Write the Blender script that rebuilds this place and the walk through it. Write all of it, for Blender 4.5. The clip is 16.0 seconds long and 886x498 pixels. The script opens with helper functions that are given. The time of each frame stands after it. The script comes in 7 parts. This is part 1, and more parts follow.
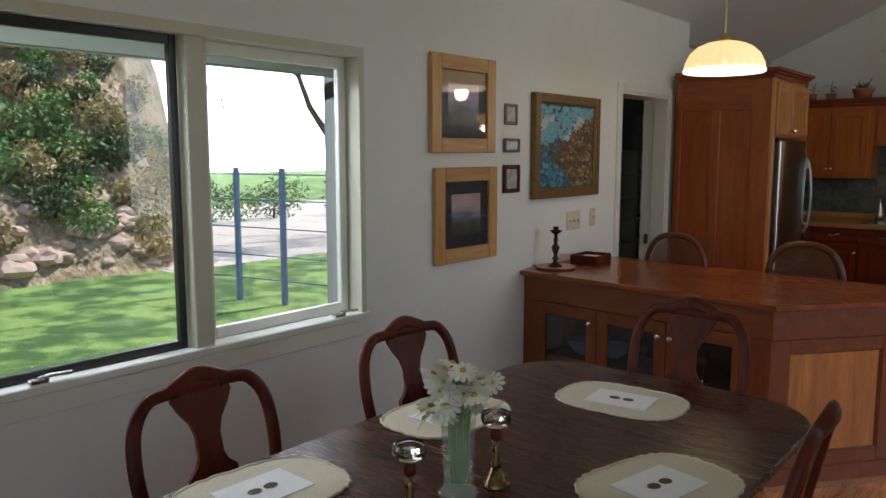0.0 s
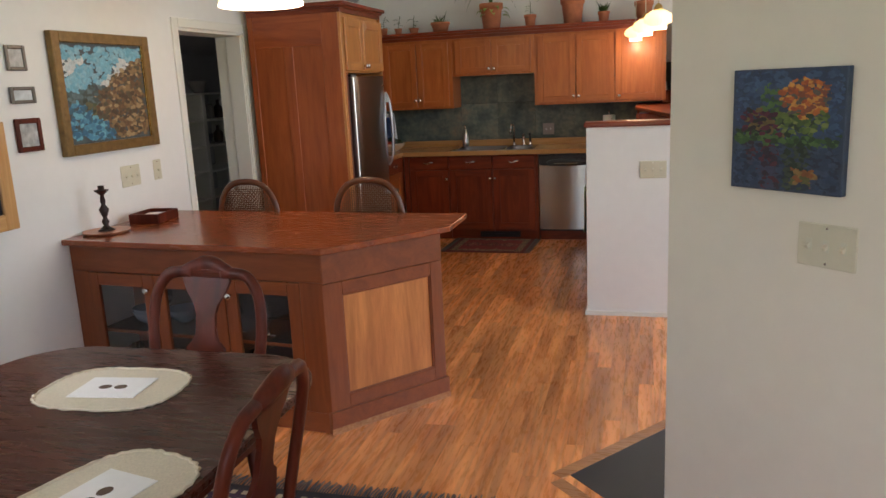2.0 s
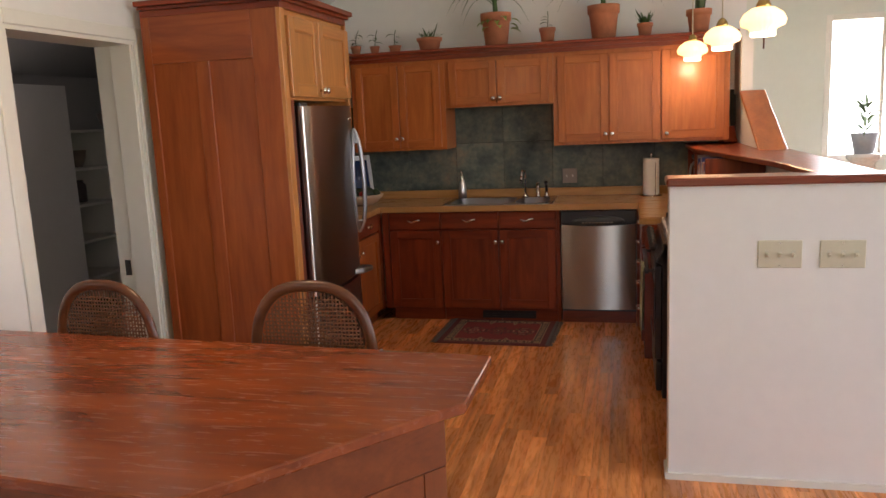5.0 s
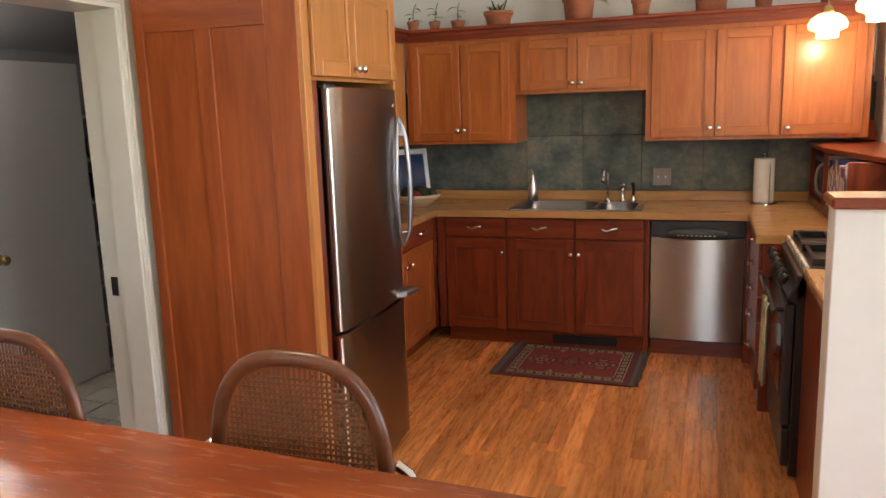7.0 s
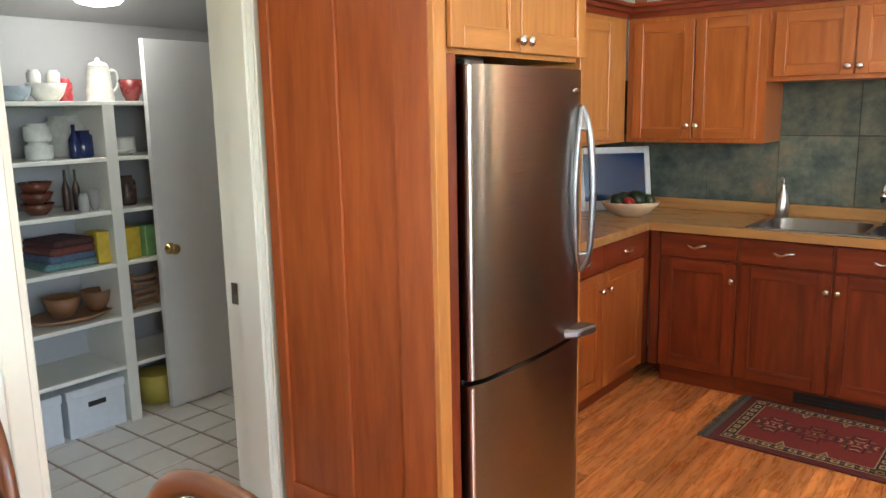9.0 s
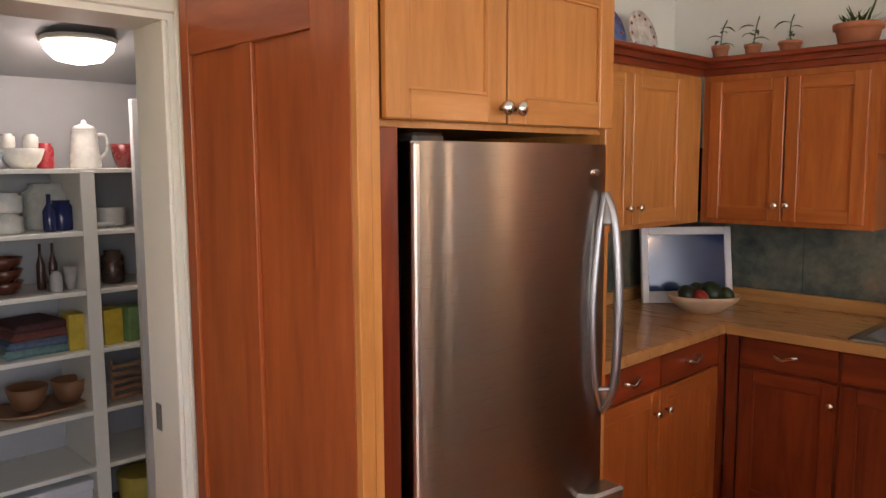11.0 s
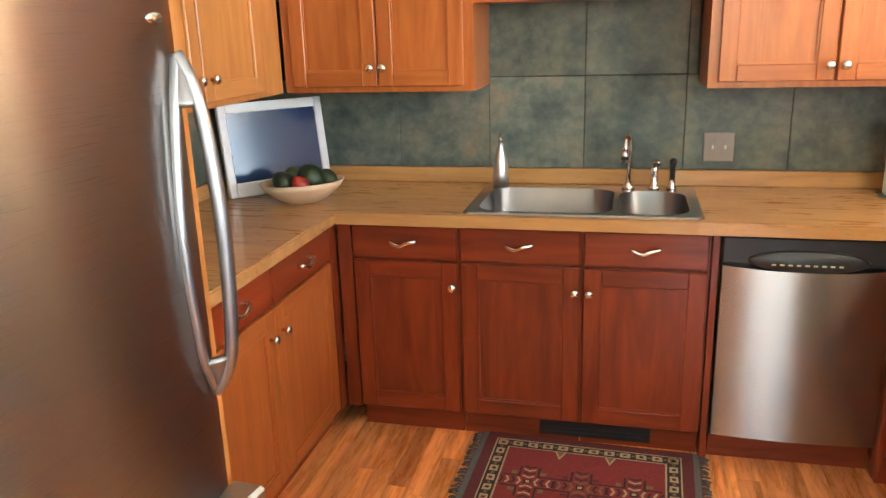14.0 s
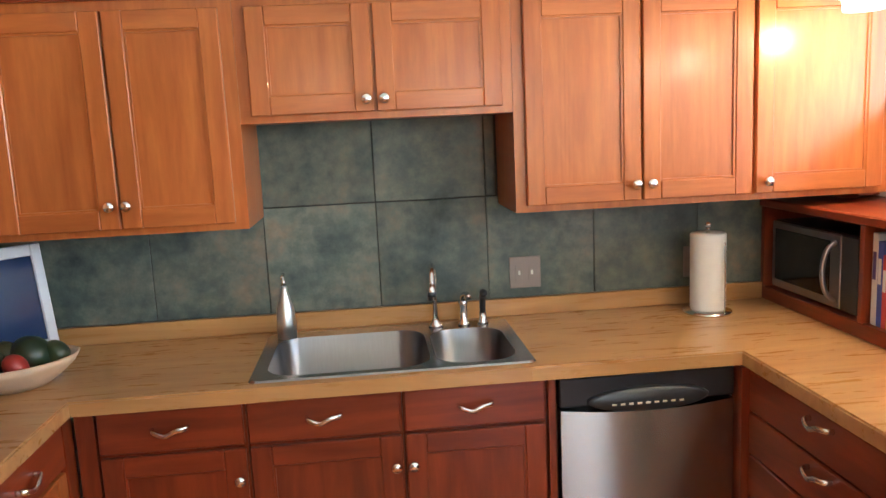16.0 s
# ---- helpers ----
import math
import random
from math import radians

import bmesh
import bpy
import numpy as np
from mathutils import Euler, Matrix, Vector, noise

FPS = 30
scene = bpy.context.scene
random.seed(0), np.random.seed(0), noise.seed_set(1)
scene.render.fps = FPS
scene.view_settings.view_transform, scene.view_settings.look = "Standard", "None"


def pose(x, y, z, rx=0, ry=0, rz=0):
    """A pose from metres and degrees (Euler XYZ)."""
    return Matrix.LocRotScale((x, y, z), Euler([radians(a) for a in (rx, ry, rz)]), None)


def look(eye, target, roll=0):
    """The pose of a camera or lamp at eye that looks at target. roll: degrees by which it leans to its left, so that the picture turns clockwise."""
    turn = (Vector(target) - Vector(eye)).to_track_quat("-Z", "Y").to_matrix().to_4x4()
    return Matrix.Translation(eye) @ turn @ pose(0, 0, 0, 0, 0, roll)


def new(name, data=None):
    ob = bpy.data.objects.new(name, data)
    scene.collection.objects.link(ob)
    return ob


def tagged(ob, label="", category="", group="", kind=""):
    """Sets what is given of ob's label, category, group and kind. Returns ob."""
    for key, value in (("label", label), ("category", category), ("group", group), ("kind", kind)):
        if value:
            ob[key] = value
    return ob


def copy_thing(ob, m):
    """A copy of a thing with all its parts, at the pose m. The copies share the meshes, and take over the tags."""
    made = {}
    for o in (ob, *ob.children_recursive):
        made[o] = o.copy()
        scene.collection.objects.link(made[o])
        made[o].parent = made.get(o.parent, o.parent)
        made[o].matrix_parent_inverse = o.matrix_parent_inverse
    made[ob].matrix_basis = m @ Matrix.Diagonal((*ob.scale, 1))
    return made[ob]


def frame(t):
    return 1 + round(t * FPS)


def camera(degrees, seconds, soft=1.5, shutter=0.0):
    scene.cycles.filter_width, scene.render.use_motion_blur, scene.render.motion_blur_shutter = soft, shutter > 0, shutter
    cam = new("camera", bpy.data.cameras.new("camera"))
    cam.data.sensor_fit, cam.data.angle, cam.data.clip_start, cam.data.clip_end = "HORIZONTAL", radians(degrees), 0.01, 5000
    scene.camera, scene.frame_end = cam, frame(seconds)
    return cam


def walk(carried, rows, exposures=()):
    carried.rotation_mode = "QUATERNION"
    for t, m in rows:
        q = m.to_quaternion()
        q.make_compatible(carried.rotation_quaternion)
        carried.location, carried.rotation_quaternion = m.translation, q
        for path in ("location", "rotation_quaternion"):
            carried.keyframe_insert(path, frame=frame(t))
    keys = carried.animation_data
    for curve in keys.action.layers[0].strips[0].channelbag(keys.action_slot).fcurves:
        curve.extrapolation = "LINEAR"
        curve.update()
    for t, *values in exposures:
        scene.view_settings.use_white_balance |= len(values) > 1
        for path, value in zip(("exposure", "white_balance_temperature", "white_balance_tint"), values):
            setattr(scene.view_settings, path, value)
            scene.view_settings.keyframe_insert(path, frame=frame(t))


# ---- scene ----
cam = camera(60.0, 16.0)
PATH = [
    (0, (1.154, -8.726, 1.594), (-0.109, -7.195, 1.343), 0.0),
    (0.5, (1.239, -8.614, 1.602), (0.223, -6.916, 1.313), -1.2),
    (1, (1.393, -8.504, 1.594), (0.552, -6.72, 1.261), -1.5),
    (1.5, (1.502, -8.366, 1.585), (0.801, -6.532, 1.201), -1.2),
    (2, (1.539, -8.2, 1.595), (1.028, -6.313, 1.173), -2.7),
    (2.5, (1.477, -7.941, 1.6), (1.166, -5.991, 1.281), -2.9),
    (3, (1.419, -7.699, 1.598), (1.09, -5.76, 1.237), -4.0),
    (3.5, (1.311, -7.338, 1.595), (0.835, -5.424, 1.263), -3.6),
    (6, (0.809, -5.86, 1.587), (0.353, -3.944, 1.239), -2.2),
    (6.5, (0.754, -5.681, 1.595), (0.282, -3.777, 1.206), -4.0),
    (7, (0.803, -5.448, 1.581), (0.165, -3.587, 1.221), -1.9),
    (7.5, (0.776, -5.2, 1.57), (0.092, -3.371, 1.139), -1.8),
    (8, (0.752, -4.927, 1.592), (-0.003, -3.124, 1.166), -0.7),
    (8.5, (0.77, -4.76, 1.546), (-0.236, -3.081, 1.135), -0.7),
    (11, (0.62, -3.868, 1.626), (-0.799, -2.476, 1.404), -0.3),
    (11.5, (0.5, -3.61, 1.665), (-0.825, -2.135, 1.427), 0.5),
    (12, (0.443, -3.489, 1.652), (-0.744, -1.896, 1.417), -0.0),
    (12.5, (0.395, -3.42, 1.65), (-0.62, -1.716, 1.391), -2.1),
    (13, (0.321, -3.35, 1.632), (-0.503, -1.57, 1.241), -2.8),
    (13.5, (0.276, -3.305, 1.616), (-0.376, -1.473, 1.146), -3.1),
    (14, (0.18, -3.271, 1.575), (-0.28, -1.407, 1.018), -1.8),
    (14.5, (0.164, -3.139, 1.549), (-0.136, -1.239, 1.002), -2.0),
    (15, (0.143, -2.981, 1.551), (0.016, -1.039, 1.09), -1.1),
    (15.5, (0.055, -2.872, 1.577), (0.039, -0.909, 1.195), -1.4),
    (16, (-0.023, -2.77, 1.616), (0.16, -0.803, 1.305), -2.7),
]
walk(cam, [(t, look(eye, target, roll)) for t, eye, target, roll in PATH],
     exposures=[(0, 0.17, 6120, 11), (0.5, 0.02, 6200, 12), (1, 0.65, 6300, 14), (1.5, 1.2, 6350, 15), (2.5, 1.25, 6350, 18), (3.5, 1.25, 6400, 20), (6, 1.6, 7000, 24), (7, 2.05, 6650, 17), (8.5, 2.65, 6050, 5), (11, 1.85, 7000, 25), (11.5, 2.1, 6500, 15), (12, 2.2, 5900, 3), (12.5, 2.4, 5700, 0), (13, 2.9, 5800, 0), (13.5, 3.15, 6300, 6), (14.5, 3.15, 6300, 8), (15, 3.1, 5900, 7), (16, 2.85, 5700, 9)])

# ---- world and large lights ----
world = bpy.data.worlds.new("sky")
scene.world = world
world.use_nodes = True
wn = world.node_tree
sky = wn.nodes.new("ShaderNodeTexSky")
sky.sky_type = "NISHITA"
sky.sun_disc = False
sky.sun_elevation, sky.sun_rotation = radians(48), radians(200)
wn.nodes["Background"].inputs[1].default_value = 0.15
wn.links.new(sky.outputs[0], wn.nodes["Background"].inputs[0])


def lamp(name, kind, m, power, color, size=0.1, size_y=None):
    data = bpy.data.lights.new(name, kind)
    data.energy, data.color = power, color
    if kind == "AREA":
        data.shape, data.size, data.size_y = "RECTANGLE", size, size_y or size
    elif kind == "SUN":
        data.angle = size
    else:
        data.shadow_soft_size = size
    ob = new(name, data)
    ob.matrix_world = m
    return ob


lamp("sun", "SUN", look((-3.0, 5.0, 9.0), (-4.0, 0.0, 0.0)), 5.0, (1.0, 0.95, 0.86), radians(0.5))
DAY = (0.86, 0.93, 1.0)
lamp("daylight_dining", "AREA", look((-1.75, -7.4, 2.32), (-0.6, -7.4, 0.9)), 32, DAY, 2.2, 0.36)
# added fill from the unseen east side; no known window stands there
lamp("fill_east_unseen", "AREA", look((5.15, -4.7, 1.75), (-0.6, -4.6, 0.6)), 38, DAY, 4.4, 2.0)
# added fill from behind the camera, where no source is known
lamp("fill_south_unseen", "AREA", look((2.6, -10.15, 1.6), (1.0, 0.0, 1.0)), 9, DAY, 3.4, 1.9)
lamp("daylight_far", "AREA", look((3.6, 2.55, 1.7), (3.0, -3.0, 1.2)), 18, DAY, 1.3, 1.3)
WARM = (1.0, 0.72, 0.42)

# ---- mesh builder ----


class Build:
    """Gathers pieces of one mesh; m is the material slot, at a matrix that moves what is added."""

    def __init__(self):
        self.v, self.f, self.m, self.s = [], [], [], []
        self.at = Matrix()

    def put(self, verts, faces, m=0, smooth=False):
        n = len(self.v)
        self.v += [self.at @ Vector(p) for p in verts]
        self.f += [[n + i for i in f] for f in faces]
        self.m += [m] * len(faces)
        self.s += [smooth] * len(faces)
        return self

    def box(self, x0, y0, z0, x1, y1, z1, bev=0.0, m=0):
        bm = bmesh.new()
        bmesh.ops.create_cube(bm, size=1)
        for p in bm.verts:
            p.co = Vector(((x0 + x1) / 2 + p.co.x * (x1 - x0), (y0 + y1) / 2 + p.co.y * (y1 - y0), (z0 + z1) / 2 + p.co.z * (z1 - z0)))
        if bev:
            bmesh.ops.bevel(bm, geom=bm.edges[:], offset=bev, segments=1, affect="EDGES")
        return self.bm(bm, m)

    def bm(self, bm, m=0, smooth=False):
        bm.verts.index_update()
        self.put([p.co[:] for p in bm.verts], [[p.index for p in f.verts] for f in bm.faces], m, smooth)
        bm.free()
        return self

    def prism(self, poly, z0, z1, m=0, bev=0.0):
        bm = bmesh.new()
        low = [bm.verts.new((x, y, z0)) for x, y in poly]
        top = [bm.verts.new((x, y, z1)) for x, y in poly]
        n = len(poly)
        bm.faces.new(low[::-1])
        bm.faces.new(top)
        for i in range(n):
            bm.faces.new((low[i], low[(i + 1) % n], top[(i + 1) % n], top[i]))
        bmesh.ops.recalc_face_normals(bm, faces=bm.faces[:])
        if bev:
            bmesh.ops.bevel(bm, geom=bm.edges[:], offset=bev, segments=1, affect="EDGES")
        return self.bm(bm, m)

    def lathe(self, prof, c=(0, 0, 0), n=20, m=0, sx=1.0, sy=1.0):
        """prof: (radius, height) from bottom to top, round the z axis at c."""
        v, f = [], []
        for r, z in prof:
            v += [(c[0] + sx * r * math.cos(2 * math.pi * i / n), c[1] + sy * r * math.sin(2 * math.pi * i / n), c[2] + z) for i in range(n)]
        for k in range(len(prof) - 1):
            f += [[k * n + i, k * n + (i + 1) % n, (k + 1) * n + (i + 1) % n, (k + 1) * n + i] for i in range(n)]
        f.append(list(range(n))[::-1])
        f.append([(len(prof) - 1) * n + i for i in range(n)])
        return self.put(v, f, m, True)

    def tube(self, pts, r, n=8, m=0, flat=1.0, up=(0, 0, 1)):
        """A round bar along pts; r a radius or one for each point; flat squeezes it along its binormal."""
        pts = [Vector(p) for p in pts]
        rs = r if isinstance(r, (list, tuple)) else [r] * len(pts)
        v, f = [], []
        for i, p in enumerate(pts):
            d = (pts[min(i + 1, len(pts) - 1)] - pts[max(i - 1, 0)]).normalized()
            side = d.cross(Vector(up))
            side = side.normalized() if side.length > 1e-3 else d.cross(Vector((1, 0, 0))).normalized()
            top = side.cross(d).normalized()
            for k in range(n):
                a = 2 * math.pi * k / n
                v.append(p + side * (rs[i] * math.cos(a)) + top * (rs[i] * flat * math.sin(a)))
        for i in range(len(pts) - 1):
            f += [[i * n + k, i * n + (k + 1) % n, (i + 1) * n + (k + 1) % n, (i + 1) * n + k] for k in range(n)]
        f.append(list(range(n))[::-1])
        f.append([(len(pts) - 1) * n + k for k in range(n)])
        return self.put(v, f, m, True)

    def mesh(self, name, mats, sharp=None):
        me = bpy.data.meshes.new(name)
        me.from_pydata([tuple(p) for p in self.v], [], self.f)
        for mat in mats if isinstance(mats, (list, tuple)) else [mats]:
            me.materials.append(mat)
        me.polygons.foreach_set("material_index", self.m)
        me.polygons.foreach_set("use_smooth", self.s)
        me.update()
        if sharp is not None:
            me.set_sharp_from_angle(angle=radians(sharp))
        return me


def smooth_path(pts, steps=6):
    """Catmull-Rom through pts."""
    p = [Vector(q) for q in pts]
    p = [2 * p[0] - p[1]] + p + [2 * p[-1] - p[-2]]
    out = []
    for i in range(1, len(p) - 2):
        for k in range(steps):
            t = k / steps
            a, b, c, d = p[i - 1], p[i], p[i + 1], p[i + 2]
            out.append(0.5 * (2 * b + (c - a) * t + (2 * a - 5 * b + 4 * c - d) * t * t + (3 * b - a - 3 * c + d) * t ** 3))
    return out + [p[-2]]


def thing(name, loc, rot=0.0, label="", category="", group="", kind=""):
    ob = new(name)
    ob.empty_display_size = 0.05
    ob.matrix_world = pose(*loc, 0, 0, rot)
    return tagged(ob, label, category, group, kind)


def part(name, b, mats, parent=None, label="", m=None):
    ob = new(name, b if isinstance(b, bpy.types.Mesh) else b.mesh(name, mats))
    if parent is not None:
        ob.parent = parent
    if m is not None:
        ob.matrix_basis = m
    return tagged(ob, label)


def solo(name, b, mats, label, category="", kind="", group="", m=None):
    ob = part(name, b, mats, None, label, m)
    return tagged(ob, label, category, group, kind)


# ---- materials ----


class Mat:
    def __init__(self, name, color, rough=0.5, metal=0.0):
        self.mat = bpy.data.materials.new(name)
        self.mat.use_nodes = True
        self.t = self.mat.node_tree
        self.p = self.t.nodes["Principled BSDF"]
        self.p.inputs["Base Color"].default_value = (*color, 1)
        self.p.inputs["Roughness"].default_value = rough
        self.p.inputs["Metallic"].default_value = metal

    def node(self, kind, **inputs):
        n = self.t.nodes.new("ShaderNode" + kind)
        for k, v in inputs.items():
            n.inputs[k.replace("_", " ")].default_value = v
        return n

    def link(self, a, b):
        self.t.links.new(a, b)

    def coords(self, scale=(1, 1, 1), world_space=False):
        src = self.node("NewGeometry").outputs["Position"] if world_space else self.node("TexCoord").outputs["Object"]
        mp = self.node("Mapping")
        mp.inputs["Scale"].default_value = scale
        self.link(src, mp.inputs["Vector"])
        return mp.outputs[0]

    def noise(self, vec, scale, detail=4, rough=0.55, distort=0.0):
        n = self.node("TexNoise", Scale=scale, Detail=detail, Roughness=rough, Distortion=distort)
        self.link(vec, n.inputs["Vector"])
        return n.outputs["Fac"]

    def ramp(self, fac, stops):
        r = self.node("ValToRGB")
        while len(r.color_ramp.elements) < len(stops):
            r.color_ramp.elements.new(0.5)
        for e, (pos, col) in zip(r.color_ramp.elements, stops):
            e.position, e.color = pos, (*col, 1) if len(col) == 3 else col
        self.link(fac, r.inputs[0])
        return r.outputs[0]

    def mix(self, a, b, fac, mode="MIX"):
        x = self.node("Mix")
        x.data_type, x.blend_type = "RGBA", mode
        for sock, val in ((x.inputs[6], a), (x.inputs[7], b), (x.inputs[0], fac)):
            if isinstance(val, bpy.types.NodeSocket):
                self.link(val, sock)
            elif isinstance(val, tuple):
                sock.default_value = (*val, 1) if len(val) == 3 else val
            else:
                sock.default_value = val
        return x.outputs[2]

    def color(self, sock):
        self.link(sock, self.p.inputs["Base Color"])
        return self

    def rough(self, fac, lo, hi):
        r = self.node("MapRange")
        r.inputs["To Min"].default_value, r.inputs["To Max"].default_value = lo, hi
        self.link(fac, r.inputs[0])
        self.link(r.outputs[0], self.p.inputs["Roughness"])

    def bump(self, fac, strength, dist=0.01):
        b = self.node("Bump", Strength=strength, Distance=dist)
        self.link(fac, b.inputs["Height"])
        self.link(b.outputs[0], self.p.inputs["Normal"])

    def gray(self, value, fac, amount):
        """value times a grey that varies round one."""
        lo, hi = 1 - amount, 1 + amount
        return self.mix(value, self.ramp(fac, [(0.25, (lo, lo, lo)), (0.75, (hi, hi, hi))]), 1.0, "MULTIPLY")

    def random_tint(self, sock, amount):
        info = self.node("ObjectInfo")
        lo, hi = 1 - amount, 1 + amount
        return self.mix(sock, self.ramp(info.outputs["Random"], [(0.0, (lo, lo, lo)), (1.0, (hi, hi, hi))]), 1.0, "MULTIPLY")


def wood(name, light, dark, axis="z", rough=0.3, coat=0.2, tint=0.045, fine=34, grain=0.11, rings=0.03, pieces=False, circles=80.0):
    """Long-grained wood: cathedral growth rings, fine pores and a satin finish."""
    w = Mat(name, light, rough)
    long, wide = 1.1, 9.0
    sc = {"x": (long, wide, wide), "y": (wide, long, wide), "z": (wide, wide, long)}[axis]
    geo = w.coords(sc, True)
    info = w.node("ObjectInfo")
    add = w.node("VectorMath")
    add.operation = "ADD"
    scl = w.node("VectorMath")
    scl.operation = "SCALE"
    scl.inputs["Scale"].default_value = 37.0
    chance = info.outputs["Random"]
    if pieces:
        mixed = w.node("Math")
        mixed.operation = "ADD"
        w.link(chance, mixed.inputs[0])
        w.link(w.node("NewGeometry").outputs["Random Per Island"], mixed.inputs[1])
        part_of = w.node("Math")
        part_of.operation = "FRACT"
        w.link(mixed.outputs[0], part_of.inputs[0])
        chance = part_of.outputs[0]
    w.link(chance, scl.inputs[0])
    w.link(geo, add.inputs[0])
    w.link(scl.outputs[0], add.inputs[1])
    vec = add.outputs[0]
    figure = w.noise(vec, 1.1, 3, 0.5, 1.6)
    pores = w.noise(vec, fine / 4, 5, 0.65, 0.4)
    mid = tuple((a + b) / 2 for a, b in zip(light, dark))
    c = w.ramp(figure, [(0.3, dark), (0.5, mid), (0.72, light)])
    c = w.gray(c, pores, grain)
    if rings:
        stretch = w.node("Mapping")
        stretch.inputs["Scale"].default_value = {"x": (0.42, 1, 1), "y": (1, 0.42, 1), "z": (1, 1, 0.42)}[axis]
        w.link(vec, stretch.inputs["Vector"])
        field = w.noise(stretch.outputs[0], 0.62, 1.5, 0.45, 0.35)
        turns = w.node("Math")
        turns.operation = "MULTIPLY"
        turns.inputs[1].default_value = circles
        w.link(field, turns.inputs[0])
        wave = w.node("Math")
        wave.operation = "SINE"
        w.link(turns.outputs[0], wave.inputs[0])
        lift = w.node("MapRange")
        lift.inputs["From Min"].default_value = -1.0
        w.link(wave.outputs[0], lift.inputs[0])
        lo = 1 - rings * 1.6
        c = w.mix(c, w.ramp(lift.outputs[0], [(0.0, (lo, lo * 0.97, lo * 0.94)), (0.45, (1, 1, 1)), (1.0, (1 + rings * 0.5,) * 3)]), 1.0, "MULTIPLY")
    big = w.noise(w.coords((1, 1, 1), True), 1.3, 2)
    c = w.gray(c, big, 0.12)
    lo, hi = 1 - tint, 1 + tint
    w.color(w.mix(c, w.ramp(chance, [(0.0, (lo, lo, lo)), (1.0, (hi, hi, hi))]), 1.0, "MULTIPLY"))
    w.rough(pores, rough - 0.06, rough + 0.1)
    if grain > 0.06:
        w.bump(pores, 0.6 * grain, 0.002)
    w.p.inputs["Specular IOR Level"].default_value = 0.36
    w.p.inputs["Coat Weight"].default_value = coat
    w.p.inputs["Coat Roughness"].default_value = 0.16
    return w.mat


def painted(name, color, rough=0.6, bump=0.1, scale=90, mottle=0.03):
    w = Mat(name, color, rough)
    pos = w.coords((1, 1, 1), True)
    n = w.noise(pos, scale, 4)
    c = w.gray(color, w.noise(pos, 1.2, 3), mottle)
    c = w.gray(c, w.noise(pos, 14, 4), mottle * 0.6)
    w.color(c)
    w.bump(n, bump, 0.002)
    return w.mat


def plain(name, color, rough=0.5, metal=0.0, vary=0.08, scale=30, bump=0.05):
    w = Mat(name, color, rough, metal)
    n = w.noise(w.coords((1, 1, 1)), scale, 4)
    w.color(w.gray(color, n, vary))
    w.rough(n, max(rough - 0.05, 0.02), min(rough + 0.1, 1))
    if bump:
        w.bump(n, bump, 0.002)
    return w.mat


def brushed(name, color, rough, sc, relief=0.2, aniso=0.5):
    w = Mat(name, color, rough, 1.0)
    n = w.noise(w.coords(sc), 3.0, 6, 0.7)
    w.color(w.gray(color, n, 0.07))
    w.rough(n, rough - 0.04, rough + 0.08)
    w.bump(n, relief, 0.001)
    w.p.inputs["Anisotropic"].default_value = aniso
    w.p.inputs["Anisotropic Rotation"].default_value = 0.25
    tan = w.node("Tangent")
    tan.direction_type, tan.axis = "RADIAL", "Z"
    w.link(tan.outputs[0], w.p.inputs["Tangent"])
    return w.mat


def glass(name, color=(1, 1, 1), rough=0.0):
    w = Mat(name, color, rough)
    w.p.inputs["Transmission Weight"].default_value = 1.0
    w.p.inputs["IOR"].default_value = 1.45
    return w.mat


def glow(name, color, strength, base=(0.9, 0.88, 0.8)):
    w = Mat(name, base, 0.3)
    w.p.inputs["Emission Color"].default_value = (*color, 1)
    w.p.inputs["Emission Strength"].default_value = strength
    return w.mat


WALL = painted("warm_white_wall", (0.80, 0.79, 0.76))
WALL_CREAM = painted("cream_wall", (0.74, 0.69, 0.58))
WALL_GREEN = painted("pale_green_wall", (0.70, 0.74, 0.66))
CEIL = painted("ceiling_white", (0.74, 0.74, 0.73), 0.8)
TRIM = painted("trim_white", (0.78, 0.77, 0.70), 0.4, 0.04, 60)
TRIM_BEIGE = painted("trim_greige", (0.60, 0.58, 0.46), 0.45, 0.05, 60)
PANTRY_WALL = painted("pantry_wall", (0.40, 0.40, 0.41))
CHERRY = wood("cherry_vertical", (0.47, 0.147, 0.036), (0.36, 0.098, 0.023))
CHERRY_X = wood("cherry_along_x", (0.47, 0.147, 0.036), (0.36, 0.098, 0.023), "x")
CHERRY_Y = wood("cherry_along_y", (0.47, 0.147, 0.036), (0.36, 0.098, 0.023), "y")
LIGHT = wood("light_cherry_vertical", (0.60, 0.262, 0.078), (0.49, 0.195, 0.053))
LIGHT_Y = wood("light_cherry_along_y", (0.60, 0.262, 0.078), (0.49, 0.195, 0.053), "y")
RED = wood("red_cherry_vertical", (0.28, 0.050, 0.015), (0.15, 0.025, 0.009))
RED_X = wood("red_cherry_along_x", (0.28, 0.050, 0.015), (0.15, 0.025, 0.009), "x")
RED_Y = wood("red_cherry_along_y", (0.28, 0.050, 0.015), (0.15, 0.025, 0.009), "y")
PANEL = wood("tall_panel_cherry", (0.40, 0.102, 0.026), (0.29, 0.066, 0.018), "z", 0.34)
PANEL_X = wood("tall_panel_cherry_level", (0.41, 0.100, 0.025), (0.25, 0.053, 0.015), "x", 0.34)
TOP = wood("island_top_cherry", (0.36, 0.085, 0.023), (0.19, 0.040, 0.012), "x", 0.24, 0.3, 0.03, 34, 0.05)
ISLAND_X = wood("island_front_cherry", (0.25, 0.066, 0.017), (0.19, 0.046, 0.013), "x", 0.32)
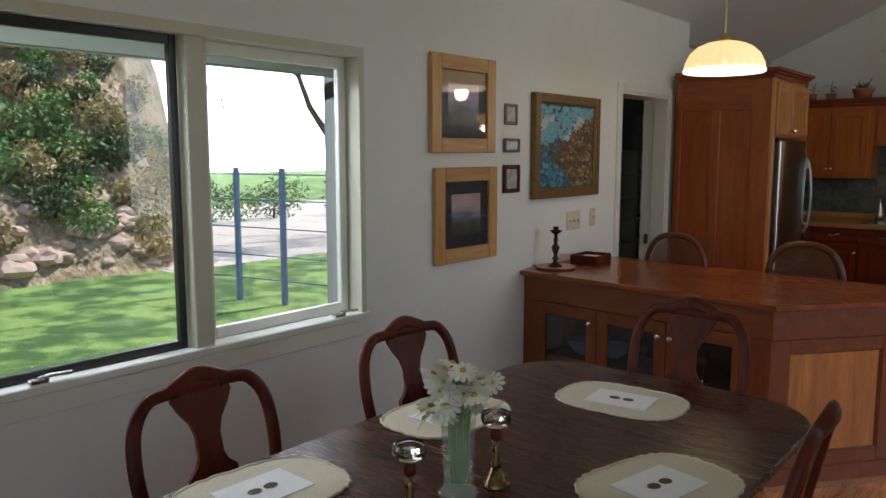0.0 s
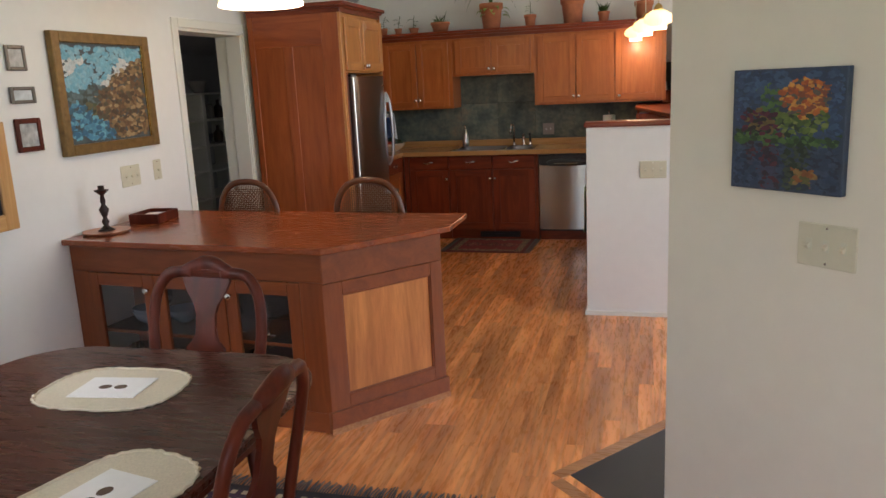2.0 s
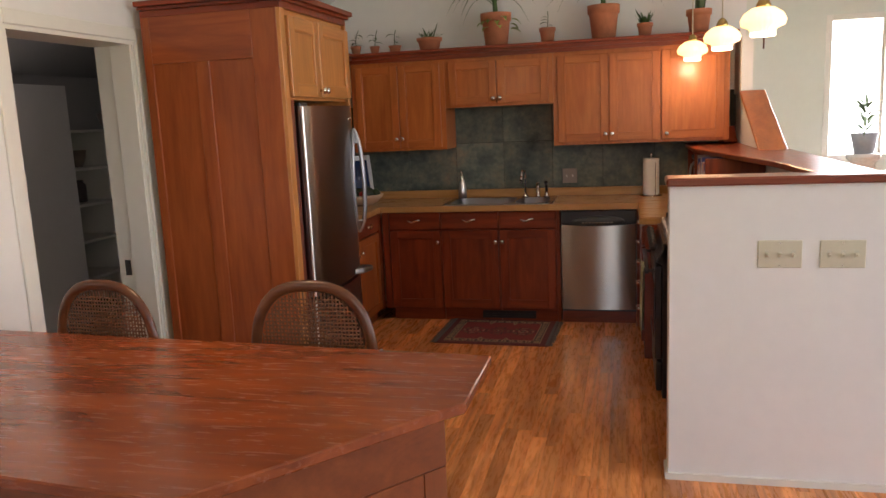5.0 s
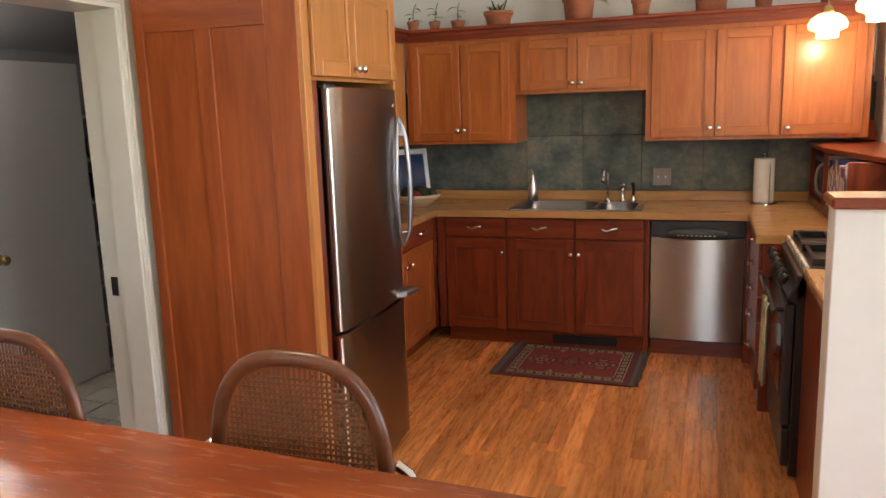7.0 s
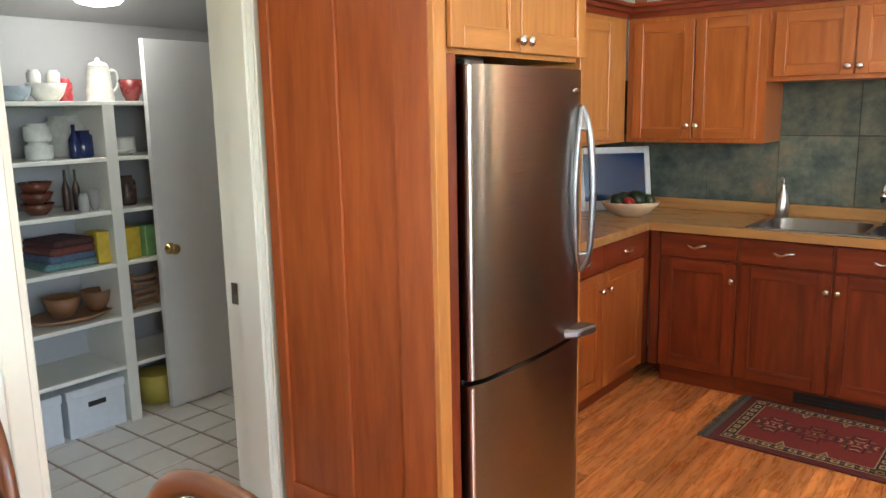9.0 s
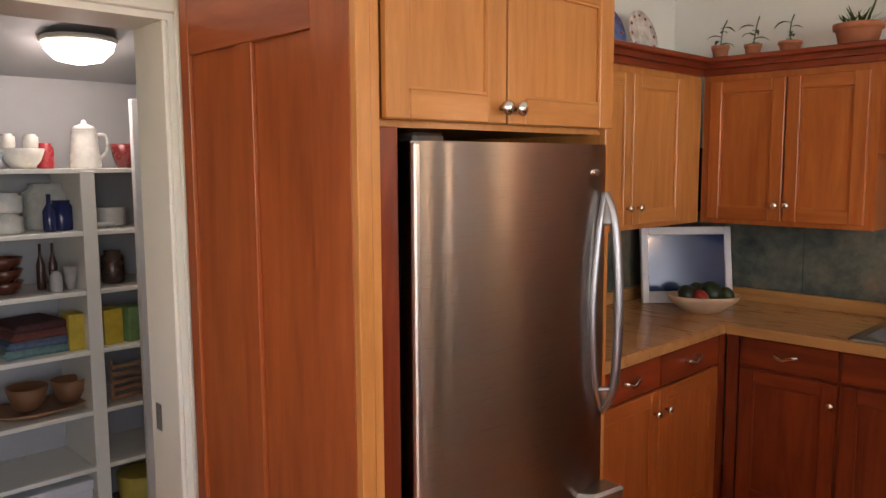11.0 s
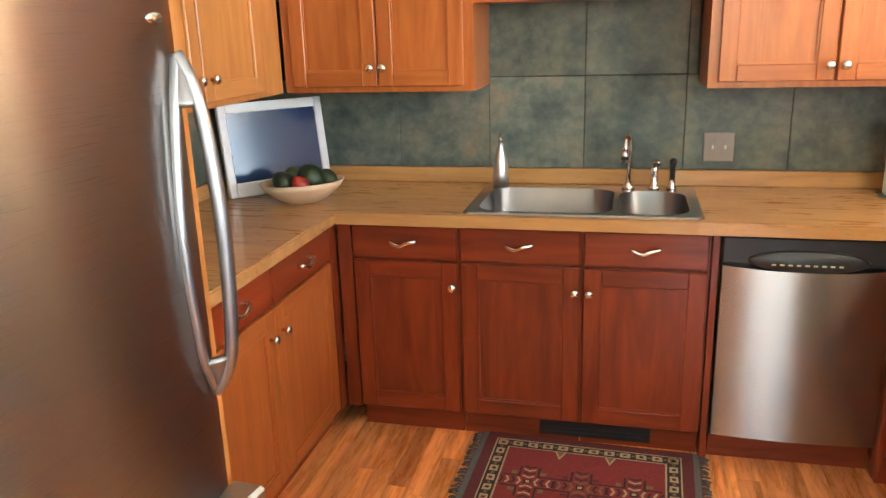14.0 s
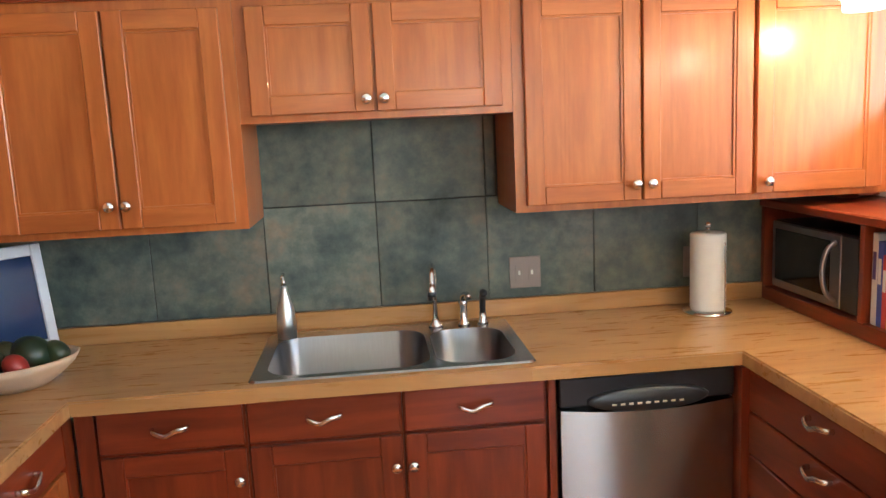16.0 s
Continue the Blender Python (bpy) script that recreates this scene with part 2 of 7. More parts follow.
ISLAND_Z = wood("island_post_cherry", (0.25, 0.066, 0.017), (0.19, 0.046, 0.013), "z", 0.32)
ISLAND_END = wood("island_end_panel_cherry", (0.62, 0.235, 0.062), (0.44, 0.145, 0.038), "z", 0.34, 0.2, 0.045, 34, 0.14, 0.08, False, 30.0)
MAHOG = wood("mahogany", (0.13, 0.024, 0.011), (0.06, 0.011, 0.006), "z", 0.34, 0.0)
MAHOG.node_tree.nodes["Principled BSDF"].inputs["Specular IOR Level"].default_value = 0.2
TABLE = wood("table_mahogany", (0.075, 0.019, 0.011), (0.036, 0.010, 0.006), "x", 0.26, 0.0, 0.02, 34, 0.04)
TABLE.node_tree.nodes["Principled BSDF"].inputs["Specular IOR Level"].default_value = 0.27
BUTCHER = wood("maple_counter", (0.56, 0.31, 0.115), (0.43, 0.215, 0.075), "x", 0.27, 0.3, 0.03, 22, 0.015, 0.0)
BUTCHER_Y = wood("maple_counter_along_y", (0.56, 0.31, 0.115), (0.43, 0.215, 0.075), "y", 0.27, 0.3, 0.03, 34, 0.03, 0.0)
OAK = wood("oak_plank", (0.88, 0.365, 0.12), (0.58, 0.19, 0.054), "y", 0.26, 0.35, 0.27, 30, 0.12, 0.13, True, 48.0)
OAK_X = wood("oak_border", (0.46, 0.21, 0.08), (0.31, 0.12, 0.042), "x", 0.26, 0.35, 0.1, 46)
PINE = wood("picture_frame_pine", (0.66, 0.38, 0.15), (0.50, 0.25, 0.085), "z", 0.35)
PINE_Y = wood("picture_frame_pine_along_y", (0.66, 0.38, 0.15), (0.50, 0.25, 0.085), "y", 0.35)
BENT = wood("bentwood_brown", (0.14, 0.046, 0.016), (0.085, 0.026, 0.010), "x", 0.3, 0.4)
STEEL = brushed("stainless_steel", (0.33, 0.30, 0.28), 0.27, (2, 2, 600), 0.03, 0.94)
STEEL_DW = brushed("stainless_dishwasher", (0.40, 0.385, 0.355), 0.22, (2, 2, 600), 0.02, 0.94)
STEEL_H = plain("satin_handle", (0.36, 0.37, 0.40), 0.33, 1.0, 0.04, 30, 0)
# bowl steel darker than the rim's: the shade inside the basins is in its colour
SINK = brushed("sink_steel_shaded", (0.22, 0.225, 0.24), 0.3, (60, 4, 4), 0.02)
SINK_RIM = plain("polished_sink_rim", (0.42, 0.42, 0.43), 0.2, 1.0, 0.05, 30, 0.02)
EDGE = plain("polished_edge", (0.86, 0.85, 0.83), 0.32, 1.0, 0.03, 20, 0)
CHROME = plain("chrome", (0.8, 0.79, 0.77), 0.1, 1.0, 0.03, 20, 0)
NICKEL = plain("brushed_nickel", (0.68, 0.66, 0.62), 0.2, 1.0, 0.05, 40, 0)
BRASS = plain("brass", (0.62, 0.43, 0.16), 0.22, 1.0, 0.1, 30, 0)
BLACK = plain("black_plastic", (0.018, 0.018, 0.02), 0.3)
# near black: the shade behind the island's glazed doors, as a colour
DARK = plain("cupboard_shade", (0.02, 0.017, 0.015), 0.7)
GLASS = glass("clear_glass")
PLATE = plain("switch_plate_ivory", (0.62, 0.58, 0.44), 0.4, 0, 0.03)
PLATE_GREY = plain("outlet_plate_taupe", (0.28, 0.235, 0.215), 0.4, 0, 0.04)
TERRA = plain("terracotta", (0.46, 0.17, 0.085), 0.75, 0, 0.22, 12, 0.2)
LEAF = plain("plant_leaf", (0.06, 0.12, 0.028), 0.4, 0, 0.3, 9)
LEAF_PALE = plain("plant_leaf_pale", (0.24, 0.32, 0.06), 0.4, 0, 0.3, 9)
SOIL = plain("soil", (0.04, 0.028, 0.02), 0.95, 0, 0.3, 40, 0.5)
WHITE = plain("white_ceramic", (0.76, 0.75, 0.70), 0.25, 0, 0.03)
PAPER = plain("white_paper", (0.80, 0.79, 0.76), 0.8, 0, 0.03)
CLOTH = plain("cream_placemat", (0.62, 0.55, 0.41), 0.9, 0, 0.1, 160, 0.6)


def slate(name):
    w = Mat(name, (0.06, 0.07, 0.06), 0.45)
    pos = w.coords((1, 1, 1), True)
    info = w.node("ObjectInfo")
    n1 = w.noise(pos, 3.4, 9, 0.7)
    n2 = w.noise(pos, 26, 5, 0.6)
    c = w.ramp(n1, [(0.32, (0.030, 0.044, 0.044)), (0.45, (0.075, 0.10, 0.088)), (0.55, (0.14, 0.155, 0.122)), (0.66, (0.22, 0.175, 0.118))])
    w.color(w.random_tint(w.gray(c, n2, 0.25), 0.22))
    w.rough(n2, 0.33, 0.6)
    w.bump(n2, 0.25, 0.003)
    return w.mat


def picture_land(name, sky_col, far_col, near_col, low_col, scale):
    """A painted landscape: bands of sky, hills and foreground broken up by brush-like noise."""
    w = Mat(name, near_col, 0.45)
    tc = w.node("TexCoord").outputs["Generated"]
    sep = w.node("SeparateXYZ")
    w.link(tc, sep.inputs[0])
    n = w.noise(tc, scale, 5, 0.6, 0.6)
    add = w.node("Math")
    add.operation = "MULTIPLY_ADD"
    add.inputs[1].default_value = 0.55
    w.link(n, add.inputs[0])
    w.link(sep.outputs["Z"], add.inputs[2])
    c = w.ramp(add.outputs[0], [(0.32, low_col), (0.52, near_col), (0.78, far_col), (0.95, sky_col)])
    w.color(w.gray(c, w.noise(tc, scale * 5, 4), 0.35))
    return w.mat


SLATE = slate("green_slate_tile")
GROUT = plain("dark_grout", (0.05, 0.052, 0.048), 0.9, 0, 0.15, 60)
ENTRY = plain("black_slate_floor", (0.028, 0.03, 0.032), 0.4, 0, 0.25, 7)
TILE_PALE = plain("pale_floor_tile", (0.70, 0.67, 0.63), 0.3, 0, 0.06, 8)
GROUT_TAN = plain("tan_grout", (0.30, 0.22, 0.16), 0.9, 0, 0.15, 60)

# ---- plan ----
XW = -1.34      # dining wall face
XK = -1.53      # kitchen west wall face
ROOF0, SLOPE, RIDGE = 2.53, 0.45, 3.0


def roof(x):
    return ROOF0 + SLOPE * (min(x, RIDGE) - XK) - SLOPE * max(0, x - RIDGE)


# floor
floor = solo("floor", Build().box(-1.6, -10.3, -0.12, 5.3, 2.8, -0.016), GROUT_TAN, "oak strip floor with warm varnish", "floor", "structure")
rest = Build()
random.seed(3)
PLANK_W = 0.076
plank_mesh = {}


def plank(length):
    if length not in plank_mesh:
        plank_mesh[length] = Build().box(0, 0, -0.015, PLANK_W - 0.0005, length - 0.0008, 0, 0.0005).mesh("plank", OAK)
    return plank_mesh[length]


x, near_planks = -1.53, []
while x < 5.1:
    y = -10.2 - random.random() * 0.5
    while y < 2.6:
        length = random.choice((0.6, 0.8, 1.0, 1.2, 1.5))
        if -0.75 < x < 1.75 and -4.9 < y < -0.6 and len(near_planks) < 298:
            near_planks.append((x, y, length))
        else:
            rest.box(x, max(y, -10.2), -0.015, x + PLANK_W - 0.0005, min(y + length, 2.6) - 0.0008, 0)
        y += length
    x += PLANK_W

# dining wall with window and door openings
WY0, WY1, WZ0, WZ1 = -8.55, -6.27, 0.86, 2.05
DY0, DY1, DZ = -3.75, -2.93, 2.015
wall = Build()
TW = XW - 0.15
wall.box(TW, -10.3, 0, XW, WY0, ROOF0 + 0.12)
wall.box(TW, WY0, 0, XW, WY1, WZ0)
wall.box(TW, WY0, WZ1, XW, WY1, ROOF0 + 0.12)
wall.box(TW, WY1, 0, XW, DY0, ROOF0 + 0.12)
wall.box(TW, DY0, DZ, XW, DY1, ROOF0 + 0.12)
wall.box(TW, DY1, 0, XW, -2.6, ROOF0 + 0.12)
solo("wall_west", wall, WALL, "white plastered dining room wall", "wall", "structure")
solo("wall_west_kitchen", Build().box(XK - 0.14, -2.6, 0, XK, 0.14, 2.62), WALL, "white kitchen side wall", "wall", "structure")
tall = Build()
poly = [(-1.67, 0.0), (1.86, 0.0), (1.86, roof(1.86) + 0.1), (-1.67, roof(-1.67) + 0.1)]
tall.at = pose(0, 0.14, 0, 90)
tall.prism(poly, 0, 0.14)
solo("wall_north", tall, WALL, "white kitchen wall rising to the vaulted ceiling", "wall", "structure")
far = Build()
far.box(1.86, 0.0, 0, 1.98, 2.6, 4.4)
far.box(1.98, 2.6, 0, 3.0, 2.74, 4.6).box(3.0, 2.6, 0, 4.1, 2.74, 0.95).box(3.0, 2.6, 2.45, 4.1, 2.74, 4.7).box(4.1, 2.6, 0, 5.3, 2.74, 4.6)
solo("wall_far", far, WALL_GREEN, "pale green wall of the room beyond", "wall", "structure")
# unseen closing wall, its opening added for the east fill lamp
east = Build()
east.box(5.2, -10.3, 0, 5.34, -7.0, 4).box(5.2, -7.0, 0, 5.34, -2.4, 0.6).box(5.2, -7.0, 2.75, 5.34, -2.4, 4).box(5.2, -2.4, 0, 5.34, 2.74, 4)
solo("wall_east", east, WALL, "unseen white wall added with wide openings for the fill light", "wall", "structure")
# unseen wall that closes the south end round the added fill lamp
south = Build()
south.box(-1.5, -10.34, 0, 0.8, -10.2, 4.7).box(0.8, -10.34, 2.6, 4.4, -10.2, 4.7).box(0.8, -10.34, 0, 4.4, -10.2, 0.5).box(4.4, -10.34, 0, 5.34, -10.2, 4.7)
solo("wall_south", south, WALL, "unseen white wall added behind the dining table, open for the fill light", "wall", "structure")
ceil = Build()
ceil.at = pose(0, 2.74, 0, 90)
ceil.prism([(-1.7, roof(-1.7)), (RIDGE, roof(RIDGE)), (5.4, roof(5.4)), (5.4, roof(5.4) + 0.14), (RIDGE, roof(RIDGE) + 0.14), (-1.7, roof(-1.7) + 0.14)], 0, 13.1)
solo("ceiling", ceil, CEIL, "vaulted white ceiling", "ceiling", "structure")

# short wall with the oil painting
STUB = pose(1.603, -5.77, 0, 0, 0, -44)
solo("wall_stub", Build().box(0, 0, 0, 1.9, 0.125, 3.85, 0.006), WALL_CREAM, "cream partition wall set at an angle beside the dining area", "wall", "structure", "", STUB)
# half wall and raised bar
half = Build().box(1.155, -3.08, 0, 2.75, -2.96, 1.27, 0.003).box(1.8, -2.96, 0, 1.92, -0.0, 1.27)
half.at = pose(1.8, 0, 0, 90, 0, 90)
half.prism([(-1.25, 1.27), (-0.0, 1.27), (-0.0, 1.66), (-0.38, 1.66)], 0, 0.12)
half.at = Matrix()
half.box(1.785, -0.375, 1.66, 1.86, 0, 2.06)
solo("wall_half", half, WALL, "white half wall round the kitchen", "wall", "structure")
solo("baseboard", Build().box(1.153, -3.092, 0, 2.75, -3.08, 0.03).box(1.143, -3.092, 0, 1.155, -2.96, 0.03), TRIM, "low white baseboard", "baseboard", "structure")
cap = Build().box(1.142, -3.105, 1.27, 2.78, -2.93, 1.303, 0.008)
solo("half_wall_cap", cap, RED_X, "dark cherry cap on the half wall", "trim", "structure")
solo("bar_top", Build().prism([(1.43, -0.03), (1.43, -0.75), (1.70, -2.3), (1.74, -2.93), (1.97, -2.93), (1.97, -0.03)], 1.272, 1.302, 0, 0.005), RED_Y, "raised cherry bar top", "bar top", "structure")
slope_cap = Build()
slope_cap.at = pose(1.86, -0.815, 1.475, math.degrees(math.atan2(0.37, 0.87)), 0, 0)
slope_cap.box(-0.085, -0.49, -0.012, 0.085, 0.49, 0.018, 0.006)
solo("sloped_trim", slope_cap, CHERRY_Y, "sloping cherry cap on the stepped wall", "trim", "structure")

# entry floor
entry = Build().prism([(1.25, -5.3), (2.45, -3.75), (5.1, -3.75), (5.1, -6.1), (2.0, -6.1)], -0.014, 0.003)
solo("entry_floor", entry, ENTRY, "black slate entry floor set into the oak", "floor", "structure")


def strip_between(a, b, w, z0, z1, mat, name, label):
    d = Vector((b[0] - a[0], b[1] - a[1], 0))
    s = Build()
    s.at = pose(a[0], a[1], 0, 0, 0, math.degrees(math.atan2(d.y, d.x)))
    s.box(0, 0, z0, d.length, w, z1, 0.001)
    return solo(name, s, mat, label, "trim", "structure")


strip_between((1.22, -5.33), (2.45, -3.75), 0.06, -0.014, 0.002, OAK_X, "floor_border", "oak border strip round the slate")
strip_between((1.98, -6.12), (1.22, -5.33), 0.06, -0.014, 0.0015, OAK_X, "floor_border", "oak border strip round the slate")

# ---- pantry ----
pw = Build()
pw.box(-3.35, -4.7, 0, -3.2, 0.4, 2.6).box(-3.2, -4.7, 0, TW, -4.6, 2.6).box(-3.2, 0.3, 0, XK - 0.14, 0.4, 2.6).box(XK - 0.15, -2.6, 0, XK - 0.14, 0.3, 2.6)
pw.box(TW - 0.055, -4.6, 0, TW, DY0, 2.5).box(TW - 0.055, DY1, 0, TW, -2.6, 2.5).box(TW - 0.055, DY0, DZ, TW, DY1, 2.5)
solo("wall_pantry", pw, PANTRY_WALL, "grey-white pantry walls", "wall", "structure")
pc = Build()
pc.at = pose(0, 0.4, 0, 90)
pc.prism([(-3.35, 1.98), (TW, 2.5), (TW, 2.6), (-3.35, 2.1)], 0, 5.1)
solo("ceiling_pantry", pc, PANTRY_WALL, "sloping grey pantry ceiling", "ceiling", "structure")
pantry_floor = solo("floor_pantry", Build().box(-3.3, -4.65, -0.1, TW + 0.15, 0.4, -0.006), GROUT_TAN, "pale square floor tiles with tan joints", "floor", "structure")
lamp("pantry_light", "POINT", pose(-2.62, -2.70, 1.98), 0.65, (1.0, 0.95, 0.86), 0.1)

# door trim, jambs and strike plate
dt = Build()
for a, b in ((DY0 - 0.066, DY0 - 0.002), (DY1 + 0.002, DY1 + 0.066)):
    dt.box(XW, a, 0, XW + 0.014, b, DZ + 0.062, 0.004)
dt.box(XW, DY0 - 0.002, DZ + 0.002, XW + 0.014, DY1 + 0.002, DZ + 0.062, 0.004)
XB = TW - 0.06
for y0, y1, y2 in ((DY0 - 0.001, DY0 + 0.014, DY0 + 0.026), (DY1 + 0.001, DY1 - 0.014, DY1 - 0.026)):
    dt.box(XB, min(y0, y1), 0, XW + 0.001, max(y0, y1), DZ)
    dt.box(XW - 0.12, min(y1, y2), 0, XW - 0.004, max(y1, y2), DZ - 0.016, 0.003)
dt.box(XB, DY0 + 0.014, DZ - 0.016, XW + 0.001, DY1 - 0.014, DZ + 0.001)
frame_door = solo("door_frame", dt, TRIM, "white painted pantry door frame", "door frame", "structure")
part("strike_plate", Build().box(XW - 0.175, DY1 - 0.018, 0.86, XW - 0.14, DY1 - 0.0135, 0.94, 0.001), NICKEL, frame_door, "worn metal strike plate")

# ---- dining window ----
win = thing("window_1", (XW, 0, 0), 0, "white double window with sliding sash and insect screen", "window", "", "structure")
fr = Build()
fr.box(-0.15, WY0, WZ0 - 0.001, 0.012, WY0 + 0.03, WZ1).box(-0.15, WY1 - 0.03, WZ0, 0.012, WY1 + 0.001, WZ1).box(-0.15, WY0 + 0.03, WZ1 - 0.04, 0.012, WY1 - 0.03, WZ1 + 0.001)
fr.box(-0.13, -7.15, WZ0, 0.002, -7.07, WZ1 - 0.04, 0.004)
part("window_frame", fr, TRIM_BEIGE, win)
sill = Build().box(-0.14, WY0 - 0.02, WZ0 - 0.03, 0.02, WY1 + 0.025, WZ0 + 0.004, 0.005).box(0.0, WY0 - 0.02, WZ0 - 0.1, 0.014, WY1 + 0.02, WZ0 - 0.03, 0.003)
part("window_sill", sill, TRIM, win)
for y0, y1, dark in ((-7.06, WY1 - 0.035, False), (WY0 + 0.035, -7.16, True)):
    sash = Build()
    xs = -0.1 if not dark else -0.07
    w, hh = (0.045, 0.05) if not dark else (0.03, 0.035)
    sash.box(xs, y0, WZ0 + 0.004, xs + 0.03, y0 + w, WZ1 - 0.04, 0.003).box(xs, y1 - w, WZ0 + 0.004, xs + 0.03, y1, WZ1 - 0.04, 0.003)
    sash.box(xs, y0 + w, WZ0 + 0.004, xs + 0.03, y1 - w, WZ0 + hh, 0.003).box(xs, y0 + w, WZ1 - 0.04 - hh, xs + 0.03, y1 - w, WZ1 - 0.04, 0.003)
    so = part("sash", sash, BLACK if dark else TRIM, win, "dark screen sash" if dark else "")
    pane = part("pane", Build().box(xs + 0.012, y0 + w, WZ0 + hh, xs + 0.016, y1 - w, WZ1 - 0.04 - hh), GLASS, win)
    pane.visible_shadow = False
for y in (-6.43, -7.72):
    lt = Build().box(-0.02, y - 0.03, WZ0 + 0.004, 0.015, y + 0.03, WZ0 + 0.02, 0.004).tube([(0.0, y, WZ0 + 0.02), (0.015, y + 0.03, WZ0 + 0.028), (0.012, y + 0.1, WZ0 + 0.022)], 0.007)
    part("latch", lt, NICKEL, win, "metal casement crank")

# ---- garden outside ----
GRASS = Mat("lawn", (0.10, 0.17, 0.035), 0.9)
_p = GRASS.coords((1, 1, 1), True)
# broad noise paints dappled sun and shade into the grass; fine noise varies it
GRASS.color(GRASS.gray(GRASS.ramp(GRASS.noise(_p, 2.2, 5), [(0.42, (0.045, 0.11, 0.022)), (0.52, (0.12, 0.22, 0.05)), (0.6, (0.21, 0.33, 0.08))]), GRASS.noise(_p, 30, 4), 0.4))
GRASS.bump(GRASS.noise(_p, 80, 4), 0.8, 0.02)
BANK = Mat("dry_bank", (0.25, 0.18, 0.12), 0.95)
_p = BANK.coords((1, 1, 1), True)
BANK.color(BANK.gray(BANK.ramp(BANK.noise(_p, 1.6, 6, 0.7), [(0.35, (0.14, 0.13, 0.06)), (0.5, (0.34, 0.26, 0.17)), (0.68, (0.52, 0.42, 0.32))]), BANK.noise(_p, 12, 5), 0.45))
BANK.bump(BANK.noise(_p, 9, 5), 1.0, 0.1)
g = bmesh.new()
bmesh.ops.create_grid(g, x_segments=2, y_segments=2, size=1)
for p in g.verts:
    p.co = Vector((p.co.x * 400, p.co.y * 400, -0.3))
solo("ground", Build().bm(g), GRASS.mat, "green lawn with dappled sun and shade in its colour", "lawn", "structure")

# ---- kitchen joinery ----


def knob(parent, x, y, z, mat=None):
    b = Build()
    b.at = pose(x, y, z, 90)
    b.lathe([(0.006, 0), (0.006, 0.014), (0.015, 0.018), (0.0175, 0.025), (0.014, 0.031), (0.006, 0.034)], n=14)
    return part("knob", b, mat or CHROME, parent, "polished nickel knob")


def pull(parent, x, y, z):
    b = Build()
    pts = smooth_path([(x - 0.05, y, z + 0.004), (x - 0.045, y - 0.022, z + 0.003), (x - 0.012, y - 0.028, z - 0.008), (x + 0.018, y - 0.028, z + 0.004), (x + 0.048, y - 0.02, z + 0.008), (x + 0.05, y, z + 0.006)], 4)
    b.tube(pts, 0.005, 8, 0, 1.6)
    return part("handle", b, CHROME, parent, "curved chrome pull")


def shaker(parent, x0, z0, x1, z1, y, mats, rail=0.06, knobs=(), name="door"):
    """A door with frame and sunk panel, its front towards -y. mats: upright grain, level grain."""
    d = 0.02
    b = Build().box(x0 + rail - 0.004, y + 0.010, z0 + rail - 0.004, x1 - rail + 0.004, y + d - 0.002, z1 - rail + 0.004)
    ob = part(name, b, mats[0], parent)
    for a in (x0, x1 - rail):
        part("stile", Build().box(a, y, z0, a + rail, y + d, z1, 0.003), mats[0], ob)
    for a in (z0, z1 - rail):
        part("rail", Build().box(x0 + rail, y, a, x1 - rail, y + d, a + rail, 0.003), mats[1], ob)
    for a in (x0 + rail, x1 - rail - 0.006):
        part("bead", Build().box(a, y + 0.004, z0 + rail, a + 0.006, y + 0.011, z1 - rail), mats[0], ob)
    for a in (z0 + rail, z1 - rail - 0.006):
        part("bead", Build().box(x0 + rail + 0.006, y + 0.004, a, x1 - rail - 0.006, y + 0.011, a + 0.006), mats[1], ob)
    for kx, kz in knobs:
        knob(ob, kx, y, kz)
    return ob


def drawer(parent, x0, z0, x1, z1, y, mat, lift=0.0):
    ob = part("drawer", Build().box(x0, y, z0, x1, y + 0.02, z1, 0.004), mat, parent)
    pull(ob, (x0 + x1) / 2, y, (z0 + z1) / 2 + lift)
    return ob


def unit(name, loc, rot, label, group=""):
    return thing(name, loc, rot, label, "cabinet", group)


UC = "cherry wall cabinets"
UZ0, UZ1 = 1.335, 2.0
CAB_END = 1.71
# wall cabinets along the back wall
for x0, x1, z0, doors, kn in (
    (-1.17, -0.398, UZ0, ((-1.13, -0.779), (-0.771, -0.437)), ((-0.80, 1.428), (-0.75, 1.428))),
    (-0.398, 0.444, 1.655, ((-0.362, 0.010), (0.018, 0.408)), ((-0.013, 1.715), (0.041, 1.715))),
    (0.444, 1.235, UZ0, ((0.479, 0.852), (0.860, 1.225)), ((0.831, 1.41), (0.881, 1.41))),
    (1.235, CAB_END, UZ0, ((1.238, CAB_END - 0.035),), ((1.272, 1.397),)),
):
    u = unit("wall_cabinet", (0, 0, 0), 0, "warm cherry wall cabinet with panelled doors and nickel knobs", UC)
    body = Build().box(x0 + 0.0005, -0.35, z0, x1 - 0.0005, -0.004, UZ1 + 0.03)
    part("body", body, CHERRY, u)
    for i, (a, b_) in enumerate(doors):
        shaker(u, a, z0 + 0.022, b_, UZ1, -0.371, (CHERRY, CHERRY_X), 0.058, [k for k in kn if a < k[0] < b_])
# along the west wall
u = unit("wall_cabinet", (XK, 0, 0), 90, "light cherry wall cabinet beside the fridge", UC)
part("body", Build().box(-2.07, -0.35, UZ0, -0.36, -0.004, UZ1 + 0.03), LIGHT, u)
shaker(u, -2.04, UZ0 + 0.022, -1.41, UZ1, -0.371, (LIGHT, LIGHT_Y), 0.058, [(-1.45, 1.43)])
shaker(u, -1.4, UZ0 + 0.022, -0.995, UZ1, -0.371, (LIGHT, LIGHT_Y), 0.058, [(-1.03, 1.43)])
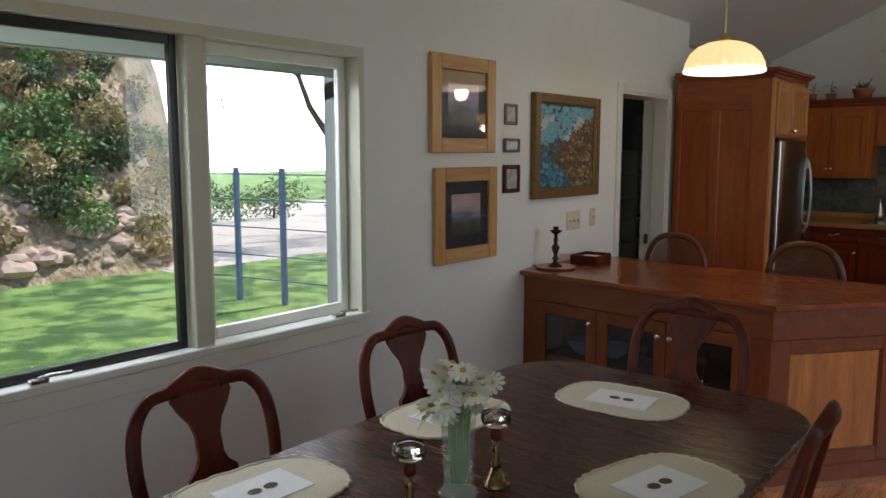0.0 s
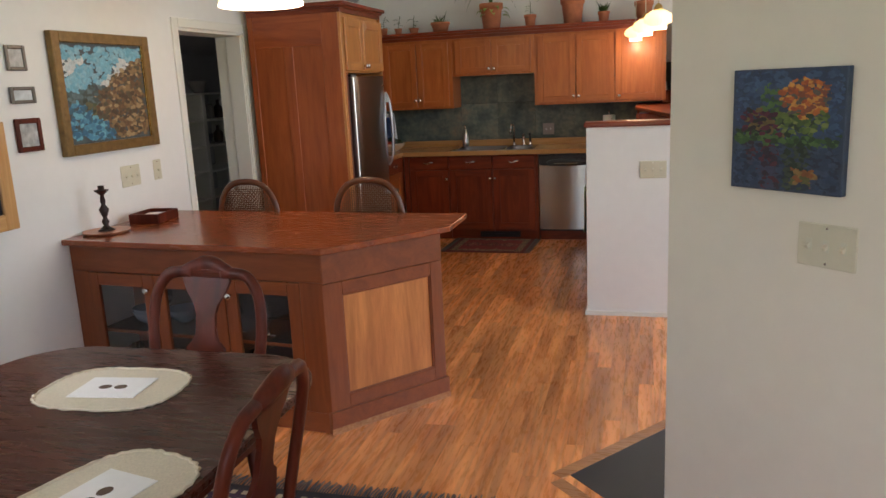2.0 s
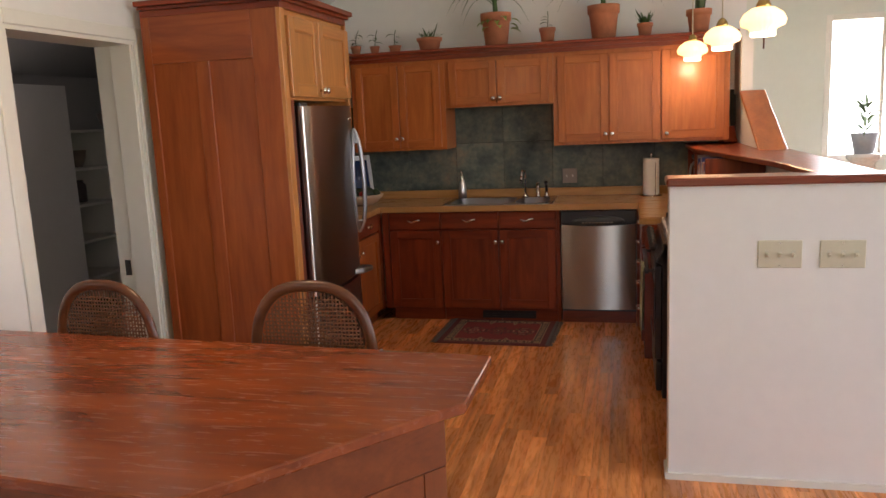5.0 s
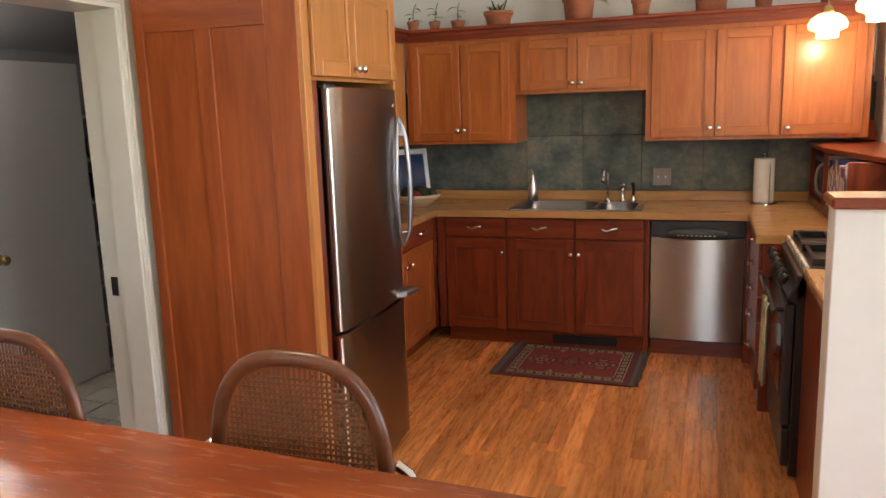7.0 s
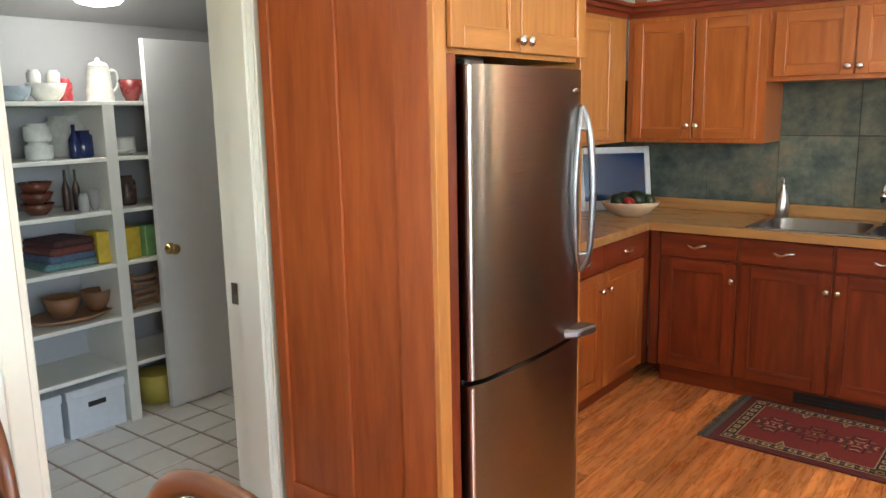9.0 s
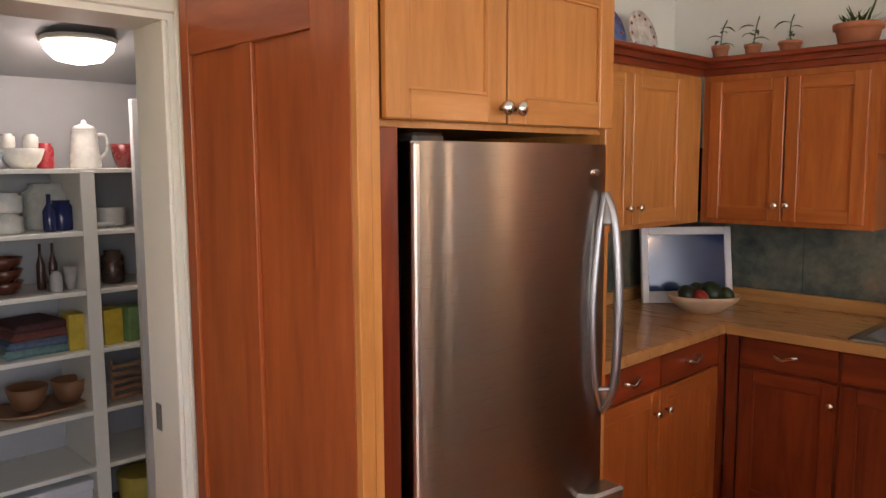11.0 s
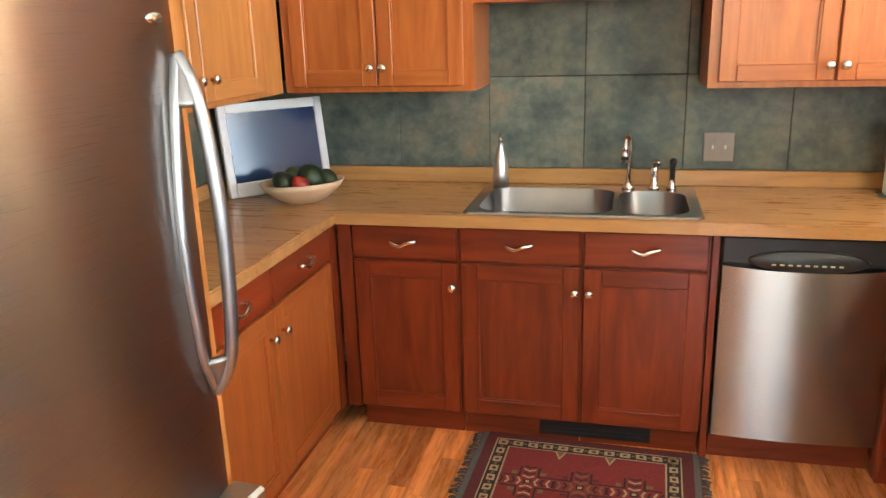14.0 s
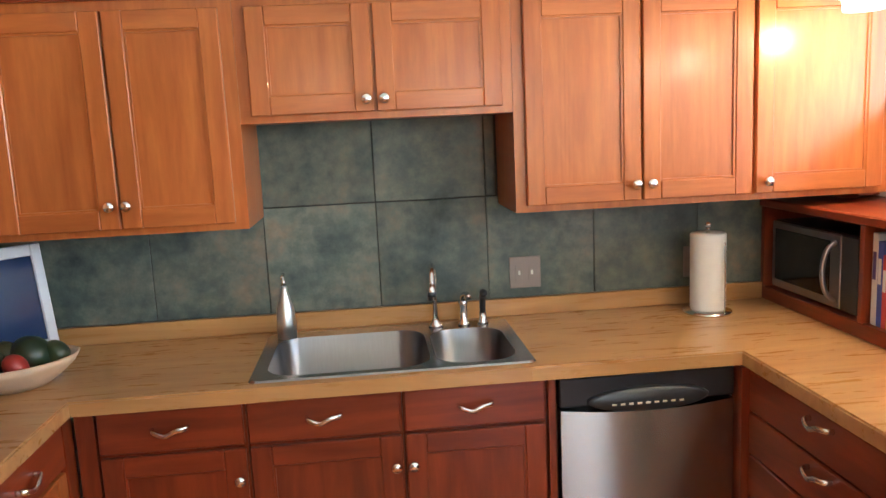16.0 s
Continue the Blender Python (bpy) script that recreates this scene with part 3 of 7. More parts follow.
shaker(u, -0.985, UZ0 + 0.022, -0.56, UZ1, -0.371, (LIGHT, LIGHT_Y), 0.058, [(-0.945, 1.43)])
# frieze and crown
crown_x = Build().box(-1.17, -0.37, 2.03, CAB_END, -0.004, 2.08, 0.002).prism([(-1.2, -0.43), (CAB_END + 0.05, -0.43), (CAB_END + 0.05, -0.004), (-1.2, -0.004)], 2.085, 2.107, 0, 0.004).prism([(-1.18, -0.395), (CAB_END + 0.025, -0.395), (CAB_END + 0.025, -0.004), (-1.18, -0.004)], 2.06, 2.085)
solo("cornice", crown_x, RED_X, "dark red cherry cornice over the wall cabinets", "cornice", "structure")
crown_y = Build().box(XK + 0.004, -2.07, 2.03, XK + 0.37, -0.371, 2.08, 0.002).box(XK + 0.004, -2.07, 2.085, XK + 0.43, -0.431, 2.107, 0.004).box(XK + 0.004, -2.07, 2.06, XK + 0.395, -0.396, 2.085)
solo("cornice", crown_y, RED_Y, "dark red cherry cornice over the wall cabinets", "cornice", "structure")

# fridge surround
FX = -0.56      # its front
sur = unit("fridge_cabinet", (0, 0, 0), 0, "tall cherry fridge surround with panelled side and crown", "")
PY = -2.94
part("side_panel", Build().box(XW + 0.055, PY + 0.012, 0.0, FX - 0.02, PY + 0.03, 2.12), PANEL, sur)
pb = Build()
pb.box(XW + 0.055, PY, 0.0, XW + 0.10, PY + 0.012, 2.12, 0.002).box(FX - 0.15, PY, 0.0, FX - 0.02, PY + 0.012, 2.12, 0.002)
mx = (XW + 0.10 + FX - 0.15) / 2
pb.box(mx - 0.035, PY, 0.24, mx + 0.035, PY + 0.012, 1.90, 0.002)
pb.box(XW + 0.10, PY, 0.0, FX - 0.15, PY + 0.012, 0.24, 0.002, 1).box(XW + 0.10, PY, 1.90, FX - 0.15, PY + 0.012, 2.12, 0.002, 1)
part("panel_frame", pb, [PANEL, PANEL_X], sur)
part("front_stile", Build().box(FX - 0.02, PY, 0, FX, PY + 0.035, 2.12, 0.002).box(FX - 0.02, PY + 0.035, 0, FX - 0.003, PY + 0.06, 2.12, 0.002), LIGHT, sur)
part("filler_strip", Build().box(FX - 0.03, PY + 0.06, 0, FX - 0.01, PY + 0.112, 1.70, 0.002), RED, sur)
part("front_stile", Build().box(FX - 0.02, -2.095, 0, FX, -2.075, 2.12, 0.002).box(XK + 0.0, -2.095, 0.0, FX - 0.02, -2.075, 2.12), LIGHT, sur)
part("base_trim", Build().box(XW + 0.055, PY - 0.012, 0, FX + 0.006, PY, 0.11, 0.003), RED_X, sur)
over = Build().box(XW + 0.02, PY + 0.07, 1.70, FX - 0.02, -2.095, 2.12)
part("body", over, LIGHT, sur)
for a, b_, kx in ((PY + 0.066, -2.515, -2.537), (-2.508, -2.08, -2.487)):
    od = shaker(sur, a, 1.715, b_, 2.09, -0.012, (LIGHT, LIGHT_Y), 0.062, [(kx, 1.75)])
    od.matrix_basis = pose(FX, 0, 0, 0, 0, 90)
cr = Build()
for o, z0, z1 in ((0.0, 2.12, 2.15), (0.02, 2.15, 2.165), (0.045, 2.165, 2.19)):
    cr.prism([(XW + 0.055, PY - o), (FX + o, PY - o), (FX + o, -2.075), (XW + 0.055, -2.075)], z0, z1, 0, 0.002)
part("crown", cr, RED_X, sur)

# fridge
FY0, FY1 = -2.81, -2.105
fridge = thing("fridge", (-0.55, 0, 0), 0, "brushed stainless bottom-freezer fridge with looped steel handle", "fridge")
part("case", Build().box(-0.72, FY0 + 0.012, 0.02, -0.035, FY1 - 0.012, 1.655, 0.004), BLACK, fridge)


def bowed(z0, z1, name):
    n, v, f = 14, [], []
    for i in range(n + 1):
        t = i / n
        yy = FY0 + (FY1 - FY0) * t
        e = min(t, 1 - t) * 2
        xx = 0.012 + 0.022 * (1 - (2 * t - 1) ** 2) - (0.014 * (1 - e / 0.08) ** 2 if e < 0.08 else 0)
        v += [(xx, yy, z0), (xx, yy, z1), (-0.03, yy, z0), (-0.03, yy, z1)]
    for i in range(n):
        a, c = 4 * i, 4 * i + 4
        f += [[a, c, c + 1, a + 1], [a + 3, c + 3, c + 2, a + 2], [a + 1, c + 1, c + 3, a + 3], [a + 2, c + 2, c, a]]
    f += [[0, 1, 3, 2], [4 * n, 4 * n + 2, 4 * n + 3, 4 * n + 1]]
    return part(name, Build().put(v, f, 0, True).mesh(name, STEEL, 40), STEEL, fridge)


SEAM = 0.712
fdoor = bowed(SEAM + 0.008, 1.672, "door")
freezer = bowed(0.04, SEAM - 0.008, "freezer_drawer")
part("edge_strip", Build().box(0.0, FY0 - 0.004, SEAM + 0.012, 0.016, FY0 + 0.012, 1.669, 0.004), EDGE, fdoor, "bright polished door edge")
part("edge_strip", Build().box(0.0, FY0 - 0.004, 0.043, 0.016, FY0 + 0.012, SEAM - 0.012, 0.004), EDGE, freezer, "bright polished drawer edge")


def lens_handle():
    """A closed steel loop: a flat foot curving over the door, a bow in front of it, solid tips where they meet."""
    foot = smooth_path([(0.020, FY1 - 0.036, 1.545), (0.024, FY1 - 0.064, 1.45), (0.025, FY1 - 0.088, 1.25), (0.024, FY1 - 0.072, 1.05), (0.020, FY1 - 0.036, 0.955)], 8)
    bow = smooth_path([(0.022, FY1 - 0.035, 1.548), (0.042, FY1 - 0.032, 1.50), (0.056, FY1 - 0.03, 1.42), (0.067, FY1 - 0.03, 1.25), (0.061, FY1 - 0.03, 1.07), (0.046, FY1 - 0.032, 0.995), (0.022, FY1 - 0.035, 0.952)], 8)
    b = Build().tube(foot, 0.0095, 12, 0, 1.0, (0, 1, 0)).tube(bow, [0.0095 + 0.003 * math.sin(math.pi * q / (len(bow) - 1)) for q in range(len(bow))], 14, 0, 1.2, (0, 1, 0))

    def along(path, z):
        return min(path, key=lambda p: abs(p.z - z))

    def level(path, z):
        for p, q in zip(path, path[1:]):
            if (p.z - z) * (q.z - z) <= 0:
                return p.lerp(q, (p.z - z) / (p.z - q.z + 1e-9))
        return along(path, z)

    for z0, z1 in ((1.542, 1.462), (0.958, 1.025)):
        v, f, n = [], [], 8
        for k in range(n + 1):
            z = z0 + (z1 - z0) * k / n
            p, q = level(foot, z), level(bow, z)
            side = (q - p).cross(Vector((0, 0, 1)))
            side = side.normalized() * 0.0085 if side.length > 1e-5 else Vector((0, 0.0085, 0))
            v += [p - side, p + side, q + side, q - side]
        for k in range(n):
            a = 4 * k
            f += [[a + c, a + (c + 1) % 4, a + 4 + (c + 1) % 4, a + 4 + c] for c in range(4)]
        f += [[0, 3, 2, 1], [4 * n, 4 * n + 1, 4 * n + 2, 4 * n + 3]]
        b.put(v, f, 0, True)
    return b


part("handle", lens_handle(), STEEL_H, fdoor, "long satin steel lens-shaped handle")
part("handle", Build().prism([(0.012, FY1 - 0.17), (0.07, FY1 - 0.12), (0.088, FY1 - 0.012), (0.012, FY1 - 0.006)], SEAM + 0.01, SEAM + 0.042, 0, 0.008), STEEL_H, freezer, "satin steel drawer handle")
lg = Build()
lg.at = pose(0.0215, FY1 - 0.085, 1.6, 90, 0, 90)
lg.lathe([(0.022, 0), (0.022, 0.003), (0.018, 0.005)], n=20, sy=0.42)
part("badge", lg, CHROME, fdoor, "small oval metal badge")
part("hinge_cover", Build().box(-0.06, FY0 + 0.01, 1.655, 0.0, FY0 + 0.1, 1.69, 0.008).box(-0.3, FY0 + 0.03, 1.655, -0.05, FY1 - 0.03, 1.668), BLACK, fridge, "black hinge cap")

# base cabinets
BC = "red cherry base cabinets"
FRONT = -0.605
for i, (x0, x1) in enumerate(((-0.838, -0.422), (-0.417, 0.032), (0.037, 0.468))):
    u = unit("base_cabinet", (0, 0, 0), 0, "dark red cherry base cabinet with drawer and panelled door", BC)
    part("body", Build().box(x0 - (0.0 if i else 0.06), FRONT + 0.02, 0.1, x1 + 0.003, -0.01, 0.735), RED, u)
    part("top_rail", Build().box(x0 - (0.0 if i else 0.06), FRONT + 0.02, 0.735, x1 + 0.003, FRONT + 0.034, 0.868), RED_X, u)
    drawer(u, x0 + 0.004, 0.735, x1 - 0.004, 0.862, FRONT - 0.002, RED_X)
    kx = x1 - 0.022 if i < 2 else x0 + 0.024
    shaker(u, x0 + 0.004, 0.108, x1 - 0.004, 0.722, FRONT, (RED, RED_X), 0.062, [(kx, 0.632)])
    part("toe_board", Build().box(x0, FRONT + 0.05, 0.0, x1, FRONT + 0.07, 0.1), RED_X, u)
    if i == 0:
        part("filler_strip", Build().box(-0.893, FRONT, 0.1, x0 - 0.002, FRONT + 0.018, 0.868, 0.001), RED, u)
u = unit("base_cabinet", (0, 0, 0), 0, "cherry filler beside the dishwasher", BC)
part("body", Build().box(0.474, FRONT, 0.0, 0.498, -0.01, 0.868, 0.002), RED, u)
u = unit("base_cabinet", (-0.905, 0, 0), 90, "cherry base cabinet with drawers beside the fridge", BC)
part("body", Build().box(-2.07, 0.022, 0.1, -0.61, 0.6, 0.868), RED, u)
for a, b_, kx in ((-2.065, -1.62, -1.66), (-1.613, -1.16, -1.2), (-1.153, -0.66, -1.11)):
    drawer(u, a, 0.735, b_, 0.862, 0.0, RED_Y)
    shaker(u, a, 0.108, b_, 0.722, 0.002, (CHERRY, CHERRY_Y), 0.06, [(kx, 0.632)])
part("toe_board", Build().box(-2.07, 0.07, 0, -0.61, 0.09, 0.1), RED_Y, u)
part("corner_post", Build().box(-0.655, 0.0, 0.1, -0.59, 0.04, 0.868, 0.001), RED, u)
u = unit("base_cabinet", (1.075, 0, 0), -90, "red cherry drawer cabinet beside the stove", BC)
part("body", Build().box(0.59, 0.02, 0.0, 1.415, 0.7, 0.868), RED, u)
part("corner_post", Build().box(0.59, -0.02, 0.0, 0.655, 0.02, 0.868, 0.001), RED, u)
for k, (z0, z1) in enumerate(((0.735, 0.862), (0.60, 0.729), (0.465, 0.594), (0.31, 0.459), (0.11, 0.304))):
    drawer(u, 0.66, z0, 1.40, z1, 0.0, RED_Y, 0.03)
u = unit("base_cabinet", (1.075, 0, 0), -90, "red cherry end cabinet between stove and half wall", BC)
part("body", Build().box(2.19, 0.125, 0.0, 2.955, 0.7, 0.868, 0.003), RED, u)

# worktop with edge and upstand
ZC0, ZC1 = 0.872, 0.915
SX0, SX1, SY0, SY1 = -0.40, 0.44, -0.60, -0.075
wtop = thing("worktop", (0, 0, 0), 0, "oiled maple worktop with upstand", "worktop")
wt = Build()
bm = bmesh.new()
xa, xb, xc, xd = XK + 0.003, SX0 + 0.02, SX1 - 0.02, 1.8
ring = [bm.verts.new((px, py, ZC1)) for px, py in ((xa, -0.004), (xb, -0.004), (xb, -0.645), (-0.885, -0.645), (-0.885, -2.07), (xa, -2.07))]
ring2 = [bm.verts.new((px, py, ZC1)) for px, py in ((xc, -0.645), (xc, -0.004), (xd, -0.004), (xd, -1.415), (1.06, -1.415), (1.06, -0.645))]
for rg in (ring, ring2):
    bm.faces.new(rg)
ext = bmesh.ops.extrude_face_region(bm, geom=bm.faces[:])
bmesh.ops.translate(bm, vec=(0, 0, ZC0 - ZC1), verts=[q for q in ext["geom"] if isinstance(q, bmesh.types.BMVert)])
bmesh.ops.recalc_face_normals(bm, faces=bm.faces[:])
bmesh.ops.bevel(bm, geom=[q for q in bm.edges if abs(q.verts[0].co.z - ZC1) < 1e-5 and abs(q.verts[1].co.z - ZC1) < 1e-5], offset=0.005, segments=2, affect="EDGES")
part("top", Build().bm(bm), BUTCHER, wtop)
part("front_strip", Build().box(xb - 0.006, -0.6445, ZC0 + 0.0005, xc + 0.006, SY0 + 0.02, ZC1 + 0.0005), BUTCHER, wtop)
part("back_strip", Build().box(xb, SY1 - 0.02, ZC0, xc, -0.004, ZC1), BUTCHER, wtop)
part("end_top", Build().box(1.19, -2.955, ZC0, xd, -2.19, ZC1, 0.005), BUTCHER_Y, wtop)
part("upstand", Build().box(xa, -0.024, ZC1, 1.47, -0.004, 0.98, 0.003), BUTCHER, wtop)
part("upstand", Build().box(xa, -2.07, ZC1, XK + 0.023, -0.024, 0.98, 0.003), BUTCHER_Y, wtop)

# slate splashback
splash = solo("splashback", Build().box(XK, -0.004, 0.98, 1.86, 0.0, 1.7), GROUT, "grey-green slate tile splashback", "splashback", "structure")
tile_mesh = {}
for k in range(-4, 5):
    for r, (z0, z1) in enumerate(((0.982, 1.364), (1.366, 1.748))):
        x0, x1 = max(k * 0.4, XK + 0.002), min(k * 0.4 + 0.397, 1.855)
        if r and (x1 < -0.39 or x0 > 0.43):
            continue
        x0, x1 = (max(x0, -0.405), min(x1, 0.435)) if r else (x0, x1)
        part("tile", Build().box(x0, -0.0095, z0, x1, -0.0035, z1 - 0.002, 0.0015), SLATE, splash)
side_splash = solo("splashback", Build().box(XK, -2.1, 0.98, XK + 0.004, -0.01, 1.34), GROUT, "slate tile splashback beside the fridge", "splashback", "structure")
for k in range(5):
    part("tile", Build().box(XK + 0.0035, -0.41 - 0.4 * k, 0.982, XK + 0.0095, -0.013 - 0.4 * k, 1.336, 0.0015), SLATE, side_splash)

# sink
sink = thing("sink", (0, 0, 0), 0, "stainless double-bowl sink set into the worktop", "sink")


def bowl(x0, x1, y0, y1, depth):
    """An open basin with rounded corners, rim at 0."""
    b = Build()
    rings, n = [], 6
    for inset, z, r in ((0.0, 0.0, 0.09), (0.004, -0.012, 0.09), (0.016, -depth * 0.8, 0.08), (0.05, -depth, 0.06)):
        ring = []
        for cx, cy, a0 in ((x1, y1, 0), (x0, y1, 90), (x0, y0, 180), (x1, y0, 270)):
            ccx = cx + (-1 if cx == x1 else 1) * (inset + r)
            ccy = cy + (-1 if cy == y1 else 1) * (inset + r)
            ring += [(ccx + r * math.cos(radians(a0 + 90 * k / n)), ccy + r * math.sin(radians(a0 + 90 * k / n)), z) for k in range(n + 1)]
        rings.append(ring)
    m = len(rings[0])
    v = [p for ring in rings for p in ring]
    f = [[k * m + (i + 1) % m, k * m + i, (k + 1) * m + i, (k + 1) * m + (i + 1) % m] for k in range(len(rings) - 1) for i in range(m)]
    f.append([(len(rings) - 1) * m + i for i in range(m)])
    return b.put(v, f, 0, True), rings[0]


zr = ZC1 + 0.006
BX = ((SX0 + 0.04, SX0 + 0.535), (SX0 + 0.553, SX1 - 0.04))
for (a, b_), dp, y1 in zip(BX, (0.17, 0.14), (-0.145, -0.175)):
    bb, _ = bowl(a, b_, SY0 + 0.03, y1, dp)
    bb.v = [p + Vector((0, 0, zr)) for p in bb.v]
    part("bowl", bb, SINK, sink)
deck = bmesh.new()


def rim_ring(x0, x1, y0, y1, r, n=6):
    out = []
    for cx, cy, a0 in ((x1 - r, y1 - r, 0), (x0 + r, y1 - r, 90), (x0 + r, y0 + r, 180), (x1 - r, y0 + r, 270)):
        out += [(cx + r * math.cos(radians(a0 + 90 * k / n)), cy + r * math.sin(radians(a0 + 90 * k / n))) for k in range(n + 1)]
    return out


loops = [rim_ring(SX0, SX1, SY0, SY1, 0.03), rim_ring(*BX[0], SY0 + 0.03, -0.145, 0.09), rim_ring(*BX[1], SY0 + 0.03, -0.175, 0.09)]
edges = []
for lp in loops:
    vs = [deck.verts.new((px, py, zr)) for px, py in lp]
    edges += [deck.edges.new((vs[i], vs[(i + 1) % len(vs)])) for i in range(len(vs))]
bmesh.ops.triangle_fill(deck, use_beauty=True, use_dissolve=False, edges=edges)
rim = Build().bm(deck)
ro = loops[0]
m_ = len(ro)
rim.put([(px, py, zr) for px, py in ro] + [(px + (0.006 if px > 0 else -0.006), py + (0.006 if py > -0.3 else -0.006), ZC1) for px, py in ro], [[i, m_ + i, m_ + (i + 1) % m_, (i + 1) % m_] for i in range(m_)], 0, True)
part("rim", rim, SINK_RIM, sink)
for (a, b_) in BX:
    part("drain", Build().lathe([(0.04, 0), (0.04, 0.003), (0.02, 0.002)], ((a + b_) / 2, -0.34, zr - 0.168 if a < 0 else zr - 0.138)), CHROME, sink)

# taps and bottles at the sink
tap = thing("faucet", (0.185, -0.125, zr), 0, "chrome gooseneck kitchen faucet", "faucet")
part("base", Build().lathe([(0.026, 0), (0.026, 0.008), (0.014, 0.02), (0.012, 0.03)]), CHROME, tap)
part("spout", Build().tube([(0, 0, 0.02), (0, 0, 0.17)] + smooth_path([(0, -0.002, 0.2), (-0.006, -0.03, 0.225), (-0.012, -0.08, 0.215), (-0.016, -0.11, 0.17)], 4), 0.010, 10), CHROME, tap)
part("spray_head", Build().tube([(-0.016, -0.11, 0.175), (-0.018, -0.118, 0.12)], [0.012, 0.015], 10).tube([(-0.017, -0.114, 0.15), (-0.0175, -0.116, 0.135)], 0.0155, 10, 1), [CHROME, BLACK], tap)
lever = thing("side_lever", (0.285, -0.125, zr), 0, "chrome single-lever mixer handle", "faucet")
part("base", Build().lathe([(0.022, 0), (0.022, 0.006), (0.015, 0.016), (0.015, 0.07), (0.017, 0.085), (0.01, 0.095)]), CHROME, lever)
part("lever", Build().tube(smooth_path([(0, 0, 0.085), (0.0, -0.02, 0.11), (0.01, -0.05, 0.12), (0.012, -0.075, 0.115)], 4), [0.011] * 6 + [0.009] * 7, 8), CHROME, lever)
spray = thing("side_sprayer", (0.355, -0.12, zr), 0, "black side sprayer with chrome base", "sprayer")
part("base", Build().lathe([(0.02, 0), (0.02, 0.006), (0.014, 0.02), (0.013, 0.04)]), CHROME, spray)
part("head", Build().tube(smooth_path([(0, 0, 0.035), (0, -0.003, 0.07), (0, -0.012, 0.1), (0, -0.035, 0.118)], 4), [0.011] * 8 + [0.014] * 5, 10), BLACK, spray)
soap = thing("soap_dispenser", (-0.335, -0.13, zr), 0, "brushed steel soap bottle with pump", "soap bottle")
part("bottle", Build().lathe([(0.033, 0), (0.034, 0.05), (0.03, 0.1), (0.018, 0.145), (0.011, 0.165), (0.011, 0.18)]), EDGE, soap)
part("pump", Build().lathe([(0.008, 0.18), (0.008, 0.2), (0.004, 0.205), (0.004, 0.225)]).tube([(0, 0.01, 0.222), (0, -0.03, 0.222), (0, -0.04, 0.216)], 0.005), CHROME, soap)

# outlet plates
for (px, pz, ww, hh) in ((0.535, 1.075, 0.118, 0.118), (1.18, 1.075, 0.075, 0.118)):
    o = thing("wall_outlet", (px, -0.0095, pz), 0, "taupe outlet plate on the slate tiles", "outlet")
    part("plate", Build().box(-ww / 2, -0.006, -hh / 2, ww / 2, 0, hh / 2, 0.003), PLATE_GREY, o)
    for dx in ((-0.024, 0.024) if ww > 0.1 else (0,)):
        part("socket", Build().box(dx - 0.013, -0.0085, -0.03, dx + 0.013, -0.006, 0.03, 0.001), PLATE_GREY, o)
        part("toggle", Build().box(dx - 0.004, -0.016, -0.008, dx + 0.004, -0.0085, 0.008, 0.001), WHITE, o)

# dishwasher
dw = thing("dishwasher", (0.502, FRONT, 0), 0, "stainless dishwasher with black control panel", "dishwasher")
part("case", Build().box(0.004, 0.03, 0.09, 0.552, 0.56, 0.866), BLACK, dw)
n, v, f = 12, [], []
for i in range(n + 1):
    t = i / n
    xx, yy = 0.006 + 0.54 * t, -0.012 - 0.014 * (1 - (2 * t - 1) ** 2)
    dip = 0.762 - 0.014 * (1 - (2 * t - 1) ** 2)
    v += [(xx, yy, 0.115), (xx, yy, dip), (xx, 0.03, 0.115), (xx, 0.03, dip)]
for i in range(n):
    a, c = 4 * i, 4 * i + 4
    f += [[a, a + 1, c + 1, c], [a + 1, a + 3, c + 3, c + 1], [a, c, c + 2, a + 2]]
f += [[0, 2, 3, 1], [4 * n, 4 * n + 1, 4 * n + 3, 4 * n + 2]]
part("door", Build().put(v, f, 0, True).mesh("door", STEEL_DW, 40), STEEL_DW, dw)
pan = Build().box(0.004, -0.012, 0.77, 0.548, 0.03, 0.862, 0.004)
part("control_panel", pan, BLACK, dw)
ell = Build()
ell.at = pose(0.276, -0.012, 0.785, 90)
ell.lathe([(0.19, 0), (0.185, 0.012), (0.17, 0.016)], n=40, sy=0.2)
grip = part("grip", ell, plain("charcoal_plastic", (0.03, 0.032, 0.035), 0.3), dw)
for k in range(9):
    part("button", Build().box(0.16 + 0.026 * k, -0.031, 0.772, 0.173 + 0.026 * k, -0.027, 0.777), PLATE, grip)
part("kick_plate", Build().box(0.004, 0.04, 0.0, 0.548, 0.055, 0.1), RED_X, dw)

# stove
stove = thing("stove", (1.15, -1.8, 0), -90, "black gas range with oven window and towel", "stove")
part("body", Build().box(-0.375, 0.02, 0.02, 0.375, 0.62, 0.88, 0.004), BLACK, stove)
part("oven_door", Build().box(-0.37, -0.02, 0.24, 0.37, 0.02, 0.76, 0.008), BLACK, stove)
part("oven_window", Build().box(-0.28, -0.023, 0.34, 0.28, -0.02, 0.64, 0.001), plain("oven_glass", (0.01, 0.01, 0.011), 0.05, 0, 0, 10, 0), stove)
part("drawer_front", Build().box(-0.37, -0.012, 0.06, 0.37, 0.02, 0.225, 0.006), BLACK, stove)
part("oven_handle", Build().tube([(-0.33, -0.06, 0.72), (0.33, -0.06, 0.72)], 0.013, 10).tube([(-0.3, -0.02, 0.72), (-0.3, -0.06, 0.72)], 0.01).tube([(0.3, -0.02, 0.72), (0.3, -0.06, 0.72)], 0.01), BLACK, stove)
cp = Build()
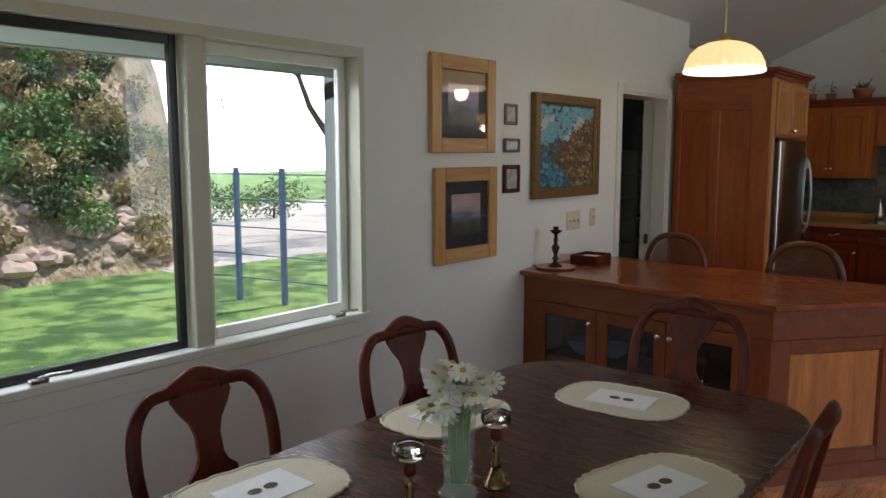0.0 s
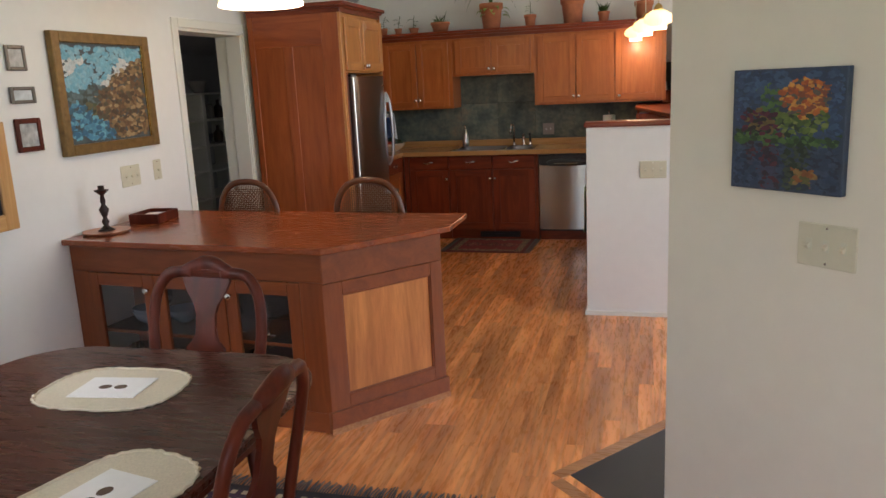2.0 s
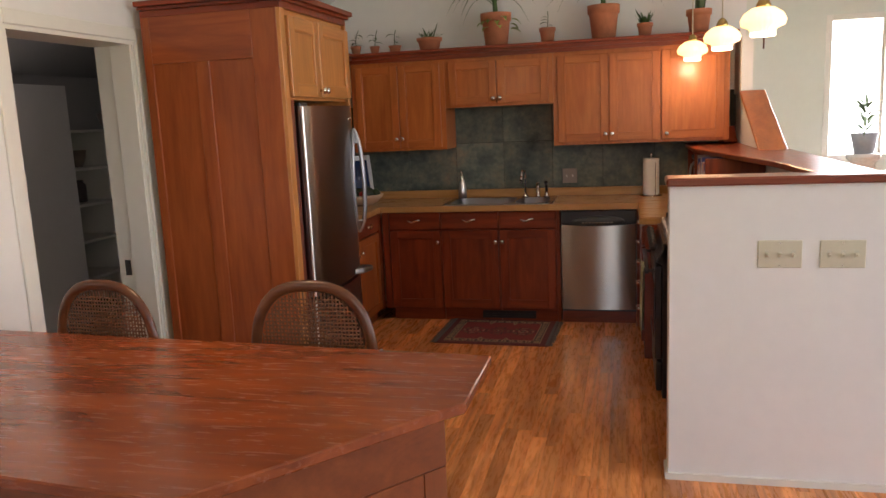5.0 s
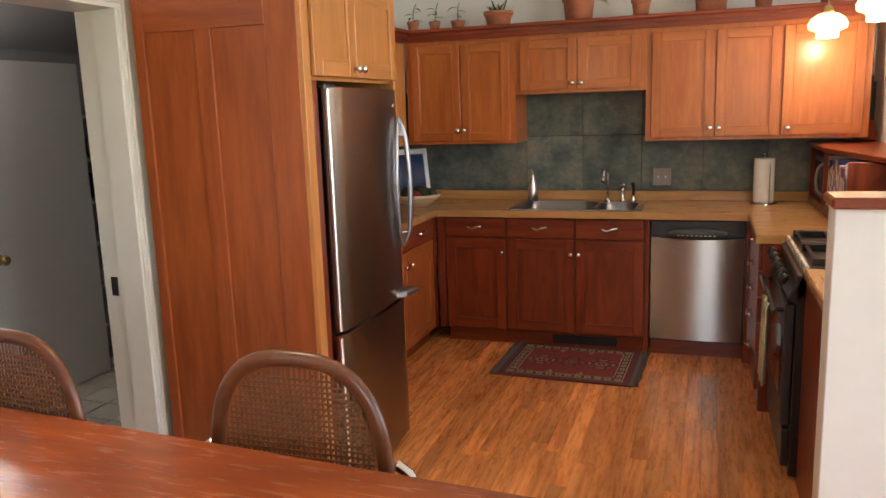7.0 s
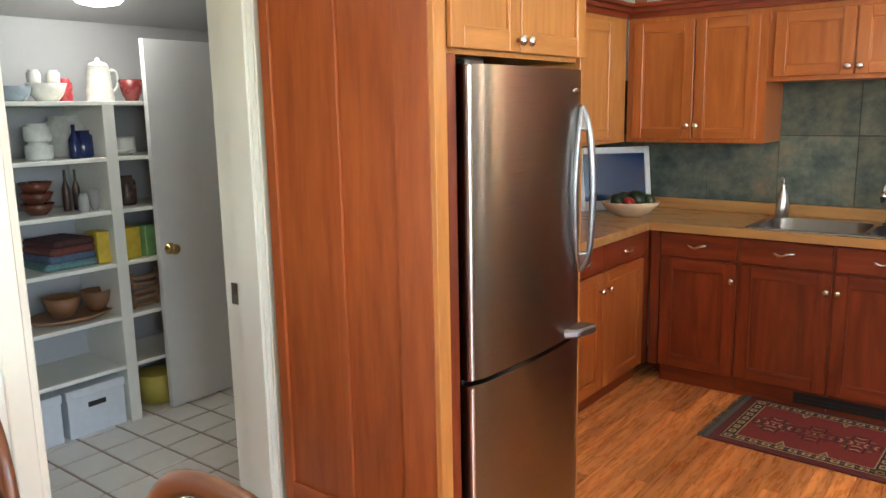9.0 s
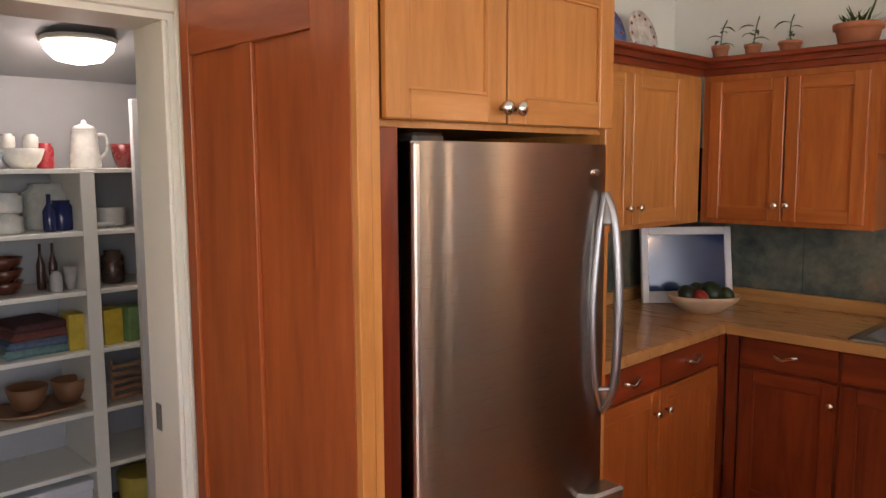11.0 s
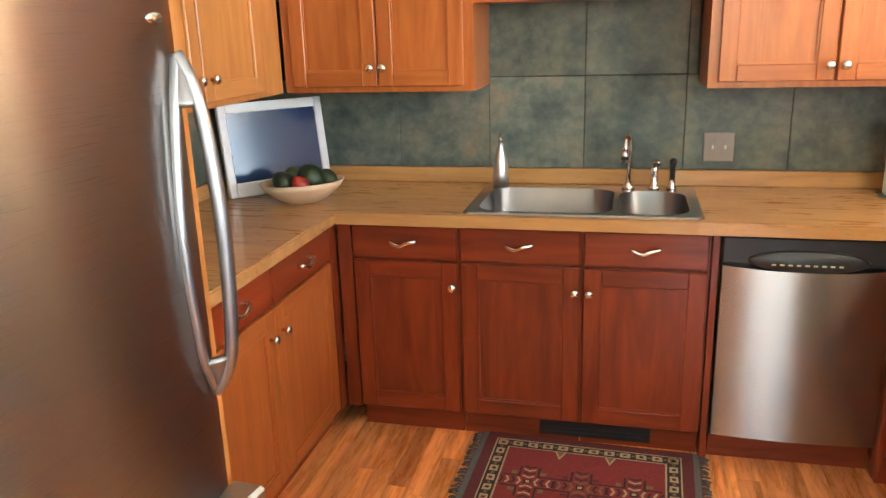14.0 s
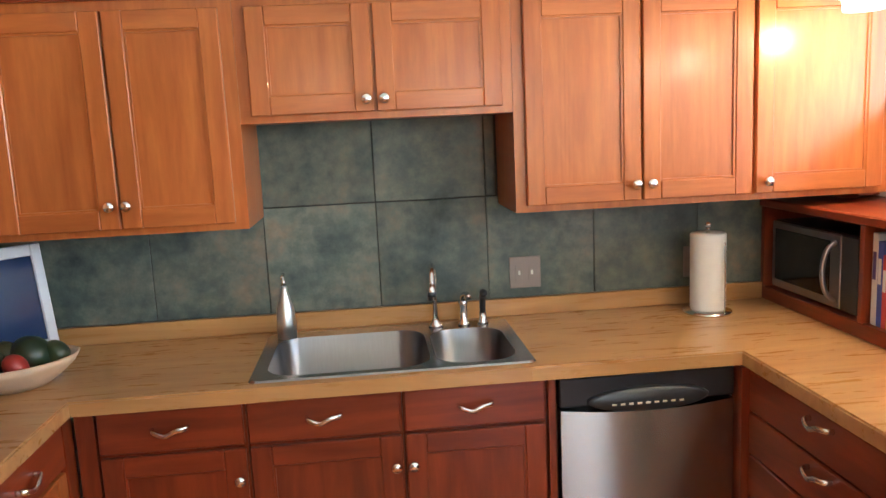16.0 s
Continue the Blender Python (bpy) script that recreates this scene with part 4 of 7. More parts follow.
cp.at = pose(0, 0, 0.77, -28, 0, 0)
cp.box(-0.375, -0.02, 0.0, 0.375, 0.03, 0.13, 0.006)
cpo = part("control_panel", cp, BLACK, stove)
for k in range(6):
    kb = Build()
    kb.at = pose(-0.3 + 0.12 * k, -0.004, 0.84, 62)
    kb.lathe([(0.022, 0.01), (0.022, 0.03), (0.018, 0.038)], n=14).box(-0.004, -0.018, 0.036, 0.004, 0.018, 0.046)
    part("knob", kb, BLACK, cpo)
part("cooktop", Build().box(-0.378, 0.06, 0.88, 0.378, 0.63, 0.918, 0.004), BLACK, stove)
part("cooktop_edge", Build().box(-0.378, 0.045, 0.885, 0.378, 0.06, 0.92, 0.003), WHITE, stove, "white enamel cooktop edge")
for cx in (-0.19, 0.19):
    for cy in (0.2, 0.48):
        part("burner", Build().lathe([(0.05, 0.918), (0.05, 0.93), (0.03, 0.936)], (cx, cy, 0), 16), BLACK, stove)
    gr = Build().box(cx - 0.17, 0.07, 0.918, cx - 0.155, 0.62, 0.95, 0.003).box(cx + 0.155, 0.07, 0.918, cx + 0.17, 0.62, 0.95, 0.003)
    for yy in (0.08, 0.2, 0.34, 0.48, 0.6):
        gr.box(cx - 0.155, yy, 0.936, cx + 0.155, yy + 0.012, 0.95, 0.002)
    part("grate", gr, BLACK, stove)

# ---- hutch, microwave, books, small things on the worktop ----
hut = thing("bar_shelf", (1.45, 0, ZC1), 0, "cherry shelf unit under the raised bar", "shelf")
HZ = 0.355
part("base_board", Build().box(0, -1.38, 0.001, 0.345, -0.012, 0.05, 0.003), RED_Y, hut)
for y in (-0.012, -0.60, -1.38):
    part("upright", Build().box(0.0, y - 0.022, 0.05, 0.345, y, HZ - 0.002, 0.002), RED, hut)
part("back_board", Build().box(0.33, -1.358, 0.05, 0.345, -0.034, HZ - 0.002), RED_Y, hut)
mw = thing("microwave", (1.475, -0.305, ZC1 + 0.052), -90, "black and steel microwave oven in the shelf", "microwave")
part("case", Build().box(-0.255, 0.012, 0.0, 0.255, 0.27, 0.255, 0.004), BLACK, mw)
part("door", Build().box(-0.255, 0.0, 0.005, 0.165, 0.012, 0.25, 0.003), STEEL_H, mw)
part("window", Build().box(-0.23, -0.003, 0.035, 0.11, 0.0, 0.225, 0.001), plain("microwave_glass", (0.01, 0.01, 0.012), 0.08, 0, 0, 10, 0), mw)
part("handle", Build().tube(smooth_path([(0.14, 0.0, 0.03), (0.135, -0.03, 0.06), (0.13, -0.04, 0.125), (0.135, -0.03, 0.195), (0.14, 0.0, 0.225)], 4), 0.009, 8, 0, 1, (0, 1, 0)), STEEL_H, mw)
part("control_panel", Build().box(0.168, 0.0, 0.005, 0.255, 0.012, 0.25, 0.002), BLACK, mw)
random.seed(8)
y = -0.632
BOOKC = [(0.72, 0.70, 0.66), (0.06, 0.09, 0.35), (0.62, 0.06, 0.05), (0.65, 0.42, 0.05), (0.75, 0.72, 0.66), (0.5, 0.08, 0.07), (0.16, 0.1, 0.22), (0.7, 0.66, 0.55), (0.30, 0.06, 0.06), (0.68, 0.68, 0.70)]
k = 0
while y > -1.30:
    w_, h_ = random.uniform(0.02, 0.045), random.uniform(0.2, 0.285)
    c_ = BOOKC[k % len(BOOKC)]
    bk = thing("book", (1.47, y - w_ / 2, ZC1 + 0.051), 0, "cookbook standing in the shelf", "book", "cookbooks under the bar")
    part("cover", Build().box(0, -w_ / 2 + 0.0005, 0, 0.2, w_ / 2 - 0.0005, h_, 0.002), plain("book_cover", c_, 0.5, 0, 0.05), bk)
    part("title_bar", Build().box(-0.001, -w_ * 0.28, h_ * 0.5, 0.0005, w_ * 0.28, h_ * 0.8), PAPER if sum(c_) < 1.2 else plain("book_ink", (0.1, 0.06, 0.2), 0.6), bk)
    y -= w_
    k += 1

pt = thing("paper_towel", (1.168, -0.17, ZC1), 0, "white paper towel roll on a chrome stand", "paper towel")
part("base", Build().lathe([(0.085, 0), (0.085, 0.008), (0.02, 0.012)], n=28), CHROME, pt)
part("roll", Build().lathe([(0.06, 0.014), (0.062, 0.02), (0.062, 0.285), (0.059, 0.29), (0.02, 0.29)], n=32), PAPER, pt)
part("rod", Build().tube([(0, 0, 0.29), (0, 0, 0.315)], 0.006).lathe([(0.009, 0.312), (0.011, 0.32), (0.005, 0.328)], n=10).tube([(0.03, -0.072, 0.01), (0.03, -0.072, 0.25), (0.03, -0.066, 0.26)], 0.003), CHROME, pt)

# flat screen in the corner
scr = thing("flat_screen", (-1.245, -0.30, ZC1), 50, "white-framed flat screen leaning in the corner", "screen")
fs = Build()
fs.at = pose(0, 0, 0.004, -9)
fs.box(-0.235, 0, 0, -0.2, 0.03, 0.385, 0.004).box(0.2, 0, 0, 0.235, 0.03, 0.385, 0.004).box(-0.2, 0, 0.345, 0.2, 0.03, 0.385, 0.004).box(-0.2, 0, 0, 0.2, 0.03, 0.06, 0.004).box(-0.2, 0.012, 0.06, 0.2, 0.03, 0.345)
part("frame", fs, plain("screen_white_plastic", (0.72, 0.76, 0.80), 0.35, 0, 0.02), scr)
ds = Build()
ds.at = pose(0, 0, 0.004, -9)
ds.box(-0.2, 0.008, 0.06, 0.2, 0.0115, 0.345)
part("display", ds, plain("dark_display", (0.015, 0.04, 0.11), 0.1, 0.0, 0.02, 10, 0), scr)

fb = thing("fruit_bowl", (-1.08, -0.47, ZC1), 40, "pale wooden bowl full of squash", "bowl")
part("bowl", Build().lathe([(0.055, 0.0), (0.085, 0.02), (0.125, 0.06), (0.138, 0.085), (0.13, 0.085), (0.115, 0.062), (0.07, 0.03)], n=28, sx=1.25, sy=0.9), plain("pale_bowl_wood", (0.60, 0.44, 0.29), 0.5, 0, 0.12, 14), fb)
for i, (dx, dy, dz, r, c_) in enumerate(((-0.07, 0.01, 0.085, 0.05, (0.018, 0.03, 0.014)), (0.04, 0.0, 0.095, 0.062, (0.018, 0.036, 0.016)), (-0.02, -0.05, 0.08, 0.04, (0.35, 0.03, 0.02)), (0.1, -0.02, 0.085, 0.045, (0.03, 0.05, 0.02)), (-0.02, 0.05, 0.09, 0.048, (0.04, 0.05, 0.02)))):
    sq = solo("squash" if i != 2 else "tomato", Build().lathe([(r * math.sin(math.pi * (q + 0.4) / 8.8) * (1.0), -r * 0.8 * math.cos(math.pi * (q + 0.4) / 8.8)) for q in range(9)], (0, 0, 0), 16), plain("squash_skin", c_, 0.35, 0, 0.4, 25), "dark green squash in the bowl" if i != 2 else "red tomato in the bowl", "vegetable", "", "squash in the bowl", pose(-1.08 + dx * 0.8 - dy * 0.6, -0.47 + dx * 0.6 + dy * 0.8, ZC1 + dz, 20 * i, 30, 40 * i))

kn = thing("knife_block", (1.735, -0.2, 1.304), 15, "dark wooden block full of steel knives", "knife block")
kb_ = Build()
kb_.at = pose(0, 0, 0, -25)
kb_.box(-0.05, -0.02, 0.02, 0.05, 0.08, 0.13, 0.005)
part("block", kb_.box(-0.05, -0.02, 0.0, 0.05, 0.07, 0.03), RED, kn)
for i in range(7):
    hk = Build()
    hk.at = pose(-0.036 + 0.024 * (i % 4), 0.0 + 0.035 * (i // 4), 0.0, -25)
    part("knife", hk.box(-0.006, 0.0, 0.125, 0.006, 0.018, 0.23, 0.003), BLACK if i % 2 else STEEL_H, kn)

# ---- plants and plates on the cornice ----
PZ = 2.1072


def pot_part(parent, r, hgt, mat=None):
    prof = [(r * 0.72, 0), (r * 0.9, hgt * 0.72), (r * 0.92, hgt * 0.75), (r, hgt * 0.76), (r * 1.02, hgt), (r * 0.92, hgt), (r * 0.9, hgt * 0.9)]
    part("pot", Build().lathe(prof, n=24), mat or TERRA, parent)
    part("soil", Build().lathe([(r * 0.9, hgt * 0.88), (r * 0.88, hgt * 0.9)], n=20), SOIL, parent)


def blade(b, p0, d, length, width, droop, up=0.8, m=0, n=7):
    """A long leaf that rises and then hangs over."""
    side = Vector((-d[1], d[0], 0)).normalized()
    v, f = [], []
    for i in range(n + 1):
        t = i / n
        p = Vector(p0) + Vector((d[0], d[1], 0)) * (length * t * (1 - 0.15 * t)) + Vector((0, 0, length * (up * t - droop * t * t)))
        w = width * (0.55 + 0.6 * t if t < 0.4 else 0.8 * (1 - ((t - 0.4) / 0.6) ** 1.6) + 0.02)
        v += [p - side * w, p + Vector((0, 0, -w * 0.35)), p + side * w]
    for i in range(n):
        a = 3 * i
        f += [[a, a + 1, a + 4, a + 3], [a + 1, a + 2, a + 5, a + 4]]
    b.put(v, f, m, True)


def plant(x, y, r, hgt, kind, label, seed):
    random.seed(seed)
    t = thing("potted_plant", (x, y, PZ), random.uniform(0, 360), label, "potted plant", "plants on the cabinets")
    pot_part(t, r, hgt)
    b = Build()
    z = hgt * 0.9
    if kind == "spiky":
        b.tube([(0, 0, z), (0.01, 0, z + 0.14)], [0.022, 0.016], 8)
        for i in range(38):
            a = random.uniform(0, 2 * math.pi)
            blade(b, (0.01, 0, z + random.uniform(0.08, 0.15)), (math.cos(a), math.sin(a)), random.uniform(0.32, 0.55), 0.009, random.uniform(0.55, 1.25), random.uniform(0.7, 1.2))
    elif kind == "vine":
        for i in range(16):
            a = random.uniform(0, 2 * math.pi)
            rr = r * 1.15
            blade(b, (rr * math.cos(a), rr * math.sin(a), z - random.uniform(-0.05, 0.12)), (math.cos(a), math.sin(a)), random.uniform(0.05, 0.09), 0.022, 0.5, 0.2)
    elif kind == "sword":
        for i in range(9):
            a = random.uniform(0, 2 * math.pi)
            blade(b, (random.uniform(-0.03, 0.03), random.uniform(-0.03, 0.03), z), (0.16 * math.cos(a), 0.16 * math.sin(a)), random.uniform(0.35, 0.6), 0.026, -0.02, 1.0)
    elif kind == "rosette":
        for i in range(46):
            a = random.uniform(0, 2 * math.pi)
            blade(b, (random.uniform(-0.4, 0.4) * r, random.uniform(-0.4, 0.4) * r, z), (math.cos(a), math.sin(a)), random.uniform(0.05, 0.1), 0.008, 0.1, random.uniform(0.4, 1.4))
    else:
        b.tube(smooth_path([(0, 0, z), (0.01, 0.005, z + 0.08), (0.03, 0.0, z + 0.13)], 4), 0.003)
        for i in range(5):
            a = random.uniform(0, 2 * math.pi)
            blade(b, (0, 0, z + 0.01 + 0.02 * i), (math.cos(a), math.sin(a)), random.uniform(0.05, 0.1), 0.014, 0.7, 0.5)
    part("leaves", b, LEAF_PALE if kind == "vine" else LEAF, t)
    if kind == "spiky" and seed == 5:
        b = Build()
        for i in range(14):
            a = random.uniform(0, 2 * math.pi)
            blade(b, (r * 1.0 * math.cos(a), r * 1.0 * math.sin(a), z + random.uniform(-0.1, 0.03)), (math.cos(a), math.sin(a)), random.uniform(0.06, 0.1), 0.024, 0.8, 0.3)
        part("vine", b, LEAF_PALE, t, "pale green trailing vine")
    return t


plant(-1.145, -0.25, 0.042, 0.075, "orchid", "small terracotta pot with a thin orchid", 1)
plant(-0.985, -0.25, 0.04, 0.065, "sprig", "small terracotta pot with a sprig", 2)
plant(-0.815, -0.25, 0.052, 0.06, "sprig", "small flat terracotta pot with a seedling", 3)
plant(-0.53, -0.25, 0.1, 0.1, "rosette", "wide terracotta bowl full of succulents", 4)
plant(0.005, -0.24, 0.118, 0.25, "spiky", "large terracotta pot with a spiky ponytail palm", 5)
plant(0.4, -0.25, 0.062, 0.115, "sprig", "small terracotta pot with a young plant", 6)
plant(0.82, -0.24, 0.118, 0.25, "spiky", "large terracotta pot with a ponytail palm", 7)
plant(1.12, -0.25, 0.058, 0.1, "rosette", "small terracotta pot with a green aloe", 8)
plant(1.5, -0.25, 0.09, 0.17, "sword", "terracotta pot with a tall snake plant", 9)
for y, r, cc in ((-0.83, 0.11, (0.10, 0.14, 0.35)), (-0.56, 0.12, (0.62, 0.58, 0.56))):
    pl = thing("plate", (XK + 0.13, y, PZ), 0, "patterned plate leaning on the wall", "plate", "plates on the cabinets")
    b = Build()
    b.at = pose(0, 0, r * 0.98, 0, 76, 0)
    b.lathe([(r * 0.55, 0), (r * 0.6, 0.004), (r, 0.018), (r, 0.022), (r * 0.6, 0.009), (r * 0.1, 0.008)], n=32)
    part("dish", b, plain("plate_glaze", cc, 0.15, 0, 0.5, 22), pl)
    b = Build()
    b.at = pose(0, 0, r * 0.98, 0, 76, 0)
    for q in range(12):
        a = q * math.pi / 6
        b.lathe([(r * 0.07, 0.0185), (r * 0.05, 0.0225)], (r * 0.8 * math.cos(a), r * 0.8 * math.sin(a), 0.0), 8)
    part("rim_pattern", b, plain("plate_paint", (0.45, 0.1, 0.08), 0.3), pl)

# ---- lamps ----
SHADE = Mat("opal_glass_lit", (0.9, 0.85, 0.74), 0.25)
SHADE.p.inputs["Emission Color"].default_value = (1.0, 0.62, 0.24, 1)
SHADE.p.inputs["Emission Strength"].default_value = 0.9

RIM = glow("frosted_shade_rim", (1.0, 0.80, 0.55), 2.2)


def pendant(x, y, z, prof, label, power, top=None, ribs=0):
    t = thing("pendant_lamp", (x, y, z), 0, label, "pendant lamp", "pendant lamps over the bar" if ribs == 0 else "")
    sh = Build().lathe(prof, n=72)
    for i, p in enumerate(sh.v):
        k_ = 1 + (0.035 if i % 3 == 0 else -0.01)
        sh.v[i] = Vector((p.x * k_, p.y * k_, p.z))
    part("shade", sh, SHADE.mat, t, "glowing ribbed glass shade")
    part("rim", Build().lathe([(prof[1][0] * 0.985, -0.004), (prof[1][0] * 1.035, 0.0), (prof[1][0] * 1.035, 0.012), (prof[1][0] * 0.985, 0.014)], n=72), RIM, t)
    hgt = prof[-1][1]
    part("fitter", Build().lathe([(0.03, hgt - 0.012), (0.034, hgt + 0.01), (0.02, hgt + 0.035), (0.008, hgt + 0.045)], n=18), BRASS, t)
    part("cord", Build().tube([(0, 0, hgt + 0.04), (0, 0, (top or roof(x)) - z - 0.01)], 0.004, 6), PLATE, t)
    part("canopy", Build().lathe([(0.055, (top or roof(x)) - z - 0.04), (0.06, (top or roof(x)) - z + 0.02)], n=18), BRASS, t)
    lp = lamp("bulb", "POINT", Matrix.Translation((x, y, z - 0.03)), power, WARM, 0.05)
    return t


BIG = [(0.206, 0.0), (0.21, 0.006), (0.202, 0.05), (0.178, 0.1), (0.14, 0.135), (0.09, 0.158), (0.035, 0.166)]
pendant(-0.40, -4.41, 2.03, BIG, "large ribbed glass pendant lamp over the island", 2.4, None, 1)
SMALL = [(0.02, 0.0), (0.055, 0.012), (0.06, 0.03), (0.095, 0.045), (0.1, 0.07), (0.085, 0.1), (0.05, 0.125), (0.026, 0.13)]
for px, py in ((1.61, -2.35), (1.52, -1.53), (1.43, -0.61)):
    pendant(px, py, 1.9, SMALL, "small scalloped glass pendant over the bar", 2.2)

# ---- island ----
isl = thing("island", (0, 0, 0), 0, "cherry kitchen island with glazed cupboard doors", "island")
TOPZ = 0.905
A_, C_, E_, R_, D_ = (XW + 0.003, -5.0), (0.155, -5.155), (0.605, -4.60), (0.605, -4.225), (XW + 0.003, -4.085)
part("worktop", Build().prism([A_, C_, E_, R_, D_], TOPZ - 0.028, TOPZ, 0, 0.004), TOP, isl, "polished dark cherry top")
FA, FC = Vector((XW + 0.003, -4.95, 0)), Vector((0.125, -5.10, 0))
FE = Vector((0.545, -4.575, 0))
ang = math.degrees(math.atan2(FC.y - FA.y, FC.x - FA.x))
flen = (FC - FA).length
core = Build().prism([(XW + 0.003, -4.93), (0.115, -5.075), (0.475, -4.49), (XW + 0.003, -4.45)], 0.08, 0.2)
core.prism([(XW + 0.003, -4.50), (0.475, -4.50), (0.475, -4.47), (XW + 0.003, -4.45)], 0.2, TOPZ - 0.03)
part("body", core, ISLAND_X, isl)
FM = pose(FA.x, FA.y, 0, 0, 0, ang)
part("apron", Build().box(0, 0, 0.735, flen, 0.03, TOPZ - 0.03, 0.003), ISLAND_X, isl, "", FM)
part("plinth", Build().box(0, 0, 0.0, flen, 0.03, 0.1, 0.003), ISLAND_X, isl, "", FM)
for a, c in ((0.0, 0.1), (flen - 0.12, flen)):
    part("post", Build().box(a, 0, 0.1, c, 0.03, 0.735, 0.002), ISLAND_Z, isl, "", FM)
doors_ = ((0.1, 0.515), (0.519, 0.934), (0.938, flen - 0.12))
# boards behind the glass, coloured as deep shade
part("inside", Build().box(0.1, 0.05, 0.11, flen - 0.12, 0.4, 0.125).box(0.1, 0.38, 0.11, flen - 0.12, 0.4, 0.73).box(0.1, 0.05, 0.4, flen - 0.12, 0.38, 0.415).box(0.1, 0.03, 0.72, flen - 0.12, 0.4, 0.735), DARK, isl, "cupboard inside, its shade put into a near-black colour", FM)
part("shelf_edge", Build().box(0.1, 0.045, 0.4, flen - 0.12, 0.05, 0.416), ISLAND_X, isl, "", FM)
for i, (a, c) in enumerate(doors_):
    b = Build().box(a, -0.004, 0.104, a + 0.065, 0.018, 0.731, 0.003).box(c - 0.065, -0.004, 0.104, c, 0.018, 0.731, 0.003)
    b.box(a + 0.065, -0.004, 0.104, c - 0.065, 0.018, 0.17, 0.003, 1).box(a + 0.065, -0.004, 0.666, c - 0.065, 0.018, 0.731, 0.003, 1)
    do = part("door", b, [ISLAND_Z, ISLAND_X], isl, "", FM)
    gp = part("glass", Build().box(a + 0.06, 0.006, 0.165, c - 0.06, 0.009, 0.671), GLASS, do)
    gp.visible_shadow = False
    knob(do, c - 0.032 if i < 2 else a + 0.032, -0.004, 0.655, NICKEL)
# diagonal end
ang2 = math.degrees(math.atan2(FE.y - FC.y, FE.x - FC.x))
el = (FE - FC).length
EM = pose(FC.x, FC.y, 0, 0, 0, ang2)
part("post", Build().box(0.0, 0.0, 0.1, 0.1, 0.03, 0.727, 0.002), ISLAND_Z, isl, "", EM)
part("post", Build().box(el - 0.07, 0, 0.1, el, 0.03, 0.727, 0.002), ISLAND_Z, isl, "", EM)
part("apron", Build().box(0, -0.003, 0.73, el, 0.03, TOPZ - 0.03, 0.003), ISLAND_X, isl, "", EM)
part("rail", Build().box(0.1, 0, 0.662, el - 0.07, 0.03, 0.727, 0.003), ISLAND_X, isl, "", EM)
part("rail", Build().box(0.1, 0, 0.1, el - 0.07, 0.03, 0.172, 0.003), ISLAND_X, isl, "", EM)
for a, c in ((0.1, 0.107), (el - 0.077, el - 0.07)):
    part("bead", Build().box(a, 0.006, 0.172, c, 0.015, 0.662), ISLAND_Z, isl, "", EM)
for a, c in ((0.172, 0.179), (0.655, 0.662)):
    part("bead", Build().box(0.107, 0.006, a, el - 0.077, 0.015, c), ISLAND_X, isl, "", EM)
part("end_panel", Build().box(0.1, 0.014, 0.172, el - 0.07, 0.025, 0.662), ISLAND_END, isl, "lighter figured cherry panel", EM)
part("skirting", Build().box(-0.01, -0.014, 0.0, el + 0.01, 0.03, 0.11, 0.004), ISLAND_X, isl, "", EM)
part("skirting_foot", Build().box(-0.012, -0.016, 0.0, el + 0.012, -0.013, 0.03), OAK_X, isl, "pale worn skirting foot", EM)
# glasses and dishes behind the glazed doors
random.seed(12)
for i in range(16):
    dx, lev = random.uniform(0.18, flen - 0.22), i % 2
    m_gl = Matrix.Translation(FA) @ pose(0, 0, 0, 0, 0, ang) @ pose(dx, random.uniform(0.12, 0.28), 0.1255 if lev == 0 else 0.4155)
    if i % 3:
        solo("wine_glass", Build().lathe([(0.03, 0), (0.004, 0.006), (0.004, 0.07), (0.03, 0.1), (0.033, 0.15), (0.028, 0.17), (0.026, 0.17), (0.03, 0.12), (0.004, 0.082)], n=16), GLASS, "clear stemmed glass in the island cupboard", "glass", "", "glassware in the island", m_gl)
    else:
        solo("serving_bowl", Build().lathe([(0.04, 0), (0.07, 0.03), (0.09, 0.075), (0.085, 0.075), (0.04, 0.02)], n=20), plain("blue_glaze", (0.12, 0.18, 0.26), 0.12, 0, 0.2, 20), "blue-grey glazed bowl in the island cupboard", "bowl", "", "bowls in the island", m_gl)
# things on the island
cd = thing("candlestick", (-1.215, -4.80, TOPZ), 0, "dark bronze figured candlestick on a copper dish", "candlestick")
part("dish", Build().lathe([(0.10, 0), (0.115, 0.008), (0.12, 0.014), (0.11, 0.012), (0.02, 0.01)], n=28), plain("copper_dish", (0.55, 0.27, 0.16), 0.3, 0.7), cd, "copper dish")
part("stem", Build().lathe([(0.045, 0.014), (0.03, 0.024), (0.012, 0.04), (0.02, 0.06), (0.01, 0.08), (0.018, 0.1), (0.026, 0.125), (0.01, 0.15), (0.014, 0.17), (0.009, 0.2), (0.035, 0.222), (0.037, 0.228), (0.016, 0.23), (0.016, 0.25), (0.012, 0.25)], n=16), plain("dark_bronze", (0.035, 0.02, 0.016), 0.35, 0.6), cd)
tb = thing("wooden_tray_box", (-1.17, -4.45, TOPZ), 4, "small dark wooden box holding papers", "box")
for q, (x0, y0, x1, y1) in enumerate(((-0.09, -0.11, 0.09, -0.1), (-0.09, 0.1, 0.09, 0.11), (-0.09, -0.1, -0.08, 0.1), (0.08, -0.1, 0.09, 0.1))):
    part("side", Build().box(x0, y0, 0, x1, y1, 0.055, 0.003), MAHOG, tb)
part("bottom", Build().box(-0.08, -0.1, 0, 0.08, 0.1, 0.008), MAHOG, tb)
